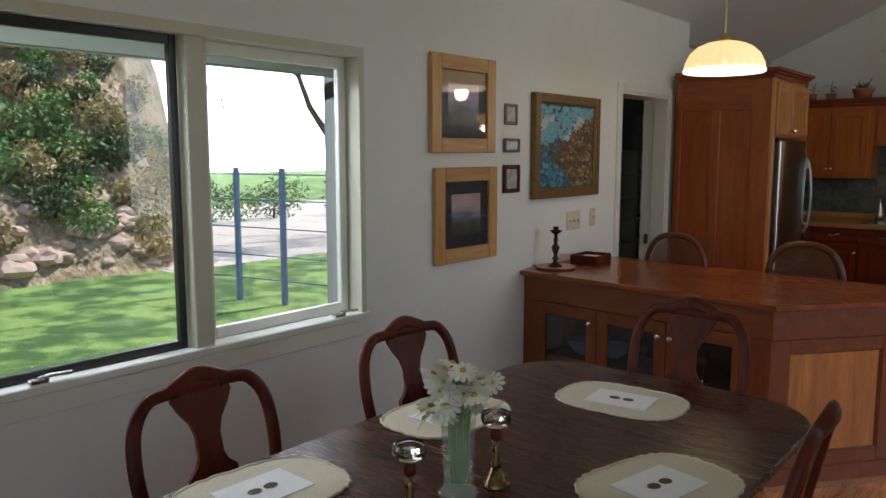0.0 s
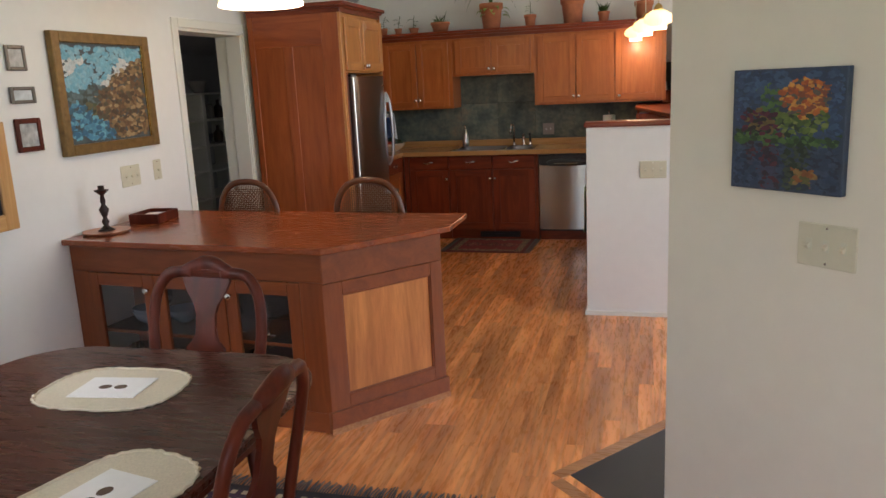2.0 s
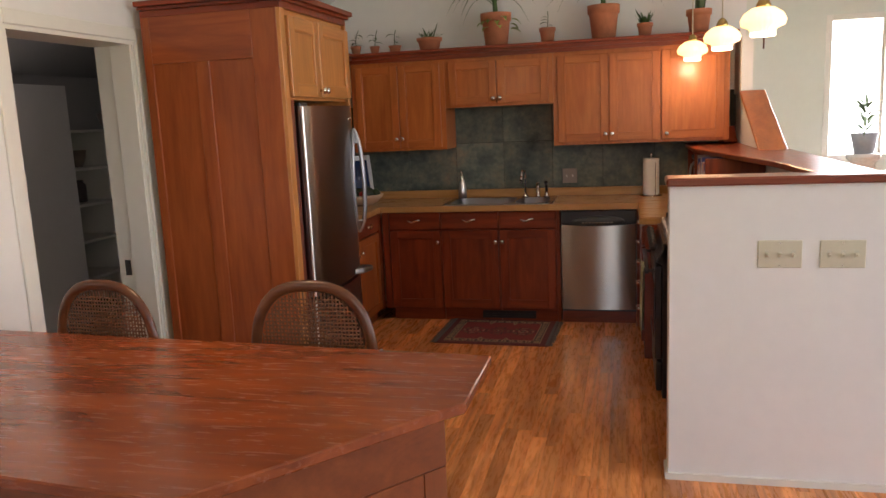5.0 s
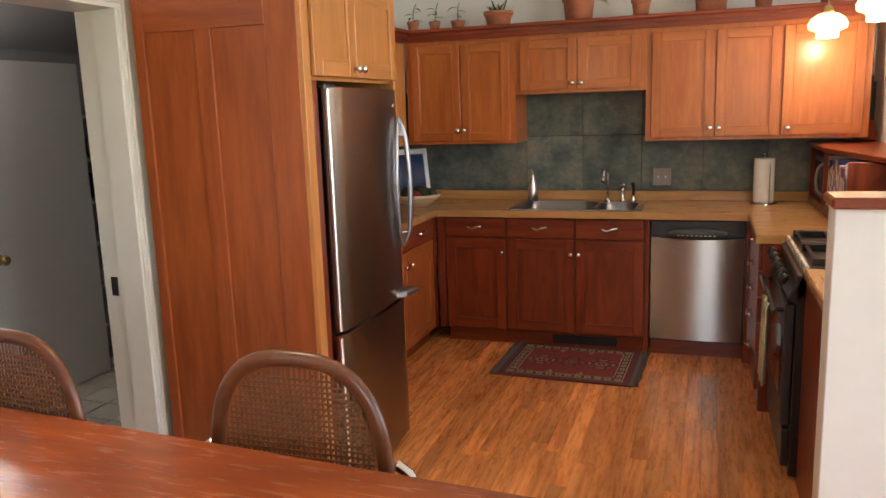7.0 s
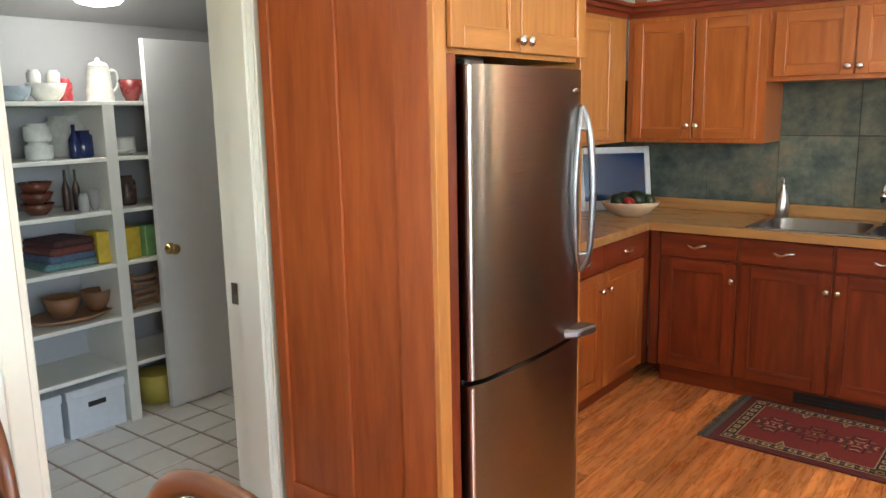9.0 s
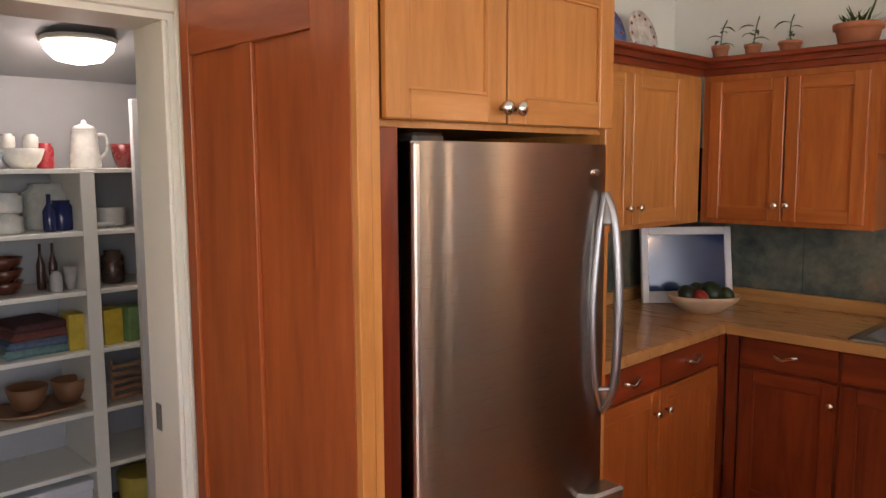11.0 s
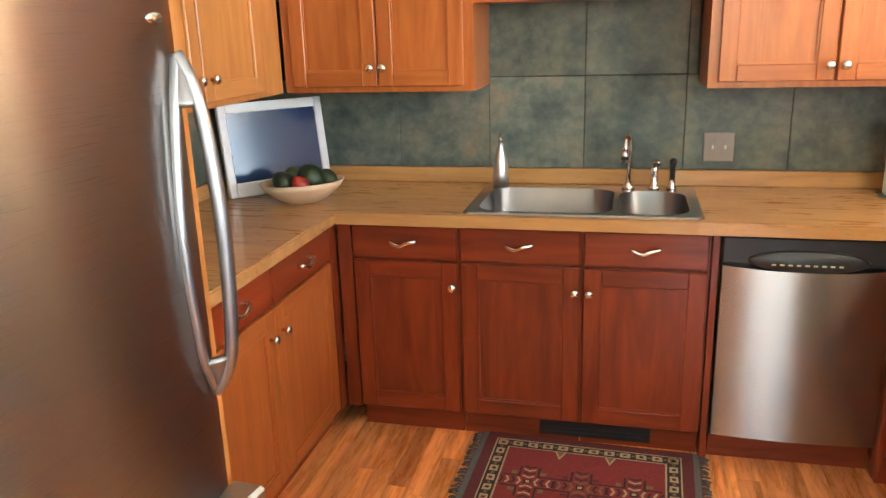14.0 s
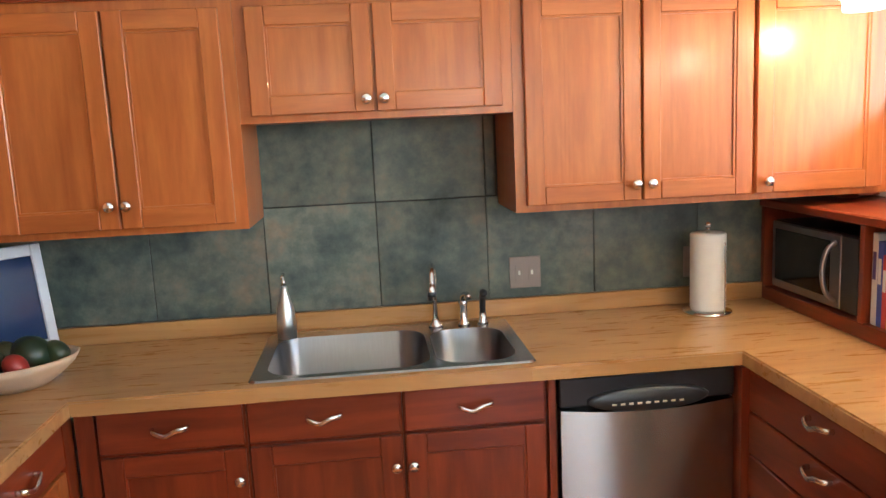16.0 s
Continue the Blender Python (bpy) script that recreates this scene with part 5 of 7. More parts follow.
solo("paper_note", Build().box(-0.06, -0.07, 0, 0.055, 0.075, 0.03, 0.002), PAPER, "small stack of white paper in the box", "paper", "", "", pose(-1.17, -4.45, TOPZ + 0.009, 0, 0, 8))

# ---- cane chairs ----
CANE = plain("cane_weave", (0.14, 0.055, 0.02), 0.5, 0, 0.25, 60)
ch = thing("cane_chair", (-0.005, -4.09, 0), 0, "bentwood and cane armchair with chrome tube frame", "chair", "cane chairs at the island")
W2, H0, H1 = 0.203, 0.62, 1.075


def arch(w, z0, z1, n=24):
    pts = [(-w * 0.93, 0, z0)]
    for i in range(n + 1):
        a = math.pi * (1 - i / n)
        pts.append((w * math.copysign(abs(math.cos(a)) ** 0.75, math.cos(a)), 0, z1 - 0.26 + 0.26 * abs(math.sin(a)) ** 0.8))
    return pts + [(w * 0.93, 0, z0)]


ap = arch(W2, H0, H1)
frb = Build()
frb.tube(ap + [ap[0]], 0.019, 10, 0, 0.62, (0, 1, 0))
part("back_frame", frb, BENT, ch)
cb = Build()


def arch_top(x, w=W2 - 0.02, z1=H1 - 0.02):
    c = min(1, abs(x) / w) ** (1 / 0.75)
    return z1 - 0.26 + 0.26 * (max(0, 1 - c * c)) ** 0.4


step = 0.0125
xx = -W2 + 0.03
while xx < W2 - 0.028:
    cb.box(xx - 0.0022, -0.0015, H0, xx + 0.0022, 0.0015, arch_top(xx))
    xx += step
zz = H0 + 0.01
while zz < H1 - 0.035:
    half_w = W2 - 0.025
    while half_w > 0.02 and arch_top(half_w) < zz:
        half_w -= 0.006
    cb.box(-half_w, -0.003, zz - 0.0022, half_w, 0.0, zz + 0.0022)
    zz += step
for sgn in (1, -1):
    q = -0.75
    while q < 0.75:
        x0_, z0_ = q * 0.5, H0
        pts = []
        for i in range(26):
            px, pz = x0_ + sgn * i * 0.02, z0_ + i * 0.02
            if abs(px) < W2 - 0.03 and pz < arch_top(px) - 0.005:
                pts.append((px, 0.003, pz))
        if len(pts) > 1:
            cb.tube([pts[0], pts[-1]], 0.0024, 4)
        q += 0.05
tagged(part("back_cane", cb, CANE, ch), "", "", "", "stuff")
part("seat_frame", Build().box(-0.23, -0.46, 0.44, 0.23, 0.0, 0.475, 0.012), BENT, ch)
part("seat_cane", Build().box(-0.19, -0.42, 0.475, 0.19, -0.04, 0.479), CANE, ch)
for sx in (-1, 1):
    ct = Build()
    ct.tube(smooth_path([(sx * 0.22, 0.012, 0.86), (sx * 0.262, 0.0, 0.82), (sx * 0.27, -0.06, 0.70), (sx * 0.268, -0.2, 0.675), (sx * 0.262, -0.42, 0.66), (sx * 0.255, -0.47, 0.6), (sx * 0.25, -0.46, 0.3), (sx * 0.25, -0.44, 0.06), (sx * 0.25, -0.38, 0.013), (sx * 0.25, -0.1, 0.013), (sx * 0.24, 0.06, 0.013)], 6), 0.0125, 10, 0, 1, (0.3, 0.2, 0.9))
    ct.tube([(sx * 0.2, 0.02, 0.62), (sx * 0.235, -0.02, 0.46)], 0.011, 8)
    ct.tube([(sx * 0.255, -0.45, 0.455), (sx * 0.225, -0.3, 0.455)], 0.010, 8)
    part("tube_leg", ct, CHROME, ch, "bent chrome tube")
part("tube_rail", Build().tube([(-0.24, 0.06, 0.013), (0.24, 0.06, 0.013)], 0.0125, 10), CHROME, ch)
copy_thing(ch, pose(-0.765, -4.1, 0, 0, 0, -6))

# ---- dining table and chairs ----
tbl = thing("dining_table", (0, 0, 0), 0, "polished dark mahogany dining table with rounded corners", "table")
TX0, TX1, TY0, TY1 = -0.535, 0.585, -8.2, -6.03
outline = []
for cx, cy, a0 in ((TX1, TY1, 0), (TX0, TY1, 90), (TX0, TY0, 180), (TX1, TY0, 270)):
    r = 0.26
    ccx, ccy = cx + (-r if cx > 0 else r), cy + (-r if cy > -7 else r)
    outline += [(ccx + r * math.cos(radians(a0 + 10 * k)), ccy + r * math.sin(radians(a0 + 10 * k))) for k in range(10)]
part("tabletop", Build().prism(outline, 0.722, 0.75, 0, 0.006), TABLE, tbl)
inner = [(x * 0.86 + 0.005, (y + 7.05) * 0.9 - 7.05) for x, y in outline]
part("apron", Build().prism(inner, 0.64, 0.722), MAHOG, tbl)
for py in (-7.7, -6.4):
    b = Build().lathe([(0.05, 0.2), (0.075, 0.26), (0.05, 0.34), (0.06, 0.45), (0.045, 0.6), (0.07, 0.64)], (0.03, py, 0), 18)
    for a in (45, 135, 225, 315):
        b.tube(smooth_path([(0.03, py, 0.3), (0.03 + 0.15 * math.cos(radians(a)), py + 0.15 * math.sin(radians(a)), 0.24), (0.03 + 0.33 * math.cos(radians(a)), py + 0.33 * math.sin(radians(a)), 0.05), (0.03 + 0.38 * math.cos(radians(a)), py + 0.38 * math.sin(radians(a)), 0.036)], 4), 0.026, 8)
    part("pedestal", b, MAHOG, tbl)

dc = thing("dining_chair", (0, 0, 0), 0, "dark mahogany dining chair with vase-shaped splat", "chair", "dining chairs round the table")


def lean(z):
    return 0.02 + 0.10 * ((z - 0.45) / 0.55) ** 1.3 if z > 0.45 else 0.02


loop = [(-0.185, 0.44), (-0.2, 0.55), (-0.215, 0.68), (-0.222, 0.80), (-0.208, 0.90), (-0.165, 0.962), (-0.11, 0.975), (-0.06, 0.972)]
loop3 = smooth_path([(x, lean(z), z) for x, z in loop], 5)
for sx in (-1, 1):
    pts = [(sx * p.x, p.y, p.z) for p in loop3]
    part("stile", Build().tube(pts, 0.021, 10, 0, 0.75, (0, 1, 0)), MAHOG, dc)
cpts = smooth_path([(-0.105, lean(0.975), 0.973), (-0.065, lean(0.98) + 0.004, 0.982), (0, lean(1.0) + 0.012, 1.0), (0.065, lean(0.98) + 0.004, 0.982), (0.105, lean(0.975), 0.973)], 5)
part("crest", Build().tube(cpts, [0.02 + 0.014 * math.sin(math.pi * i / (len(cpts) - 1)) for i in range(len(cpts))], 10, 0, 0.6, (0, 1, 0)).box(-0.085, lean(0.96) - 0.01, 0.955, 0.085, lean(0.96) + 0.012, 0.985, 0.008), MAHOG, dc)
prof = [(0.46, 0.055), (0.50, 0.058), (0.54, 0.075), (0.60, 0.085), (0.66, 0.084), (0.72, 0.076), (0.745, 0.05), (0.77, 0.04), (0.83, 0.038), (0.87, 0.05), (0.91, 0.078), (0.945, 0.095), (0.97, 0.09)]
v, f = [], []
for z, hw in prof:
    yy = lean(z)
    v += [(-hw, yy - 0.007, z), (hw, yy - 0.007, z), (hw, yy + 0.007, z), (-hw, yy + 0.007, z)]
for i in range(len(prof) - 1):
    a = 4 * i
    f += [[a + q, a + (q + 1) % 4, a + 4 + (q + 1) % 4, a + 4 + q] for q in range(4)]
f += [[3, 2, 1, 0], [4 * len(prof) - 4, 4 * len(prof) - 3, 4 * len(prof) - 2, 4 * len(prof) - 1]]
part("splat", Build().put(v, f), MAHOG, dc)
part("seat_frame", Build().prism([(-0.24, -0.42), (0.24, -0.42), (0.2, 0.03), (-0.2, 0.03)], 0.39, 0.45, 0, 0.012), MAHOG, dc)
part("seat_cushion", Build().prism([(-0.21, -0.39), (0.21, -0.39), (0.175, 0.0), (-0.175, 0.0)], 0.45, 0.485, 0, 0.014), plain("seat_fabric", (0.30, 0.26, 0.19), 0.9, 0, 0.2, 90, 0.4), dc)
for sx in (-1, 1):
    part("leg", Build().tube(smooth_path([(sx * 0.2, -0.38, 0.4), (sx * 0.23, -0.41, 0.3), (sx * 0.21, -0.39, 0.12), (sx * 0.215, -0.4, 0.03), (sx * 0.22, -0.41, 0.002)], 4), [0.034] * 5 + [0.028] * 4 + [0.018] * 4 + [0.024] * 4, 10), MAHOG, dc)
    part("leg", Build().tube([(sx * 0.18, 0.0, 0.42), (sx * 0.18, 0.03, 0.2), (sx * 0.185, 0.09, 0.002)], 0.02, 8), MAHOG, dc)
dc.matrix_world = Matrix.Diagonal((1.04, 1, 0.95, 1))
copy_thing(dc, pose(-0.64, -7.515, 0, 0, 0, 92))
copy_thing(dc, pose(-0.64, -6.645, 0, 0, 0, 86))
copy_thing(dc, pose(0.60, -6.71, 0, 0, 0, -86))
dc.matrix_world = pose(0.045, -6.0, 0, 0, 0, -4) @ Matrix.Diagonal((1.0, 1, 1.01, 1))


def placemat(x, y, rot, k):
    pm = thing("placemat", (x, y, 0.7502), rot, "cream braided oval placemat on the table", "placemat", "placemats on the table")
    pts = []
    for i in range(64):
        a = 2 * math.pi * i / 64
        e = 0.004 * math.sin(i * 9.1 + k)
        pts.append(((0.215 + e) * math.copysign(abs(math.cos(a)) ** 0.62, math.cos(a)), (0.155 + e) * math.copysign(abs(math.sin(a)) ** 0.7, math.sin(a))))
    part("mat", Build().prism(pts, 0, 0.004), CLOTH, pm)
    part("braided_edge", Build().tube([(px, py, 0.004) for px, py in pts + pts[:1]], 0.0045, 6), CLOTH, pm)
    nc = thing("napkin_card", (x, y, 0.7545), rot + 4, "white folded card with a small leaf print", "napkin", "cards on the placemats")
    part("card", Build().box(-0.105, -0.075, 0, 0.105, 0.075, 0.003, 0.001), PAPER, nc)
    b = Build()
    for sgn in (-1, 1):
        b.prism([(sgn * 0.012 + 0.02 * math.cos(2 * math.pi * i / 12) + sgn * 0.012, 0.016 * math.sin(2 * math.pi * i / 12)) for i in range(12)], 0.0031, 0.0036)
    part("leaf_print", b, plain("leaf_ink", (0.10, 0.06, 0.035), 0.8), nc)


placemat(0.01, -6.38, 3, 1)
placemat(0.395, -6.94, 74, 2)
placemat(-0.36, -6.87, 88, 3)
placemat(-0.36, -7.6, 84, 4)

vs = thing("flower_vase", (0.025, -7.298, 0.7502), 0, "tall cut-glass vase with white daisies", "vase")
VASE = Mat("pale_cut_glass", (0.66, 0.76, 0.64), 0.08)
VASE.p.inputs["Alpha"].default_value = 0.15
_v = VASE.node("TexVoronoi", Scale=70)
VASE.link(VASE.coords((1, 1, 1)), _v.inputs["Vector"])
VASE.bump(_v.outputs["Distance"], 0.8, 0.004)
part("foot", Build().lathe([(0.05, 0), (0.052, 0.006), (0.042, 0.012)], n=24), VASE.mat, vs)
vglass = part("glass", Build().lathe([(0.03, 0.012), (0.038, 0.025), (0.04, 0.1), (0.045, 0.196), (0.042, 0.196), (0.037, 0.1), (0.034, 0.03)], n=24), VASE.mat, vs)
b = Build()
random.seed(21)
for i in range(38):
    a, rr = random.uniform(0, 6.28), random.uniform(0, 0.034)
    b.tube([(rr * math.cos(a) * 0.6, rr * math.sin(a) * 0.6, 0.03), (rr * math.cos(a), rr * math.sin(a), 0.25)], 0.003, 5)
part("stems", b, plain("fresh_stem", (0.26, 0.40, 0.12), 0.5, 0, 0.3, 20), vs)
PETAL = plain("white_petal", (0.80, 0.78, 0.66), 0.6, 0, 0.05)
vglass.visible_shadow = False
YOLK = plain("daisy_centre", (0.55, 0.42, 0.08), 0.8)
for i in range(40):
    a, rr = random.uniform(0, 6.28), 0.095 * random.random() ** 0.5
    c = Vector((rr * math.cos(a), rr * math.sin(a), 0.345 - rr * rr * 8 - random.uniform(0, 0.11)))
    b = Build()
    b.at = pose(c.x, c.y, c.z, random.uniform(-30, 30) - c.y * 400, random.uniform(-30, 30) + c.x * 400, random.uniform(0, 360))
    for q in range(12):
        aa = q * math.pi / 6
        u = Vector((math.cos(aa), math.sin(aa), 0))
        w = Vector((-math.sin(aa), math.cos(aa), 0)) * 0.0065
        b.put([u * 0.006 - w * 0.5, u * 0.006 + w * 0.5, u * 0.032 + w + Vector((0, 0, -0.004)), u * 0.038 + Vector((0, 0, -0.006)), u * 0.032 - w + Vector((0, 0, -0.004))], [[0, 4, 3, 2, 1]])
    b.lathe([(0.009, -0.002), (0.007, 0.004), (0.002, 0.006)], n=8, m=1)
    part("daisy", b, [PETAL, YOLK], vs)
AGED = plain("aged_brass", (0.22, 0.16, 0.07), 0.25, 1.0, 0.2, 30, 0)
CUP = glass("faceted_glass", (0.98, 0.95, 0.88))
for cx, cy in ((0.041, -7.495), (0.068, -7.198)):
    cs = thing("candle_holder", (cx, cy, 0.7502), 0, "aged brass candle holder with faceted glass cup", "candle holder", "candle holders on the table")
    part("foot", Build().lathe([(0.036, 0), (0.036, 0.005), (0.03, 0.012), (0.02, 0.03), (0.012, 0.045)], n=16), AGED, cs)
    part("stem", Build().lathe([(0.012, 0.045), (0.015, 0.055), (0.009, 0.07), (0.012, 0.095), (0.008, 0.115)], n=14), AGED, cs)
    part("collar", Build().lathe([(0.008, 0.115), (0.016, 0.125), (0.016, 0.14), (0.009, 0.15)], n=14), MAHOG, cs)
    part("cup", Build().lathe([(0.01, 0.15), (0.034, 0.162), (0.041, 0.176), (0.036, 0.192), (0.033, 0.192), (0.034, 0.178), (0.026, 0.166)], n=12), CUP, cs)
    part("candle", Build().lathe([(0.016, 0.167), (0.016, 0.18)], n=12), PAPER, cs)

# ---- pictures and switches ----
PIGMENT = {}


def brushwork(parent, w, h_, y, region, n_, size, seed):
    """Thick dabs of paint on a canvas that faces -y; region(u, v) gives the colours to choose from, v from the top."""
    random.seed(seed)
    b, mats, slot = Build(), [], {}
    for i in range(n_):
        u, v = random.random(), random.random()
        c = random.choice(region(min(0.999, max(0, u + random.gauss(0, 0.012))), min(0.999, max(0, v + random.gauss(0, 0.012)))))
        if c not in PIGMENT:
            PIGMENT[c] = plain("oil_paint", c, 0.42, 0, 0.25, 60, 0.3)
        if c not in slot:
            slot[c] = len(mats)
            mats.append(PIGMENT[c])
        a, r = random.uniform(-0.6, 0.6), size * random.uniform(0.6, 1.3)
        px, pz = (u - 0.5) * (w - 2 * r), (0.5 - v) * (h_ - 1.4 * r)
        dx, dz = Vector((math.cos(a), math.sin(a))) * r, Vector((-math.sin(a), math.cos(a))) * r * 0.5
        yy = y - 0.0003 - 0.0012 * i / n_
        ring = [(-1, 0), (-0.6, -0.9), (0.5, -1), (1, 0), (0.6, 0.9), (-0.5, 1)]
        b.put([(px + p * dx.x + q * dz.x, yy, pz + p * dx.y + q * dz.y) for p, q in ring], [[0, 1, 2, 3, 4, 5]], slot[c])
    return tagged(part("brushwork", b, mats, parent, "thick dabs of oil paint"), "thick dabs of oil paint", "", "", "stuff")


def river_region(u, v):
    """Cloudy sky, far peaks, a village on an ochre slope and a blue river."""
    slope = 0.52 - 0.62 * max(0, u - 0.35) ** 0.8
    if v > 0.6 and u < 0.12 + 1.25 * (v - 0.58) and u < 0.72 - 0.9 * (v - 0.8):
        return [(0.03, 0.12, 0.22), (0.06, 0.22, 0.34), (0.12, 0.34, 0.45), (0.03, 0.10, 0.15)]
    if v > slope and u > 0.35:
        return [(0.12, 0.065, 0.03), (0.22, 0.14, 0.065), (0.06, 0.038, 0.022), (0.34, 0.24, 0.13), (0.14, 0.075, 0.035), (0.08, 0.065, 0.035)]
    if v > 0.6:
        return [(0.03, 0.035, 0.02), (0.05, 0.07, 0.03), (0.10, 0.09, 0.04)]
    if v > 0.44 + 0.06 * math.sin(u * 14):
        return [(0.06, 0.10, 0.11), (0.10, 0.15, 0.16), (0.05, 0.07, 0.06)]
    if v > 0.12 and math.sin(u * 7 + v * 9) > 0.1:
        return [(0.50, 0.54, 0.54), (0.44, 0.50, 0.52), (0.56, 0.56, 0.54)]
    return [(0.14, 0.36, 0.48), (0.17, 0.39, 0.50), (0.22, 0.42, 0.51)]


def lake_region(u, v):
    """Autumn trees under a blue sky, a green bank and their reflection."""
    if v > 0.6 + 0.05 * u:
        if abs(u - 0.68) < 0.1 and 0.84 < v < 0.96:
            return [(0.22, 0.08, 0.02), (0.10, 0.10, 0.03), (0.25, 0.14, 0.04)]
        if abs(u - 0.36) < 0.1 or abs(u - 0.17) < 0.06 and v < 0.8:
            return [(0.07, 0.018, 0.03), (0.03, 0.02, 0.035), (0.04, 0.05, 0.09)]
        if abs(u - 0.62) < 0.12:
            return [(0.015, 0.03, 0.02), (0.02, 0.03, 0.05), (0.04, 0.06, 0.04)]
        return [(0.022, 0.045, 0.09), (0.016, 0.026, 0.055), (0.035, 0.06, 0.11)]
    if v > 0.5 + 0.05 * u:
        return [(0.02, 0.05, 0.018), (0.035, 0.09, 0.025), (0.06, 0.13, 0.035), (0.012, 0.03, 0.014)]
    if ((u - 0.68) / 0.25) ** 2 + ((v - 0.2) / 0.17) ** 2 < 1:
        return [(0.42, 0.11, 0.02), (0.30, 0.07, 0.02), (0.50, 0.22, 0.04), (0.09, 0.08, 0.06), (0.20, 0.06, 0.03)]
    if ((u - 0.66) / 0.26) ** 2 + ((v - 0.4) / 0.13) ** 2 < 1:
        return [(0.09, 0.14, 0.03), (0.05, 0.09, 0.025), (0.15, 0.19, 0.05), (0.02, 0.035, 0.02)]
    if 0.08 < u < 0.52 and v > 0.32 + 0.12 * abs(u - 0.25):
        return [(0.09, 0.015, 0.035), (0.05, 0.012, 0.03), (0.02, 0.018, 0.02), (0.13, 0.09, 0.03)]
    if 0.24 < u < 0.46 and v > 0.12:
        return [(0.06, 0.13, 0.04), (0.03, 0.08, 0.03), (0.04, 0.07, 0.13)]
    return [(0.03, 0.06, 0.13), (0.04, 0.085, 0.17), (0.022, 0.045, 0.10)]



def framed(name, y0, z0, y1, z1, fw, depth, mats, art, label, mat_border=0.0, inner=None, glazed=False):
    """A picture on the dining wall, its face towards +x."""
    t = thing(name, (XW, (y0 + y1) / 2, (z0 + z1) / 2), 90, label, "picture")
    w, h_ = (y1 - y0) / 2, (z1 - z0) / 2
    for x0, x1, a, c, mi in ((-w, -w + fw, -h_, h_, 0), (w - fw, w, -h_, h_, 0), (-w + fw, w - fw, -h_, -h_ + fw, 1), (-w + fw, w - fw, h_ - fw, h_, 1)):
        b = Build().box(x0, -depth, a, x1, -0.001, c, 0.004)
        part("frame_bar", b, mats[mi], t)
    iw, ih = w - fw, h_ - fw
    if mat_border:
        part("mount", Build().box(-iw, -depth * 0.45, -ih, iw, -0.002, ih), inner, t)
        part("artwork", Build().box(-iw + mat_border, -depth * 0.5, -ih + mat_border, iw - mat_border, -depth * 0.44, ih - mat_border), art, t)
    else:
        part("artwork", Build().box(-iw, -depth * 0.5, -ih, iw, -0.002, ih), art, t)
    if glazed:
        g_ = part("glass", Build().box(-iw, -depth * 0.62, -ih, iw, -depth * 0.58, ih), GLASS, t)
        g_.visible_shadow = False
    return t


DUSK = picture_land("mountain_dusk_print", (0.36, 0.30, 0.42), (0.20, 0.19, 0.28), (0.05, 0.06, 0.07), (0.02, 0.025, 0.03), 4)
DUSK2 = picture_land("mountain_evening_print", (0.45, 0.33, 0.33), (0.17, 0.17, 0.24), (0.05, 0.07, 0.05), (0.03, 0.04, 0.03), 3.5)
NAVY = plain("dark_mount_board", (0.022, 0.022, 0.035), 0.7)
framed("framed_print", -5.82, 1.59, -5.285, 2.08, 0.075, 0.03, (PINE, PINE_Y), DUSK, "mountain print in a wide pine frame", 0.065, NAVY, True)
framed("framed_print", -5.79, 1.02, -5.265, 1.515, 0.075, 0.03, (PINE, PINE_Y), DUSK2, "evening mountain print in a wide pine frame", 0.065, NAVY, True)
PEWTER = plain("pewter_frame", (0.16, 0.14, 0.12), 0.35, 0.6)
SNAP = plain("faded_photo", (0.42, 0.43, 0.42), 0.3, 0, 0.5, 30)
framed("small_photo", -5.172, 1.745, -5.05, 1.862, 0.018, 0.015, (PEWTER, PEWTER), SNAP, "small photograph in a dark metal frame")
framed("small_photo", -5.18, 1.592, -5.03, 1.67, 0.016, 0.02, (PEWTER, PEWTER), plain("pale_photo", (0.55, 0.60, 0.62), 0.2, 0, 0.3, 25), "small photograph in a silver frame")
framed("small_photo", -5.182, 1.364, -5.022, 1.522, 0.024, 0.018, (MAHOG, MAHOG), SNAP, "small photograph in a brown frame")
GILT = plain("gilt_frame", (0.20, 0.12, 0.04), 0.35, 0.4, 0.25, 40, 0.3)


UNDER = plain("dark_underpainting", (0.06, 0.075, 0.085), 0.5, 0, 0.4, 12)
river = framed("river_painting", -4.9, 1.315, -4.12, 1.94, 0.055, 0.04, (GILT, GILT), UNDER, "oil painting of a blue river in a gilt frame")
brushwork(river, 0.66, 0.505, -0.0205, river_region, 1300, 0.021, 51)
for lx, rx in ((-0.345, -0.335), (0.325, 0.335)):
    part("slip", Build().box(lx, -0.03, -0.2675, rx, -0.021, 0.2675, 0.001), BRASS, river, "thin gilt inner slip")


def switch_plate(loc, rot, w, h_, toggles, label, mat=None):
    t = thing("switch_plate", loc, rot, label, "light switch")
    part("plate", Build().box(-w / 2, -0.006, -h_ / 2, w / 2, 0, h_ / 2, 0.003), mat or PLATE, t)
    for i in range(toggles):
        dx = (i - (toggles - 1) / 2) * w / (toggles + 0.4)
        b = Build()
        b.at = pose(dx, -0.006, 0, 25)
        part("toggle", b.box(-0.005, -0.014, -0.006, 0.005, 0.002, 0.006, 0.001), mat or PLATE, t)
        part("slot", Build().box(dx - 0.008, -0.0068, -0.016, dx + 0.008, -0.0058, 0.016), TRIM_BEIGE, t)
    for dz in (-h_ * 0.4, h_ * 0.4):
        part("screw", Build().box(-0.003, -0.0068, dz - 0.003, 0.003, -0.0058, dz + 0.003), NICKEL, t)
    return t


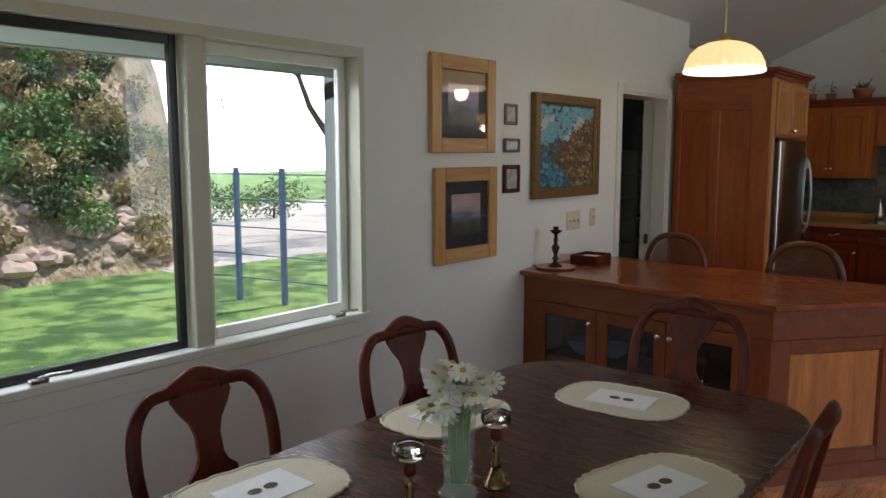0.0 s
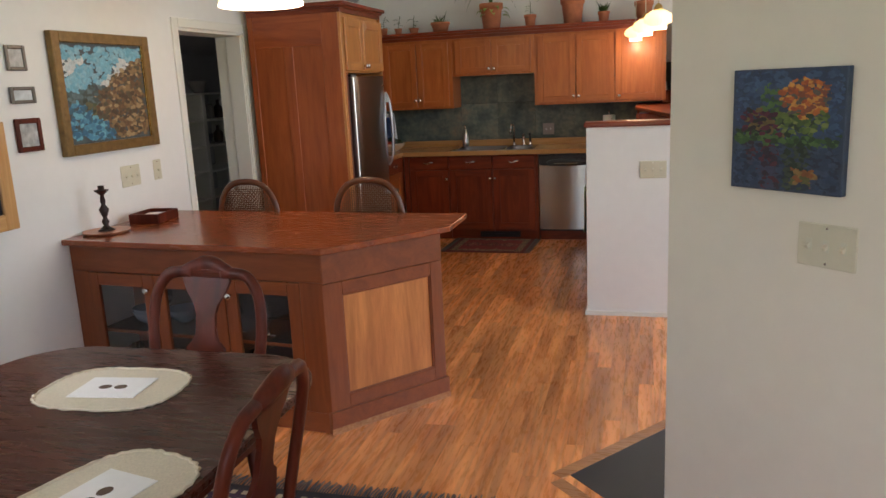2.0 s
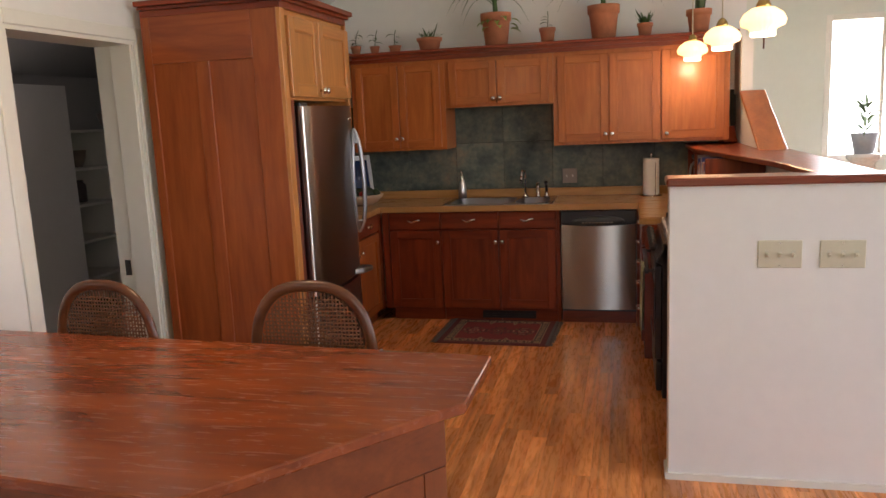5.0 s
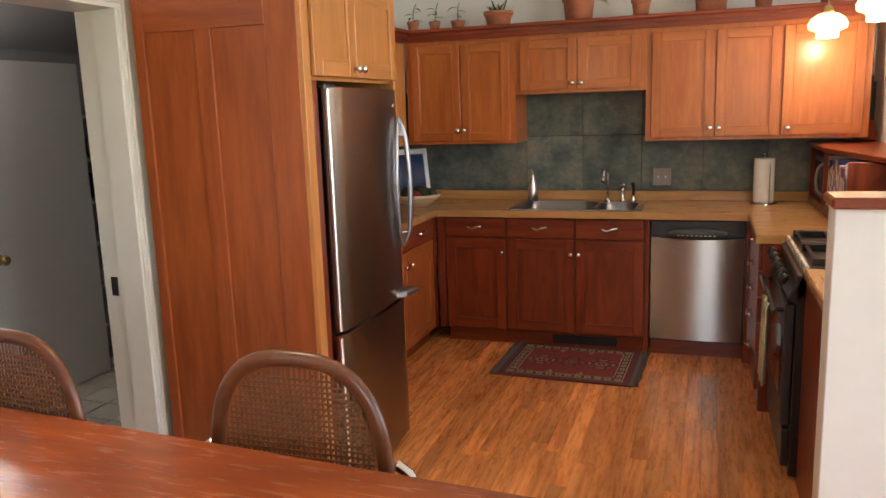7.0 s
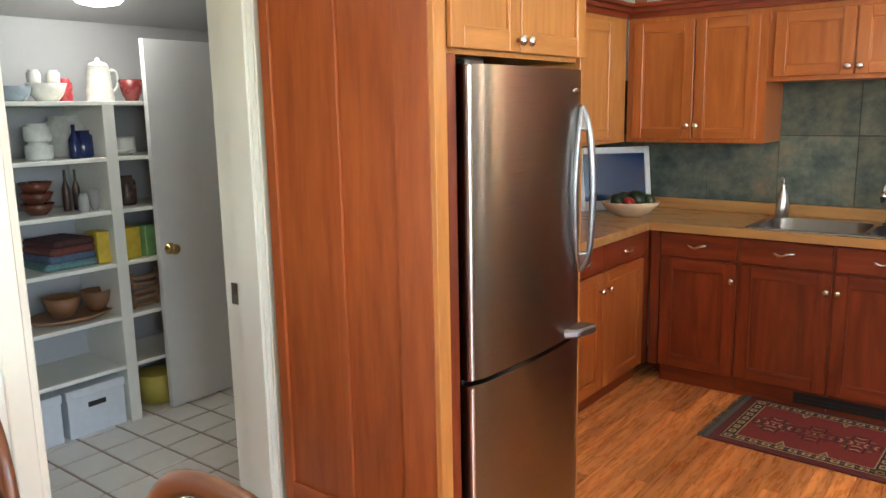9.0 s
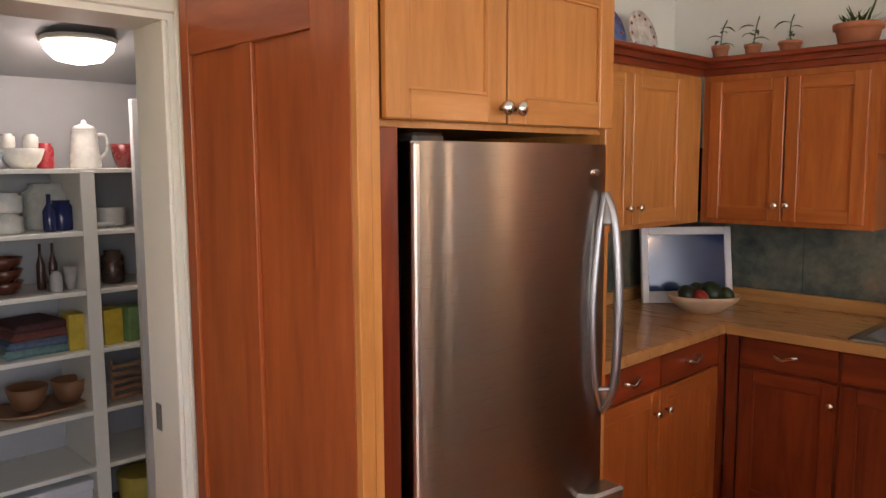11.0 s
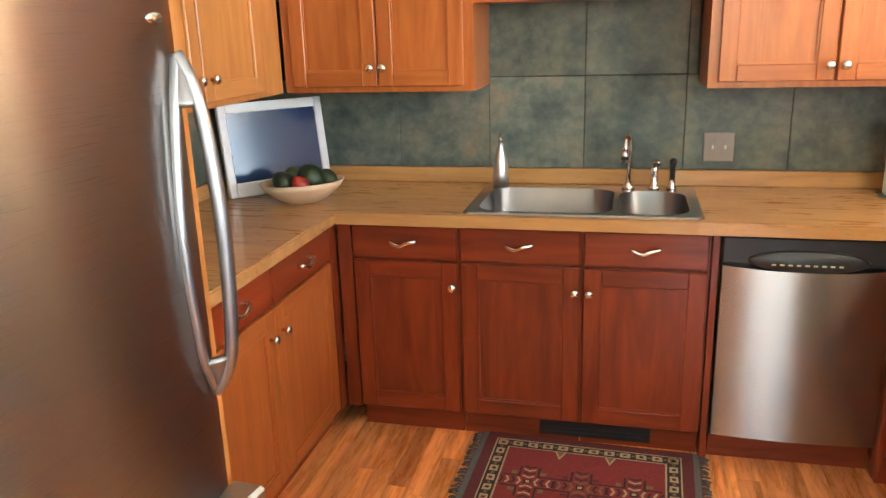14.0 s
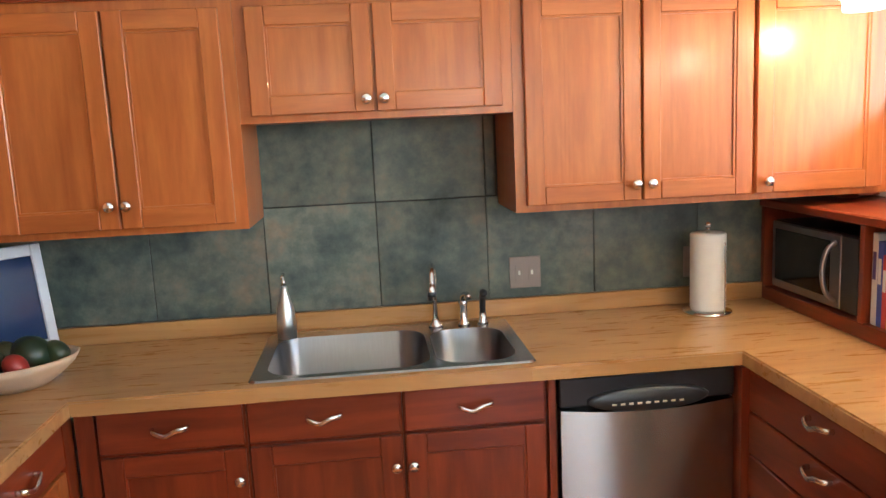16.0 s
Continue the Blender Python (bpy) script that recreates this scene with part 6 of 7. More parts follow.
switch_plate((XW, -4.385, 1.157), 90, 0.17, 0.12, 3, "ivory triple switch plate on the dining wall")
switch_plate((XW, -4.13, 1.163), 90, 0.075, 0.12, 1, "ivory single switch plate on the dining wall")
switch_plate((1.58, -3.08, 0.99), 0, 0.166, 0.112, 3, "ivory triple switch plate on the half wall")
switch_plate((1.81, -3.08, 0.99), 0, 0.166, 0.112, 3, "ivory triple switch plate on the half wall")
sw_stub = switch_plate((0, 0, 0), 0, 0.16, 0.113, 3, "ivory triple switch plate under the canvas")
sw_stub.matrix_world = STUB @ pose(0.525, 0, 1.15)

cv = thing("canvas_painting", (0, 0, 0), 0, "unframed canvas of autumn trees by a lake", "painting")
part("canvas", Build().box(-0.16, -0.022, -0.156, 0.16, 0, 0.156, 0.002), plain("canvas_ground", (0.03, 0.05, 0.09), 0.5, 0, 0.4, 14), cv)
brushwork(cv, 0.316, 0.308, -0.022, lake_region, 1300, 0.011, 52)
cv.matrix_world = STUB @ pose(0.405, 0, 1.436)

# ---- rugs ----


def rug_material(name, field, border, accent, nx, ny):
    """Woven rug: borders by distance from the edge, motifs by a small grid."""
    w = Mat(name, field, 0.95)
    tc = w.node("TexCoord").outputs["Generated"]
    sep = w.node("SeparateXYZ")
    w.link(tc, sep.inputs[0])

    def edge(sock, k):
        a = w.node("Math")
        a.operation = "SUBTRACT"
        a.inputs[1].default_value = 0.5
        w.link(sock, a.inputs[0])
        b_ = w.node("Math")
        b_.operation = "ABSOLUTE"
        w.link(a.outputs[0], b_.inputs[0])
        c_ = w.node("Math")
        c_.operation = "MULTIPLY_ADD"
        c_.inputs[1].default_value, c_.inputs[2].default_value = -k, 0.5 * k
        w.link(b_.outputs[0], c_.inputs[0])
        return c_.outputs[0]

    m = w.node("Math")
    m.operation = "MINIMUM"
    w.link(edge(sep.outputs["X"], nx), m.inputs[0])
    w.link(edge(sep.outputs["Y"], ny), m.inputs[1])
    sc = w.node("Mapping")
    sc.inputs["Scale"].default_value = (nx, ny, 1)
    w.link(tc, sc.inputs[0])
    vo = w.node("TexVoronoi", Scale=0.75, Randomness=0.1)
    vo.voronoi_dimensions = "2D"
    vo.distance = "MANHATTAN"
    w.link(sc.outputs[0], vo.inputs["Vector"])
    motif = w.ramp(vo.outputs["Distance"], [(0.0, border), (0.08, border), (0.12, (0.015, 0.012, 0.02)), (0.3, (0.015, 0.012, 0.02)), (0.33, border), (0.4, field), (0.8, accent)])
    vo2 = w.node("TexVoronoi", Scale=3.2, Randomness=0.0)
    vo2.voronoi_dimensions = "2D"
    vo2.distance = "CHEBYCHEV"
    w.link(sc.outputs[0], vo2.inputs["Vector"])
    bord = w.ramp(vo2.outputs["Distance"], [(0.0, (0.42, 0.34, 0.22)), (0.22, (0.42, 0.34, 0.22)), (0.28, (0.03, 0.02, 0.025)), (0.45, accent)])
    band = w.ramp(m.outputs[0], [(0.0, (0, 0, 0)), (0.78, (0, 0, 0)), (0.8, (1, 1, 1))])
    c = w.mix(bord, motif, band)
    dark_line = w.ramp(m.outputs[0], [(0.0, (1, 1, 1)), (0.22, (1, 1, 1)), (0.24, (0, 0, 0)), (0.74, (0, 0, 0)), (0.76, (0.8, 0.8, 0.8)), (0.84, (0, 0, 0))])
    c = w.mix(c, (0.025, 0.018, 0.02), dark_line)
    fine = w.noise(w.coords((1, 1, 1), True), 220, 3)
    w.color(w.gray(c, fine, 0.3))
    w.bump(fine, 0.8, 0.004)
    return w.mat


def rug(x0, y0, x1, y1, rot, mat, label, fringe_ends, fringe_col, fl=0.05):
    cx, cy = (x0 + x1) / 2, (y0 + y1) / 2
    t = thing("rug", (cx, cy, 0.001), rot, label, "rug")
    w, h_ = (x1 - x0) / 2, (y1 - y0) / 2
    part("woven_top", Build().box(-w, -h_, 0, w, h_, 0.009, 0.003), mat, t)
    random.seed(31)
    for axis, sgn in fringe_ends:
        b = Build()
        n_ = int(2 * (h_ if axis == "x" else w) / 0.012)
        for i in range(n_):
            q = -(h_ if axis == "x" else w) + 0.006 + i * 0.012 + random.uniform(-0.003, 0.003)
            e = (w if axis == "x" else h_) * sgn
            ln = fl * random.uniform(0.7, 1.1) * sgn
            j = random.uniform(-0.012, 0.012)
            p = [(e, q, 0.006), (e + ln * 0.5, q + j * 0.4, 0.008), (e + ln, q + j, 0.003)]
            b.tube([(a_, c_, z_) if axis == "x" else (c_, a_, z_) for a_, c_, z_ in p], 0.0035, 4)
        part("fringe", b, fringe_col, t, "thin wool fringe")
    return t


FRINGE = plain("grey_fringe", (0.11, 0.10, 0.095), 0.95)
WOOL = [plain("wool", c, 0.95, 0, 0.3, 150, 0.6) for c in ((0.105, 0.02, 0.026), (0.40, 0.32, 0.20), (0.028, 0.02, 0.024), (0.20, 0.026, 0.03), (0.10, 0.11, 0.115), (0.16, 0.13, 0.06))]
krug = rug(-0.355, -1.215, 0.47, -0.57, -2, WOOL[0], "small dark red rug with cream rosette border before the sink", (("x", -1), ("x", 1)), FRINGE, 0.03)
kp = Build()
random.seed(61)


def knot(x, y, w, h_, m, lift=0.0):
    j = random.uniform(-0.0015, 0.0015)
    kp.put([(x - w + j, y - h_, 0.0094 + lift), (x + w + j, y - h_ - j, 0.0094 + lift), (x + w - j, y + h_, 0.0094 + lift), (x - w, y + h_ + j, 0.0094 + lift)], [[0, 1, 2, 3]], m)


RW, RH = 0.4125, 0.3225
for sx in (-1, 1):
    knot(sx * (RW - 0.014), 0, 0.011, RH - 0.004, 4)
knot(0, 0, RW - 0.065, RH - 0.045, 1)
knot(0, 0, RW - 0.071, RH - 0.051, 2, 0.0003)
knot(0, 0, RW - 0.118, RH - 0.098, 1, 0.0006)
knot(0, 0, RW - 0.124, RH - 0.104, 3, 0.0009)
for row, half_len in (("x", RW - 0.095), ("y", RH - 0.075)):
    n_ = int(2 * half_len / 0.056)
    for k in range(n_ + 1):
        q = -half_len + 2 * half_len * k / n_
        for sgn in (-1, 1):
            cx, cy = (q, sgn * (RH - 0.0745)) if row == "x" else (sgn * (RW - 0.0945), q)
            knot(cx, cy, 0.019 if row == "x" else 0.015, 0.015 if row == "x" else 0.019, 1, 0.0012)
            knot(cx, cy, 0.007, 0.007, 2 if k % 2 else 0, 0.0015)
            if k < n_:
                ox = half_len / n_
                knot(cx + (ox if row == "x" else 0), cy + (0 if row == "x" else ox), 0.006, 0.006, 5, 0.0012)
for cx, col in ((-0.185, 1), (0.0, 5), (0.185, 1)):
    for arm in range(4):
        kp.at = pose(cx, 0, 0, 0, 0, 90 * arm)
        for k in range(1, 5):
            r = 0.021 * k
            for sgn in (-1, 1):
                kp.put([(r, 0, 0.0108), (r + 0.009, 0, 0.0108), (r + 0.019, sgn * 0.022, 0.0108), (r + 0.010, sgn * 0.022, 0.0108)], [[0, 1, 2, 3] if sgn > 0 else [3, 2, 1, 0]], col if k % 2 else 2)
                if k > 1:
                    knot(r, sgn * 0.034, 0.011, 0.004, 2, 0.0012)
        knot(0.05, 0.055, 0.012, 0.009, 5 if col == 1 else 0, 0.0012)
        kp.at = Matrix()
    knot(cx, 0, 0.014, 0.014, 2, 0.0015)
    knot(cx, 0, 0.007, 0.007, 1, 0.0018)
for cx in (-0.092, 0.092):
    for sgn in (-1, 1):
        for r, m_, z_ in ((0.03, 1, 0.0105), (0.02, 5, 0.0108)):
            kp.put([(cx - r * 0.7, sgn * (RH - 0.106), z_), (cx + r * 0.7, sgn * (RH - 0.106), z_), (cx, sgn * (RH - 0.106 - r * 1.7), z_)], [[0, 1, 2] if sgn < 0 else [2, 1, 0]], m_)
tagged(part("woven_pattern", kp, WOOL, krug, "cream and black rosettes and branching medallions"), "cream and black rosettes and branching medallions", "", "", "stuff")
rug(-1.05, -9.3, 1.25, -5.62, 0, rug_material("dining_rug", (0.09, 0.015, 0.022), (0.10, 0.06, 0.07), (0.05, 0.02, 0.05), 14, 20), "large dark red patterned rug under the table", (("y", 1),), FRINGE, 0.09)
solo("floor_vent", Build().box(-0.12, FRONT + 0.046, 0.02, 0.3, FRONT + 0.05, 0.08).box(-0.1, FRONT + 0.044, 0.03, 0.28, FRONT + 0.046, 0.038).box(-0.1, FRONT + 0.044, 0.048, 0.28, FRONT + 0.046, 0.056), BLACK, "dark heating grille in the toe board", "vent")

# oven towel
tw = Build()
v, f = [], []
for i in range(9):
    for j in range(13):
        s = j / 12
        v.append((0.10 + 0.2 * i / 8, -0.082 - 0.008 * math.sin(i * 1.9) - 0.006 * s, 0.735 - 0.36 * s + 0.004 * math.sin(i)))
for i in range(8):
    for j in range(12):
        a = i * 13 + j
        f.append([a, a + 1, a + 14, a + 13])
TOWEL = Mat("striped_towel", (0.6, 0.6, 0.5), 0.95)
_tc = TOWEL.node("TexCoord").outputs["Generated"]
_sp = TOWEL.node("SeparateXYZ")
TOWEL.link(_tc, _sp.inputs[0])
_m = TOWEL.noise(_tc, 6, 3)
TOWEL.color(TOWEL.ramp(_m, [(0.35, (0.20, 0.10, 0.22)), (0.45, (0.60, 0.58, 0.40)), (0.55, (0.36, 0.42, 0.16)), (0.68, (0.70, 0.67, 0.58))]))
towel = solo("towel", tw.put(v, f, 0, True), TOWEL.mat, "patterned kitchen towel hanging on the oven handle", "towel", "", "", pose(1.15, -1.8, 0, 0, 0, -90))
sol = towel.modifiers.new("thickness", "SOLIDIFY")
sol.thickness = 0.006

# ---- pantry contents ----
su = thing("pantry_shelf", (-3.16, 0, 0), 0, "white painted pantry shelf full of crockery", "shelf")
SH = (0.30, 0.555, 0.825, 1.088, 1.345, 1.612)
for y in (-4.05, -3.35, -2.65, -1.95, -1.2, -0.45, 0.24):
    part("upright", Build().box(0.0, y - 0.03, 0, 0.38, y + 0.03, 1.60, 0.002), TRIM, su)
for z in SH:
    part("shelf_board", Build().box(0.0, -4.08, z - 0.02, 0.375, 0.27, z, 0.002), TRIM, su)
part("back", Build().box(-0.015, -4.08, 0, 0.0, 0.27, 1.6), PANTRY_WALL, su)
sd = thing("pantry_door", (-2.782, -2.46, 0.012), 0, "plain white door standing open against the shelves", "door")
part("slab", Build().box(0, 0, 0, 0.035, 0.76, 1.9, 0.002), painted("door_white", (0.74, 0.75, 0.75), 0.4, 0.03), sd)
kb2 = Build()
kb2.at = pose(0.035, 0.055, 0.85, 0, 90)
part("doorknob", kb2.lathe([(0.03, 0), (0.03, 0.005), (0.012, 0.012), (0.012, 0.03), (0.026, 0.042), (0.028, 0.055), (0.018, 0.066)], n=20), BRASS, sd, "polished brass knob")
random.seed(17)


def jar(y, z, r, hgt, color, name, label, x=-2.95, rough=0.25, kind="jar"):
    prof = {"jar": [(r * 0.9, 0), (r, 0.01), (r, hgt * 0.8), (r * 0.7, hgt * 0.9), (r * 0.75, hgt)],
            "bottle": [(r * 0.9, 0), (r, 0.01), (r, hgt * 0.55), (r * 0.35, hgt * 0.75), (r * 0.35, hgt)],
            "bowl": [(r * 0.5, 0), (r * 0.8, hgt * 0.4), (r, hgt), (r * 0.93, hgt), (r * 0.6, hgt * 0.35)],
            "stack": [(r * 0.7, 0)] + [(r * (1 if q % 2 else 0.9), hgt * (q + 1) / 10) for q in range(10)]}[kind]
    return solo(name, Build().lathe(prof, n=22), plain(name + "_glaze", color, rough, 0, 0.08, 20), label, name.replace("_", " "), "", "pantry crockery", pose(x, y, z))


jug = thing("enamel_jug", (-2.93, -2.60, SH[5]), 0, "cream enamel coffee pot with lid", "jug")
part("body", Build().lathe([(0.062, 0), (0.066, 0.01), (0.055, 0.12), (0.05, 0.16), (0.053, 0.165)], n=24), WHITE, jug)
part("lid", Build().lathe([(0.053, 0.165), (0.04, 0.185), (0.012, 0.195), (0.012, 0.205), (0.005, 0.212)], n=20), WHITE, jug)
part("handle", Build().tube(smooth_path([(0, 0.05, 0.15), (0, 0.09, 0.145), (0, 0.095, 0.08), (0, 0.06, 0.04)], 5), 0.007, 8), WHITE, jug)
jar(-2.85, SH[5], 0.09, 0.085, (0.74, 0.72, 0.65), "white_dish", "white oval serving dish on the top shelf", kind="bowl")
for dy in (-0.09, 0.06):
    jar(-2.85 + dy * 0.6, SH[5] + 0.086, 0.03, 0.06, (0.74, 0.72, 0.66), "mug", "white mug stacked on the dish", kind="jar")
jar(-2.75, SH[5], 0.035, 0.11, (0.42, 0.04, 0.05), "red_canister", "red canister on the top shelf", -2.98)
jar(-2.42, SH[5], 0.06, 0.11, (0.22, 0.03, 0.03), "red_bowl", "dark red bowl on the top shelf", kind="bowl")
jar(-3.0, SH[5], 0.08, 0.07, (0.3, 0.36, 0.4), "grey_bowl", "grey-blue bowl on the top shelf", kind="bowl")
for dz in (0, 0.085):
    jar(-2.93, SH[4] + dz, 0.06, 0.083, (0.68, 0.68, 0.63), "white_tin", "white tin with a blue motif", -2.92)
jar(-2.78, SH[4], 0.026, 0.16, (0.02, 0.03, 0.10), "blue_bottle", "dark blue glass bottle", -2.88, 0.1, "bottle")
jar(-2.715, SH[4], 0.05, 0.13, (0.02, 0.03, 0.11), "blue_jar", "cobalt blue jar on a white plate", -2.93, 0.1)
jar(-2.73, SH[4], 0.1, 0.2, (0.55, 0.54, 0.5), "stock_pot", "pale stock pot at the back of the shelf", -3.06)
jar(-2.5, SH[4], 0.07, 0.09, (0.72, 0.70, 0.65), "plate_stack", "stack of white plates", kind="stack")
jar(-2.55, SH[4], 0.1, 0.03, (0.7, 0.69, 0.65), "platter", "white platter under the plates", -2.95, kind="bowl")
for i in range(3):
    jar(-2.95, SH[3] + 0.05 * i, 0.075, 0.055, (0.12, 0.035, 0.02), "brown_bowl", "brown stacked pottery bowl", kind="bowl")
for dy in (0.0, 0.05):
    jar(-2.80 + dy, SH[3], 0.018, 0.2, (0.06, 0.025, 0.015), "pepper_mill", "tall dark wooden pepper mill", -2.97, 0.3, "bottle")
jar(-2.775, SH[3], 0.025, 0.09, (0.45, 0.44, 0.42), "steel_cup", "small brushed steel cup", -2.86, 0.15)
jar(-2.71, SH[3], 0.03, 0.1, (0.40, 0.38, 0.36), "steel_cup", "small brushed steel cup", -2.88, 0.15, "bowl")
jar(-2.5, SH[3], 0.05, 0.15, (0.08, 0.05, 0.04), "dark_jar", "dark jar in the shadow", -2.95)
for i, c_ in enumerate(((0.14, 0.25, 0.24), (0.10, 0.14, 0.22), (0.16, 0.05, 0.04), (0.08, 0.03, 0.03))):
    solo("folded_cloth", Build().box(-0.14, -0.15 + 0.01 * i, 0, 0.12, 0.14 - 0.012 * i, 0.034, 0.012), plain("cloth_fold", c_, 0.95, 0, 0.25, 60, 0.4), "folded tablecloth on the shelf", "tablecloth", "", "folded cloths in the pantry", pose(-2.96, -2.85, SH[2] + 0.035 * i, 0, 0, 3 * i))
for i, (y_, c_) in enumerate(((-2.70, (0.55, 0.40, 0.04)), (-2.56, (0.55, 0.40, 0.04)), (-2.46, (0.2, 0.36, 0.14)))):
    solo("food_box", Build().box(-0.05, -0.045, 0, 0.05, 0.045, 0.16, 0.003), plain("printed_card", c_, 0.5, 0, 0.2, 20), "bright printed food box on the shelf", "box", "", "boxes in the pantry", pose(-2.88, y_, SH[2], 0, 0, 8 * i))
for i, (yy, lv, rr, hh, cc, kd) in enumerate(((-1.75, 4, 0.06, 0.17, (0.10, 0.06, 0.05), "jar"), (-1.6, 4, 0.05, 0.2, (0.05, 0.05, 0.06), "bottle"), (-1.42, 4, 0.07, 0.12, (0.25, 0.2, 0.15), "bowl"), (-1.05, 4, 0.06, 0.18, (0.08, 0.1, 0.12), "jar"), (-0.85, 4, 0.06, 0.15, (0.3, 0.28, 0.25), "jar"), (-0.65, 4, 0.05, 0.19, (0.07, 0.04, 0.03), "bottle"), (-0.25, 4, 0.08, 0.1, (0.3, 0.1, 0.06), "bowl"), (-1.7, 3, 0.07, 0.14, (0.2, 0.12, 0.06), "jar"), (-1.45, 3, 0.06, 0.16, (0.06, 0.05, 0.05), "jar"), (-0.95, 3, 0.08, 0.1, (0.12, 0.12, 0.14), "bowl"), (-0.7, 3, 0.05, 0.18, (0.08, 0.05, 0.03), "bottle"), (-1.6, 5, 0.08, 0.16, (0.10, 0.08, 0.07), "jar"), (-1.0, 5, 0.09, 0.12, (0.22, 0.2, 0.18), "bowl"))):
    jar(yy, SH[lv], rr, hh, cc, "storage_" + kd, "dark storage %s in the shadow of the pantry" % kd, -2.95, 0.35, kd)
BOARD = plain("wooden_platter", (0.28, 0.15, 0.07), 0.5, 0, 0.25, 18)
solo("serving_platter", Build().lathe([(0.12, 0), (0.2, 0.02), (0.22, 0.035), (0.2, 0.03), (0.05, 0.012)], n=28, sx=0.6), BOARD, "long wooden serving platter", "platter", "", "", pose(-2.93, -2.86, SH[1]))
for y_, r in ((-2.9, 0.085), (-2.73, 0.075)):
    jar(y_, SH[1] + 0.03, r, 0.1, (0.22, 0.10, 0.045), "wooden_bowl", "turned wooden bowl on its platter", -2.92, 0.5, "bowl")
rack = thing("wooden_rack", (-2.93, -2.5, SH[1]), 10, "small slatted wooden rack", "rack")
for i in range(5):
    part("slat", Build().box(0.06, -0.08, 0.01 + 0.035 * i, 0.072, 0.08, 0.028 + 0.035 * i, 0.002), BOARD, rack)
for y_ in (-0.08, 0.07):
    part("post", Build().box(0.05, y_, 0, 0.06, y_ + 0.012, 0.19, 0.002), BOARD, rack)
BOXW = plain("white_storage_box", (0.66, 0.68, 0.72), 0.5, 0, 0.04)
for y_ in (-3.16, -2.84):
    bx = thing("storage_box", (-2.96, y_, 0.0005), 0, "white cardboard storage box on the pantry floor", "box", "storage boxes in the pantry")
    part("carton", Build().box(-0.17, -0.145, 0, 0.16, 0.145, 0.2, 0.003), BOXW, bx)
    part("lid", Build().box(-0.175, -0.15, 0.2, 0.165, 0.15, 0.245, 0.003), BOXW, bx)
    part("handle_slot", Build().box(0.16, -0.045, 0.14, 0.1625, 0.045, 0.165), BLACK, bx, "black label holder")
solo("yellow_basket", Build().lathe([(0.09, 0), (0.11, 0.16), (0.1, 0.16)], n=16), plain("yellow_plastic", (0.5, 0.42, 0.08), 0.5), "yellow basket on the pantry floor", "basket", "", "", pose(-2.95, -2.42, 0.0005))
dm = thing("ceiling_light", (-2.74, -2.67, 2.13), 0, "round frosted pantry ceiling light", "ceiling light")
part("dome", Build().lathe([(0.02, -0.09), (0.09, -0.075), (0.13, -0.035), (0.14, 0.0)], n=30), glow("frosted_dome", (1.0, 0.95, 0.85), 3.8), dm)
part("rim", Build().lathe([(0.145, -0.004), (0.15, 0.0), (0.15, 0.012), (0.14, 0.02)], n=30), TRIM, dm)

# ---- room beyond the bar ----
fp = thing("far_picture", (2.22, 2.6, 2.48), 0, "green landscape in a dark frame on the far wall", "picture")
for x0, x1, a, c in ((-0.18, -0.14, -0.33, 0.33), (0.14, 0.18, -0.33, 0.33), (-0.14, 0.14, -0.33, -0.29), (-0.14, 0.14, 0.29, 0.33)):
    part("frame_bar", Build().box(x0, -0.03, a, x1, -0.001, c, 0.003), MAHOG, fp)
part("artwork", Build().box(-0.14, -0.015, -0.29, 0.14, -0.002, 0.29), picture_land("green_meadow_art", (0.40, 0.45, 0.50), (0.10, 0.16, 0.10), (0.05, 0.10, 0.05), (0.12, 0.42, 0.06), 4), fp)
ped = thing("plant_stand", (3.3, 2.2, 0), 0, "white pedestal with a potted plant by the window", "plant stand")
part("column", Build().lathe([(0.16, 0), (0.16, 0.05), (0.11, 0.1), (0.11, 0.95), (0.16, 1.0), (0.16, 1.04)], n=24), WHITE, ped)
part("pot", Build().lathe([(0.09, 1.04), (0.13, 1.25), (0.12, 1.25)], n=20), plain("grey_pot", (0.35, 0.38, 0.42), 0.4), ped)
b = Build()
random.seed(5)
for i in range(60):
    a = random.uniform(0, 6.28)
    blade(b, (0.03 * math.cos(a), 0.03 * math.sin(a), 1.24 + random.uniform(0, 0.3)), (math.cos(a), math.sin(a)), random.uniform(0.1, 0.2), 0.02, 0.6, random.uniform(0.4, 1.3))
part("leaves", b, LEAF, ped)
w2 = thing("window_2", (3.55, 2.6, 1.7), 0, "bright white-framed window of the far room", "window", "", "structure")
for x0, x1, a, c in ((-0.55, -0.49, -0.75, 0.75), (0.49, 0.55, -0.75, 0.75), (-0.49, 0.49, -0.75, -0.69), (-0.49, 0.49, 0.69, 0.75), (-0.02, 0.02, -0.69, 0.69)):
    part("window_frame", Build().box(x0, -0.01, a, x1, 0.06, c, 0.003), TRIM, w2)
GLOW_SKY = glow("bright_sky_backdrop", (0.92, 0.96, 1.0), 3.0)
solo("backdrop", Build().box(1.9, 3.6, -1, 6.5, 3.65, 5), GLOW_SKY, "bright overexposed daylight outside", "backdrop", "structure")

# ---- garden outside the dining window ----
eave = Build().box(-2.75, -12, 2.42, TW, -3, 2.47).box(-2.78, -12, 2.10, -2.74, -3, 2.47).box(-2.79, -12, 2.09, -2.78, -3, 2.2)
solo("eave", eave, painted("eave_paint", (0.30, 0.33, 0.29), 0.6), "grey-green eave and gutter over the window", "eave", "structure")


def bank_edge(y):
    return -10.15 + 0.25 * noise.noise(Vector((y * 0.7, 3, 1)))


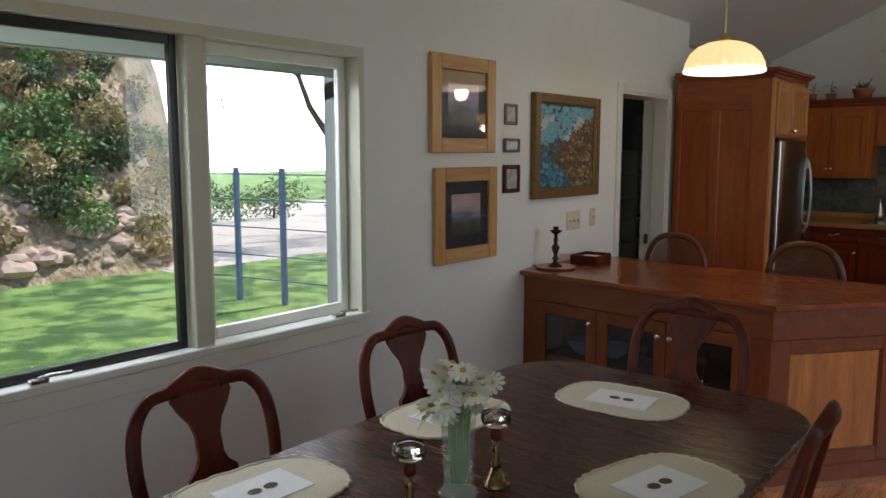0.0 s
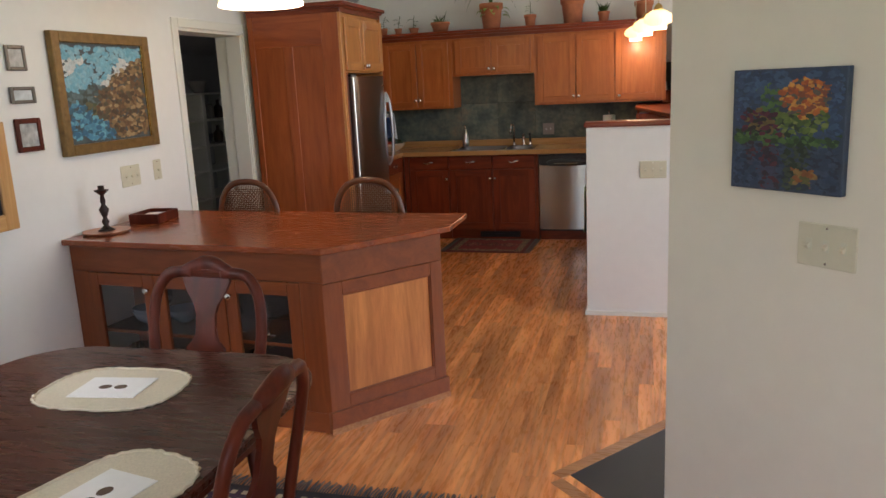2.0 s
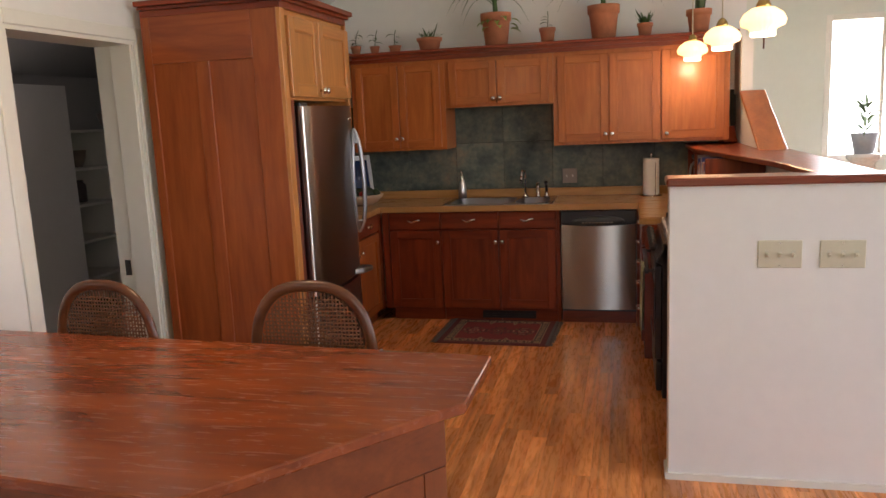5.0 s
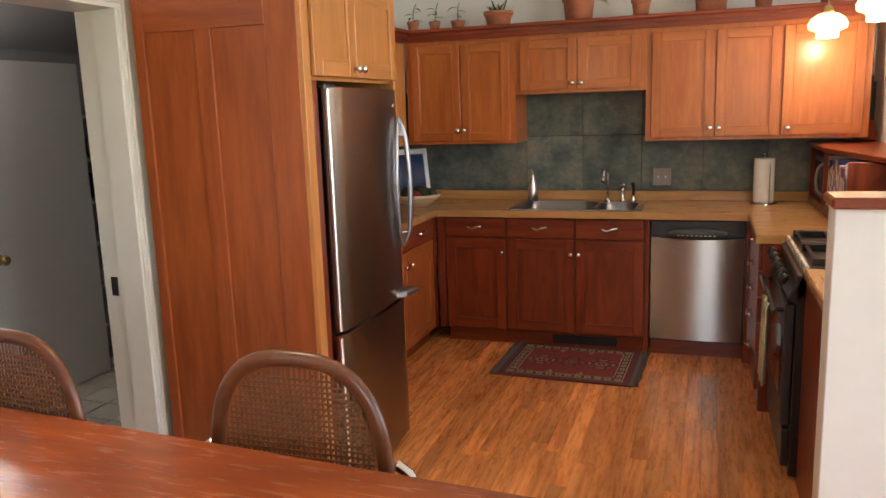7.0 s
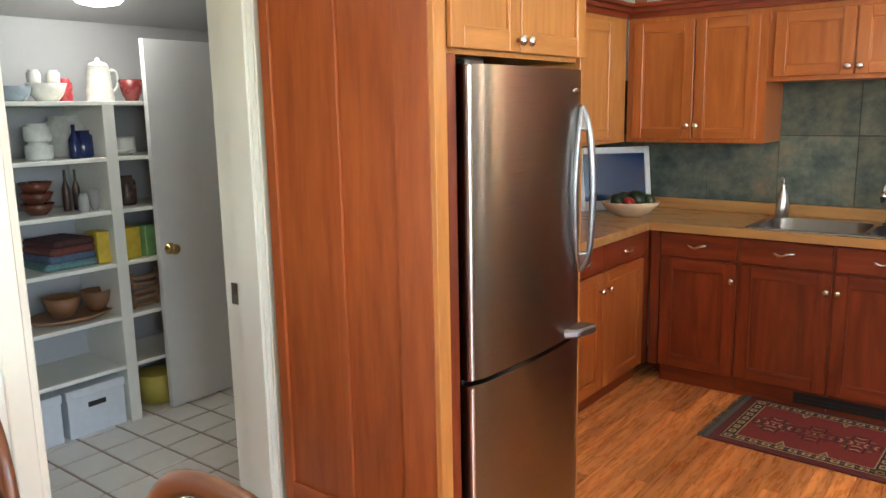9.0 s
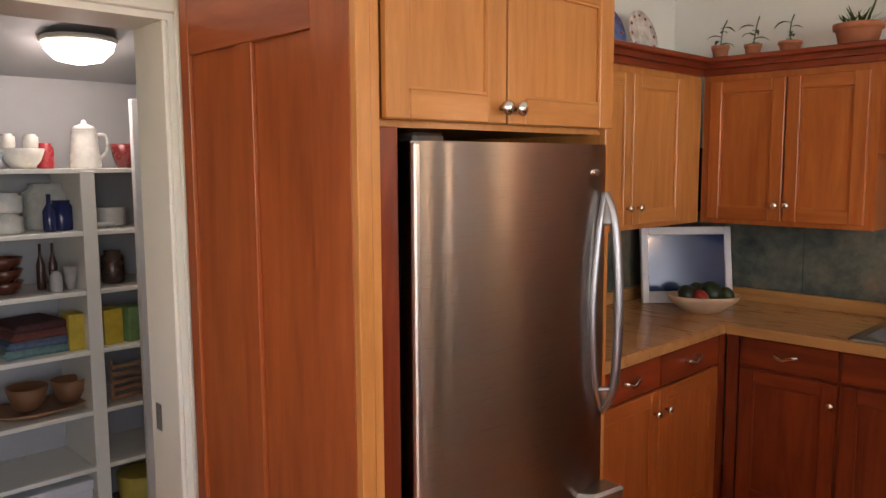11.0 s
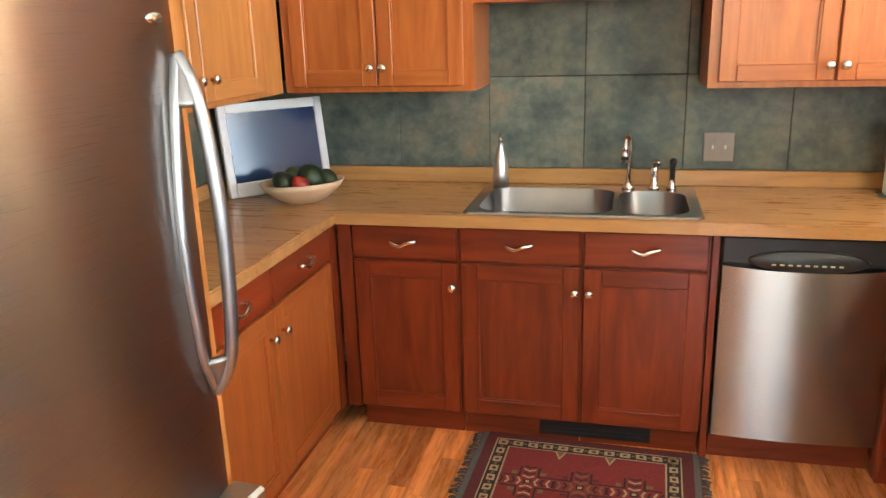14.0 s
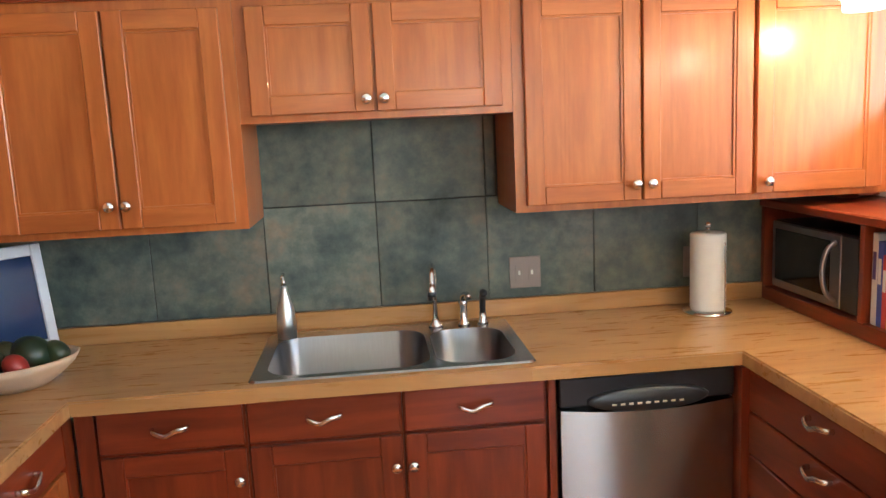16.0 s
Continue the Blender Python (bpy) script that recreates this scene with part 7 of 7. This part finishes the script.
def bank_z(x, y):
    """Height of the bank: it rises away from the lawn and falls off beside the terrace."""
    d = bank_edge(y) - x
    if d <= 0:
        return -0.34
    side = min(1.0, max(0.0, (-8.73 + (1.15 - x) * 0.635 - y + 0.5 * noise.noise(Vector((x * 1.3, y * 1.3, 9)))) / 1.7))
    hh = (0.75 * min(d, 0.7) / 0.7 + max(d - 0.7, 0) * 0.95) * side
    return -0.34 + hh + side * min(1, d) * (0.35 * noise.noise(Vector((x * 1.1, y * 1.1, 0))) + 0.14 * noise.noise(Vector((x * 3.5, y * 3.5, 5))))


bank = bmesh.new()
bmesh.ops.create_grid(bank, x_segments=70, y_segments=120, size=1)
for p in bank.verts:
    yy, xx = -7.0 + p.co.y * 9, -14.0 + p.co.x * 4.2
    p.co = Vector((xx, yy, bank_z(xx, yy)))
solo("bank", Build().bm(bank, 0, True), BANK.mat, "dry rocky bank with brush", "bank", "structure")
ROCK = plain("pale_rock", (0.50, 0.37, 0.31), 0.9, 0, 0.3, 5, 0.5)
random.seed(44)
BUSH = [plain("bush_leaf", (0.12, 0.24, 0.055), 0.6, 0, 0.35, 5), plain("dry_bush_leaf", (0.42, 0.33, 0.16), 0.7, 0, 0.35, 5), plain("dark_bush_leaf", (0.07, 0.11, 0.04), 0.6, 0, 0.35, 5)]


def bush(x, y, z, r, hgt, mat, n_, label, name="bush"):
    t = thing(name, (x, y, z), 0, label, "bush", "bushes in the garden")
    b = Build()
    for i in range(n_):
        d = Vector((random.gauss(0, 1), random.gauss(0, 1), random.gauss(0, 1))).normalized() * random.uniform(0.45, 1.0)
        d *= 1 + 0.35 * noise.noise(d * 2.5 + Vector((x, y, z)))
        c = Vector((d.x * r, d.y * r, hgt * (0.5 + 0.5 * d.z)))
        u = Vector((random.gauss(0, 1), random.gauss(0, 1), random.gauss(0, 1))).normalized() * random.uniform(0.03, 0.08)
        w = u.cross(Vector((random.gauss(0, 1), random.gauss(0, 1), random.gauss(0, 1)))).normalized() * 0.024
        b.put([c - u, c + w, c + u, c - w], [[0, 1, 2, 3]])
    part("leaves", b, mat, t)
    part("stem", Build().tube([(0, 0, -0.3), (0.05, 0.02, hgt * 0.5)], [0.05, 0.02], 6), MAHOG, t)


for i in range(46):
    yy = random.uniform(-7.6, 0.2)
    xx = -11.2 - random.uniform(0, 3.0) ** 1.1
    if bank_z(xx, yy) > 0.35:
        bush(xx, yy, bank_z(xx, yy) - 0.1, random.uniform(0.3, 0.65), random.uniform(0.4, 0.95), BUSH[(i * 7 + i // 3) % 3], 620, "brushy shrub on the bank")
for i in range(34):
    xx = -10.6 - i * 0.11
    yy = -8.73 + (1.15 - xx) * 0.6 - random.uniform(0.3, 3.0)
    bush(xx, yy, bank_z(xx, yy) - 0.15, random.uniform(0.25, 0.45), random.uniform(0.4, 0.8), BUSH[(1, 1, 0, 1, 2)[i % 5]], 620, "dry pale shrub on the edge of the bank")
for i in range(7):
    bush(-15.0 - random.uniform(0, 2.5), 1.6 + i * 1.15, -0.33, 0.8, random.uniform(0.9, 1.5), BUSH[i % 2 * 2], 620, "green shrub beside the terrace")
for i in range(95):
    yy = random.uniform(-7.2, -1.6)
    xx = bank_edge(yy) - random.uniform(0.05, 1.5)
    rk = bmesh.new()
    bmesh.ops.create_icosphere(rk, subdivisions=2, radius=random.uniform(0.08, 0.24))
    for p in rk.verts:
        p.co *= 1 + 0.55 * noise.noise(p.co * 7 + Vector((i, 0, 0)))
        p.co.z *= 0.6
    if bank_z(xx, yy) > -0.25:
        solo("rock", Build().bm(rk), ROCK, "pale rock on the bank", "rock", "", "rocks on the bank", pose(xx, yy, bank_z(xx, yy), 0, 0, i * 40))
PAVE = plain("pale_paving", (0.50, 0.46, 0.42), 0.9, 0, 0.15, 6, 0.3)
pav = solo("paving", Build().box(-22.0, -2.2, -0.33, -9.75, 12, -0.296), PAVE, "pale paved terrace", "paving", "structure")
random.seed(9)
slab_mesh = Build().box(0, 0, 0, 1.18, 1.18, 0.012, 0.006).mesh("slab", PAVE)
for i in range(10):
    for j in range(10):
        part("slab", slab_mesh, PAVE, pav, "", pose(-9.75 - 1.2 * (i + 1), -2.1 + 1.2 * j, -0.2965))
POST = plain("blue_grey_post", (0.10, 0.17, 0.32), 0.5)
fence = thing("fence", (-7.09, -2.86, -0.3), 10.7, "blue-grey post and wire fence on the lawn", "fence")
for i in range(-1, 4):
    part("post", Build().box(-0.03 + i * 0.75, -0.03, 0, 0.03 + i * 0.75, 0.03, 1.7, 0.004), POST, fence)
for z in (0.3, 0.6, 0.95, 1.3, 1.62):
    part("wire", Build().tube([(-0.75, 0, z), (2.25, 0, z)], 0.008, 5), POST, fence)
tree = thing("tree", (-11.6, 3.6, -0.33), 0, "spreading tree with thin branches above the terrace", "tree")
b = Build()
leaves = Build()
random.seed(77)


def limb(p, d, length, r, depth):
    q = p + d * length
    b.tube([p, p + d * length * 0.5 + Vector((random.uniform(-0.1, 0.1), random.uniform(-0.1, 0.1), 0.03)), q], [r, r * 0.8, r * 0.6], 6)
    if depth == 0:
        for i in range(7):
            c = q + Vector((random.gauss(0, 0.3), random.gauss(0, 0.3), random.gauss(0, 0.25)))
            u = Vector((random.gauss(0, 1), random.gauss(0, 1), random.gauss(0, 1))).normalized() * 0.07
            w = u.cross(Vector((0.3, 0.5, 0.8))).normalized() * 0.03
            leaves.put([c - u, c + w, c + u, c - w], [[0, 1, 2, 3]])
        return
    for i in range(3):
        nd = (d + Vector((random.gauss(0, 0.55), random.gauss(0, 0.55), random.gauss(0.05, 0.3)))).normalized()
        limb(q, nd, length * random.uniform(0.62, 0.82), r * 0.58, depth - 1)


limb(Vector((0, 0, 0)), Vector((0.0, -0.32, 0.95)), 2.3, 0.14, 5)
part("trunk", b, plain("bark", (0.10, 0.075, 0.055), 0.9, 0, 0.3, 14, 0.6), tree)
part("crown", leaves, BUSH[1], tree)
solo("backdrop", Build().box(-60, -80, -1, -59.5, 60, 30), glow("bright_sky_backdrop_west", (0.95, 0.97, 1.0), 4.0), "bright hazy sky beyond the garden", "backdrop", "structure")

# ---- floor pieces, last ----
for px, py, ln in near_planks:
    part("plank", plank(ln), OAK, floor, "", pose(px, py, 0))
tagged(part("planks_rest", rest, OAK, floor), "", "", "", "stuff")
tm = Build().box(0, 0, -0.006, 0.186, 0.186, 0.002, 0.002).mesh("tile", TILE_PALE)
for i in range(8):
    for j in range(24):
        part("tile", tm, TILE_PALE, pantry_floor, "", pose(-2.96 + 0.2 * i, -4.55 + 0.2 * j, 0))
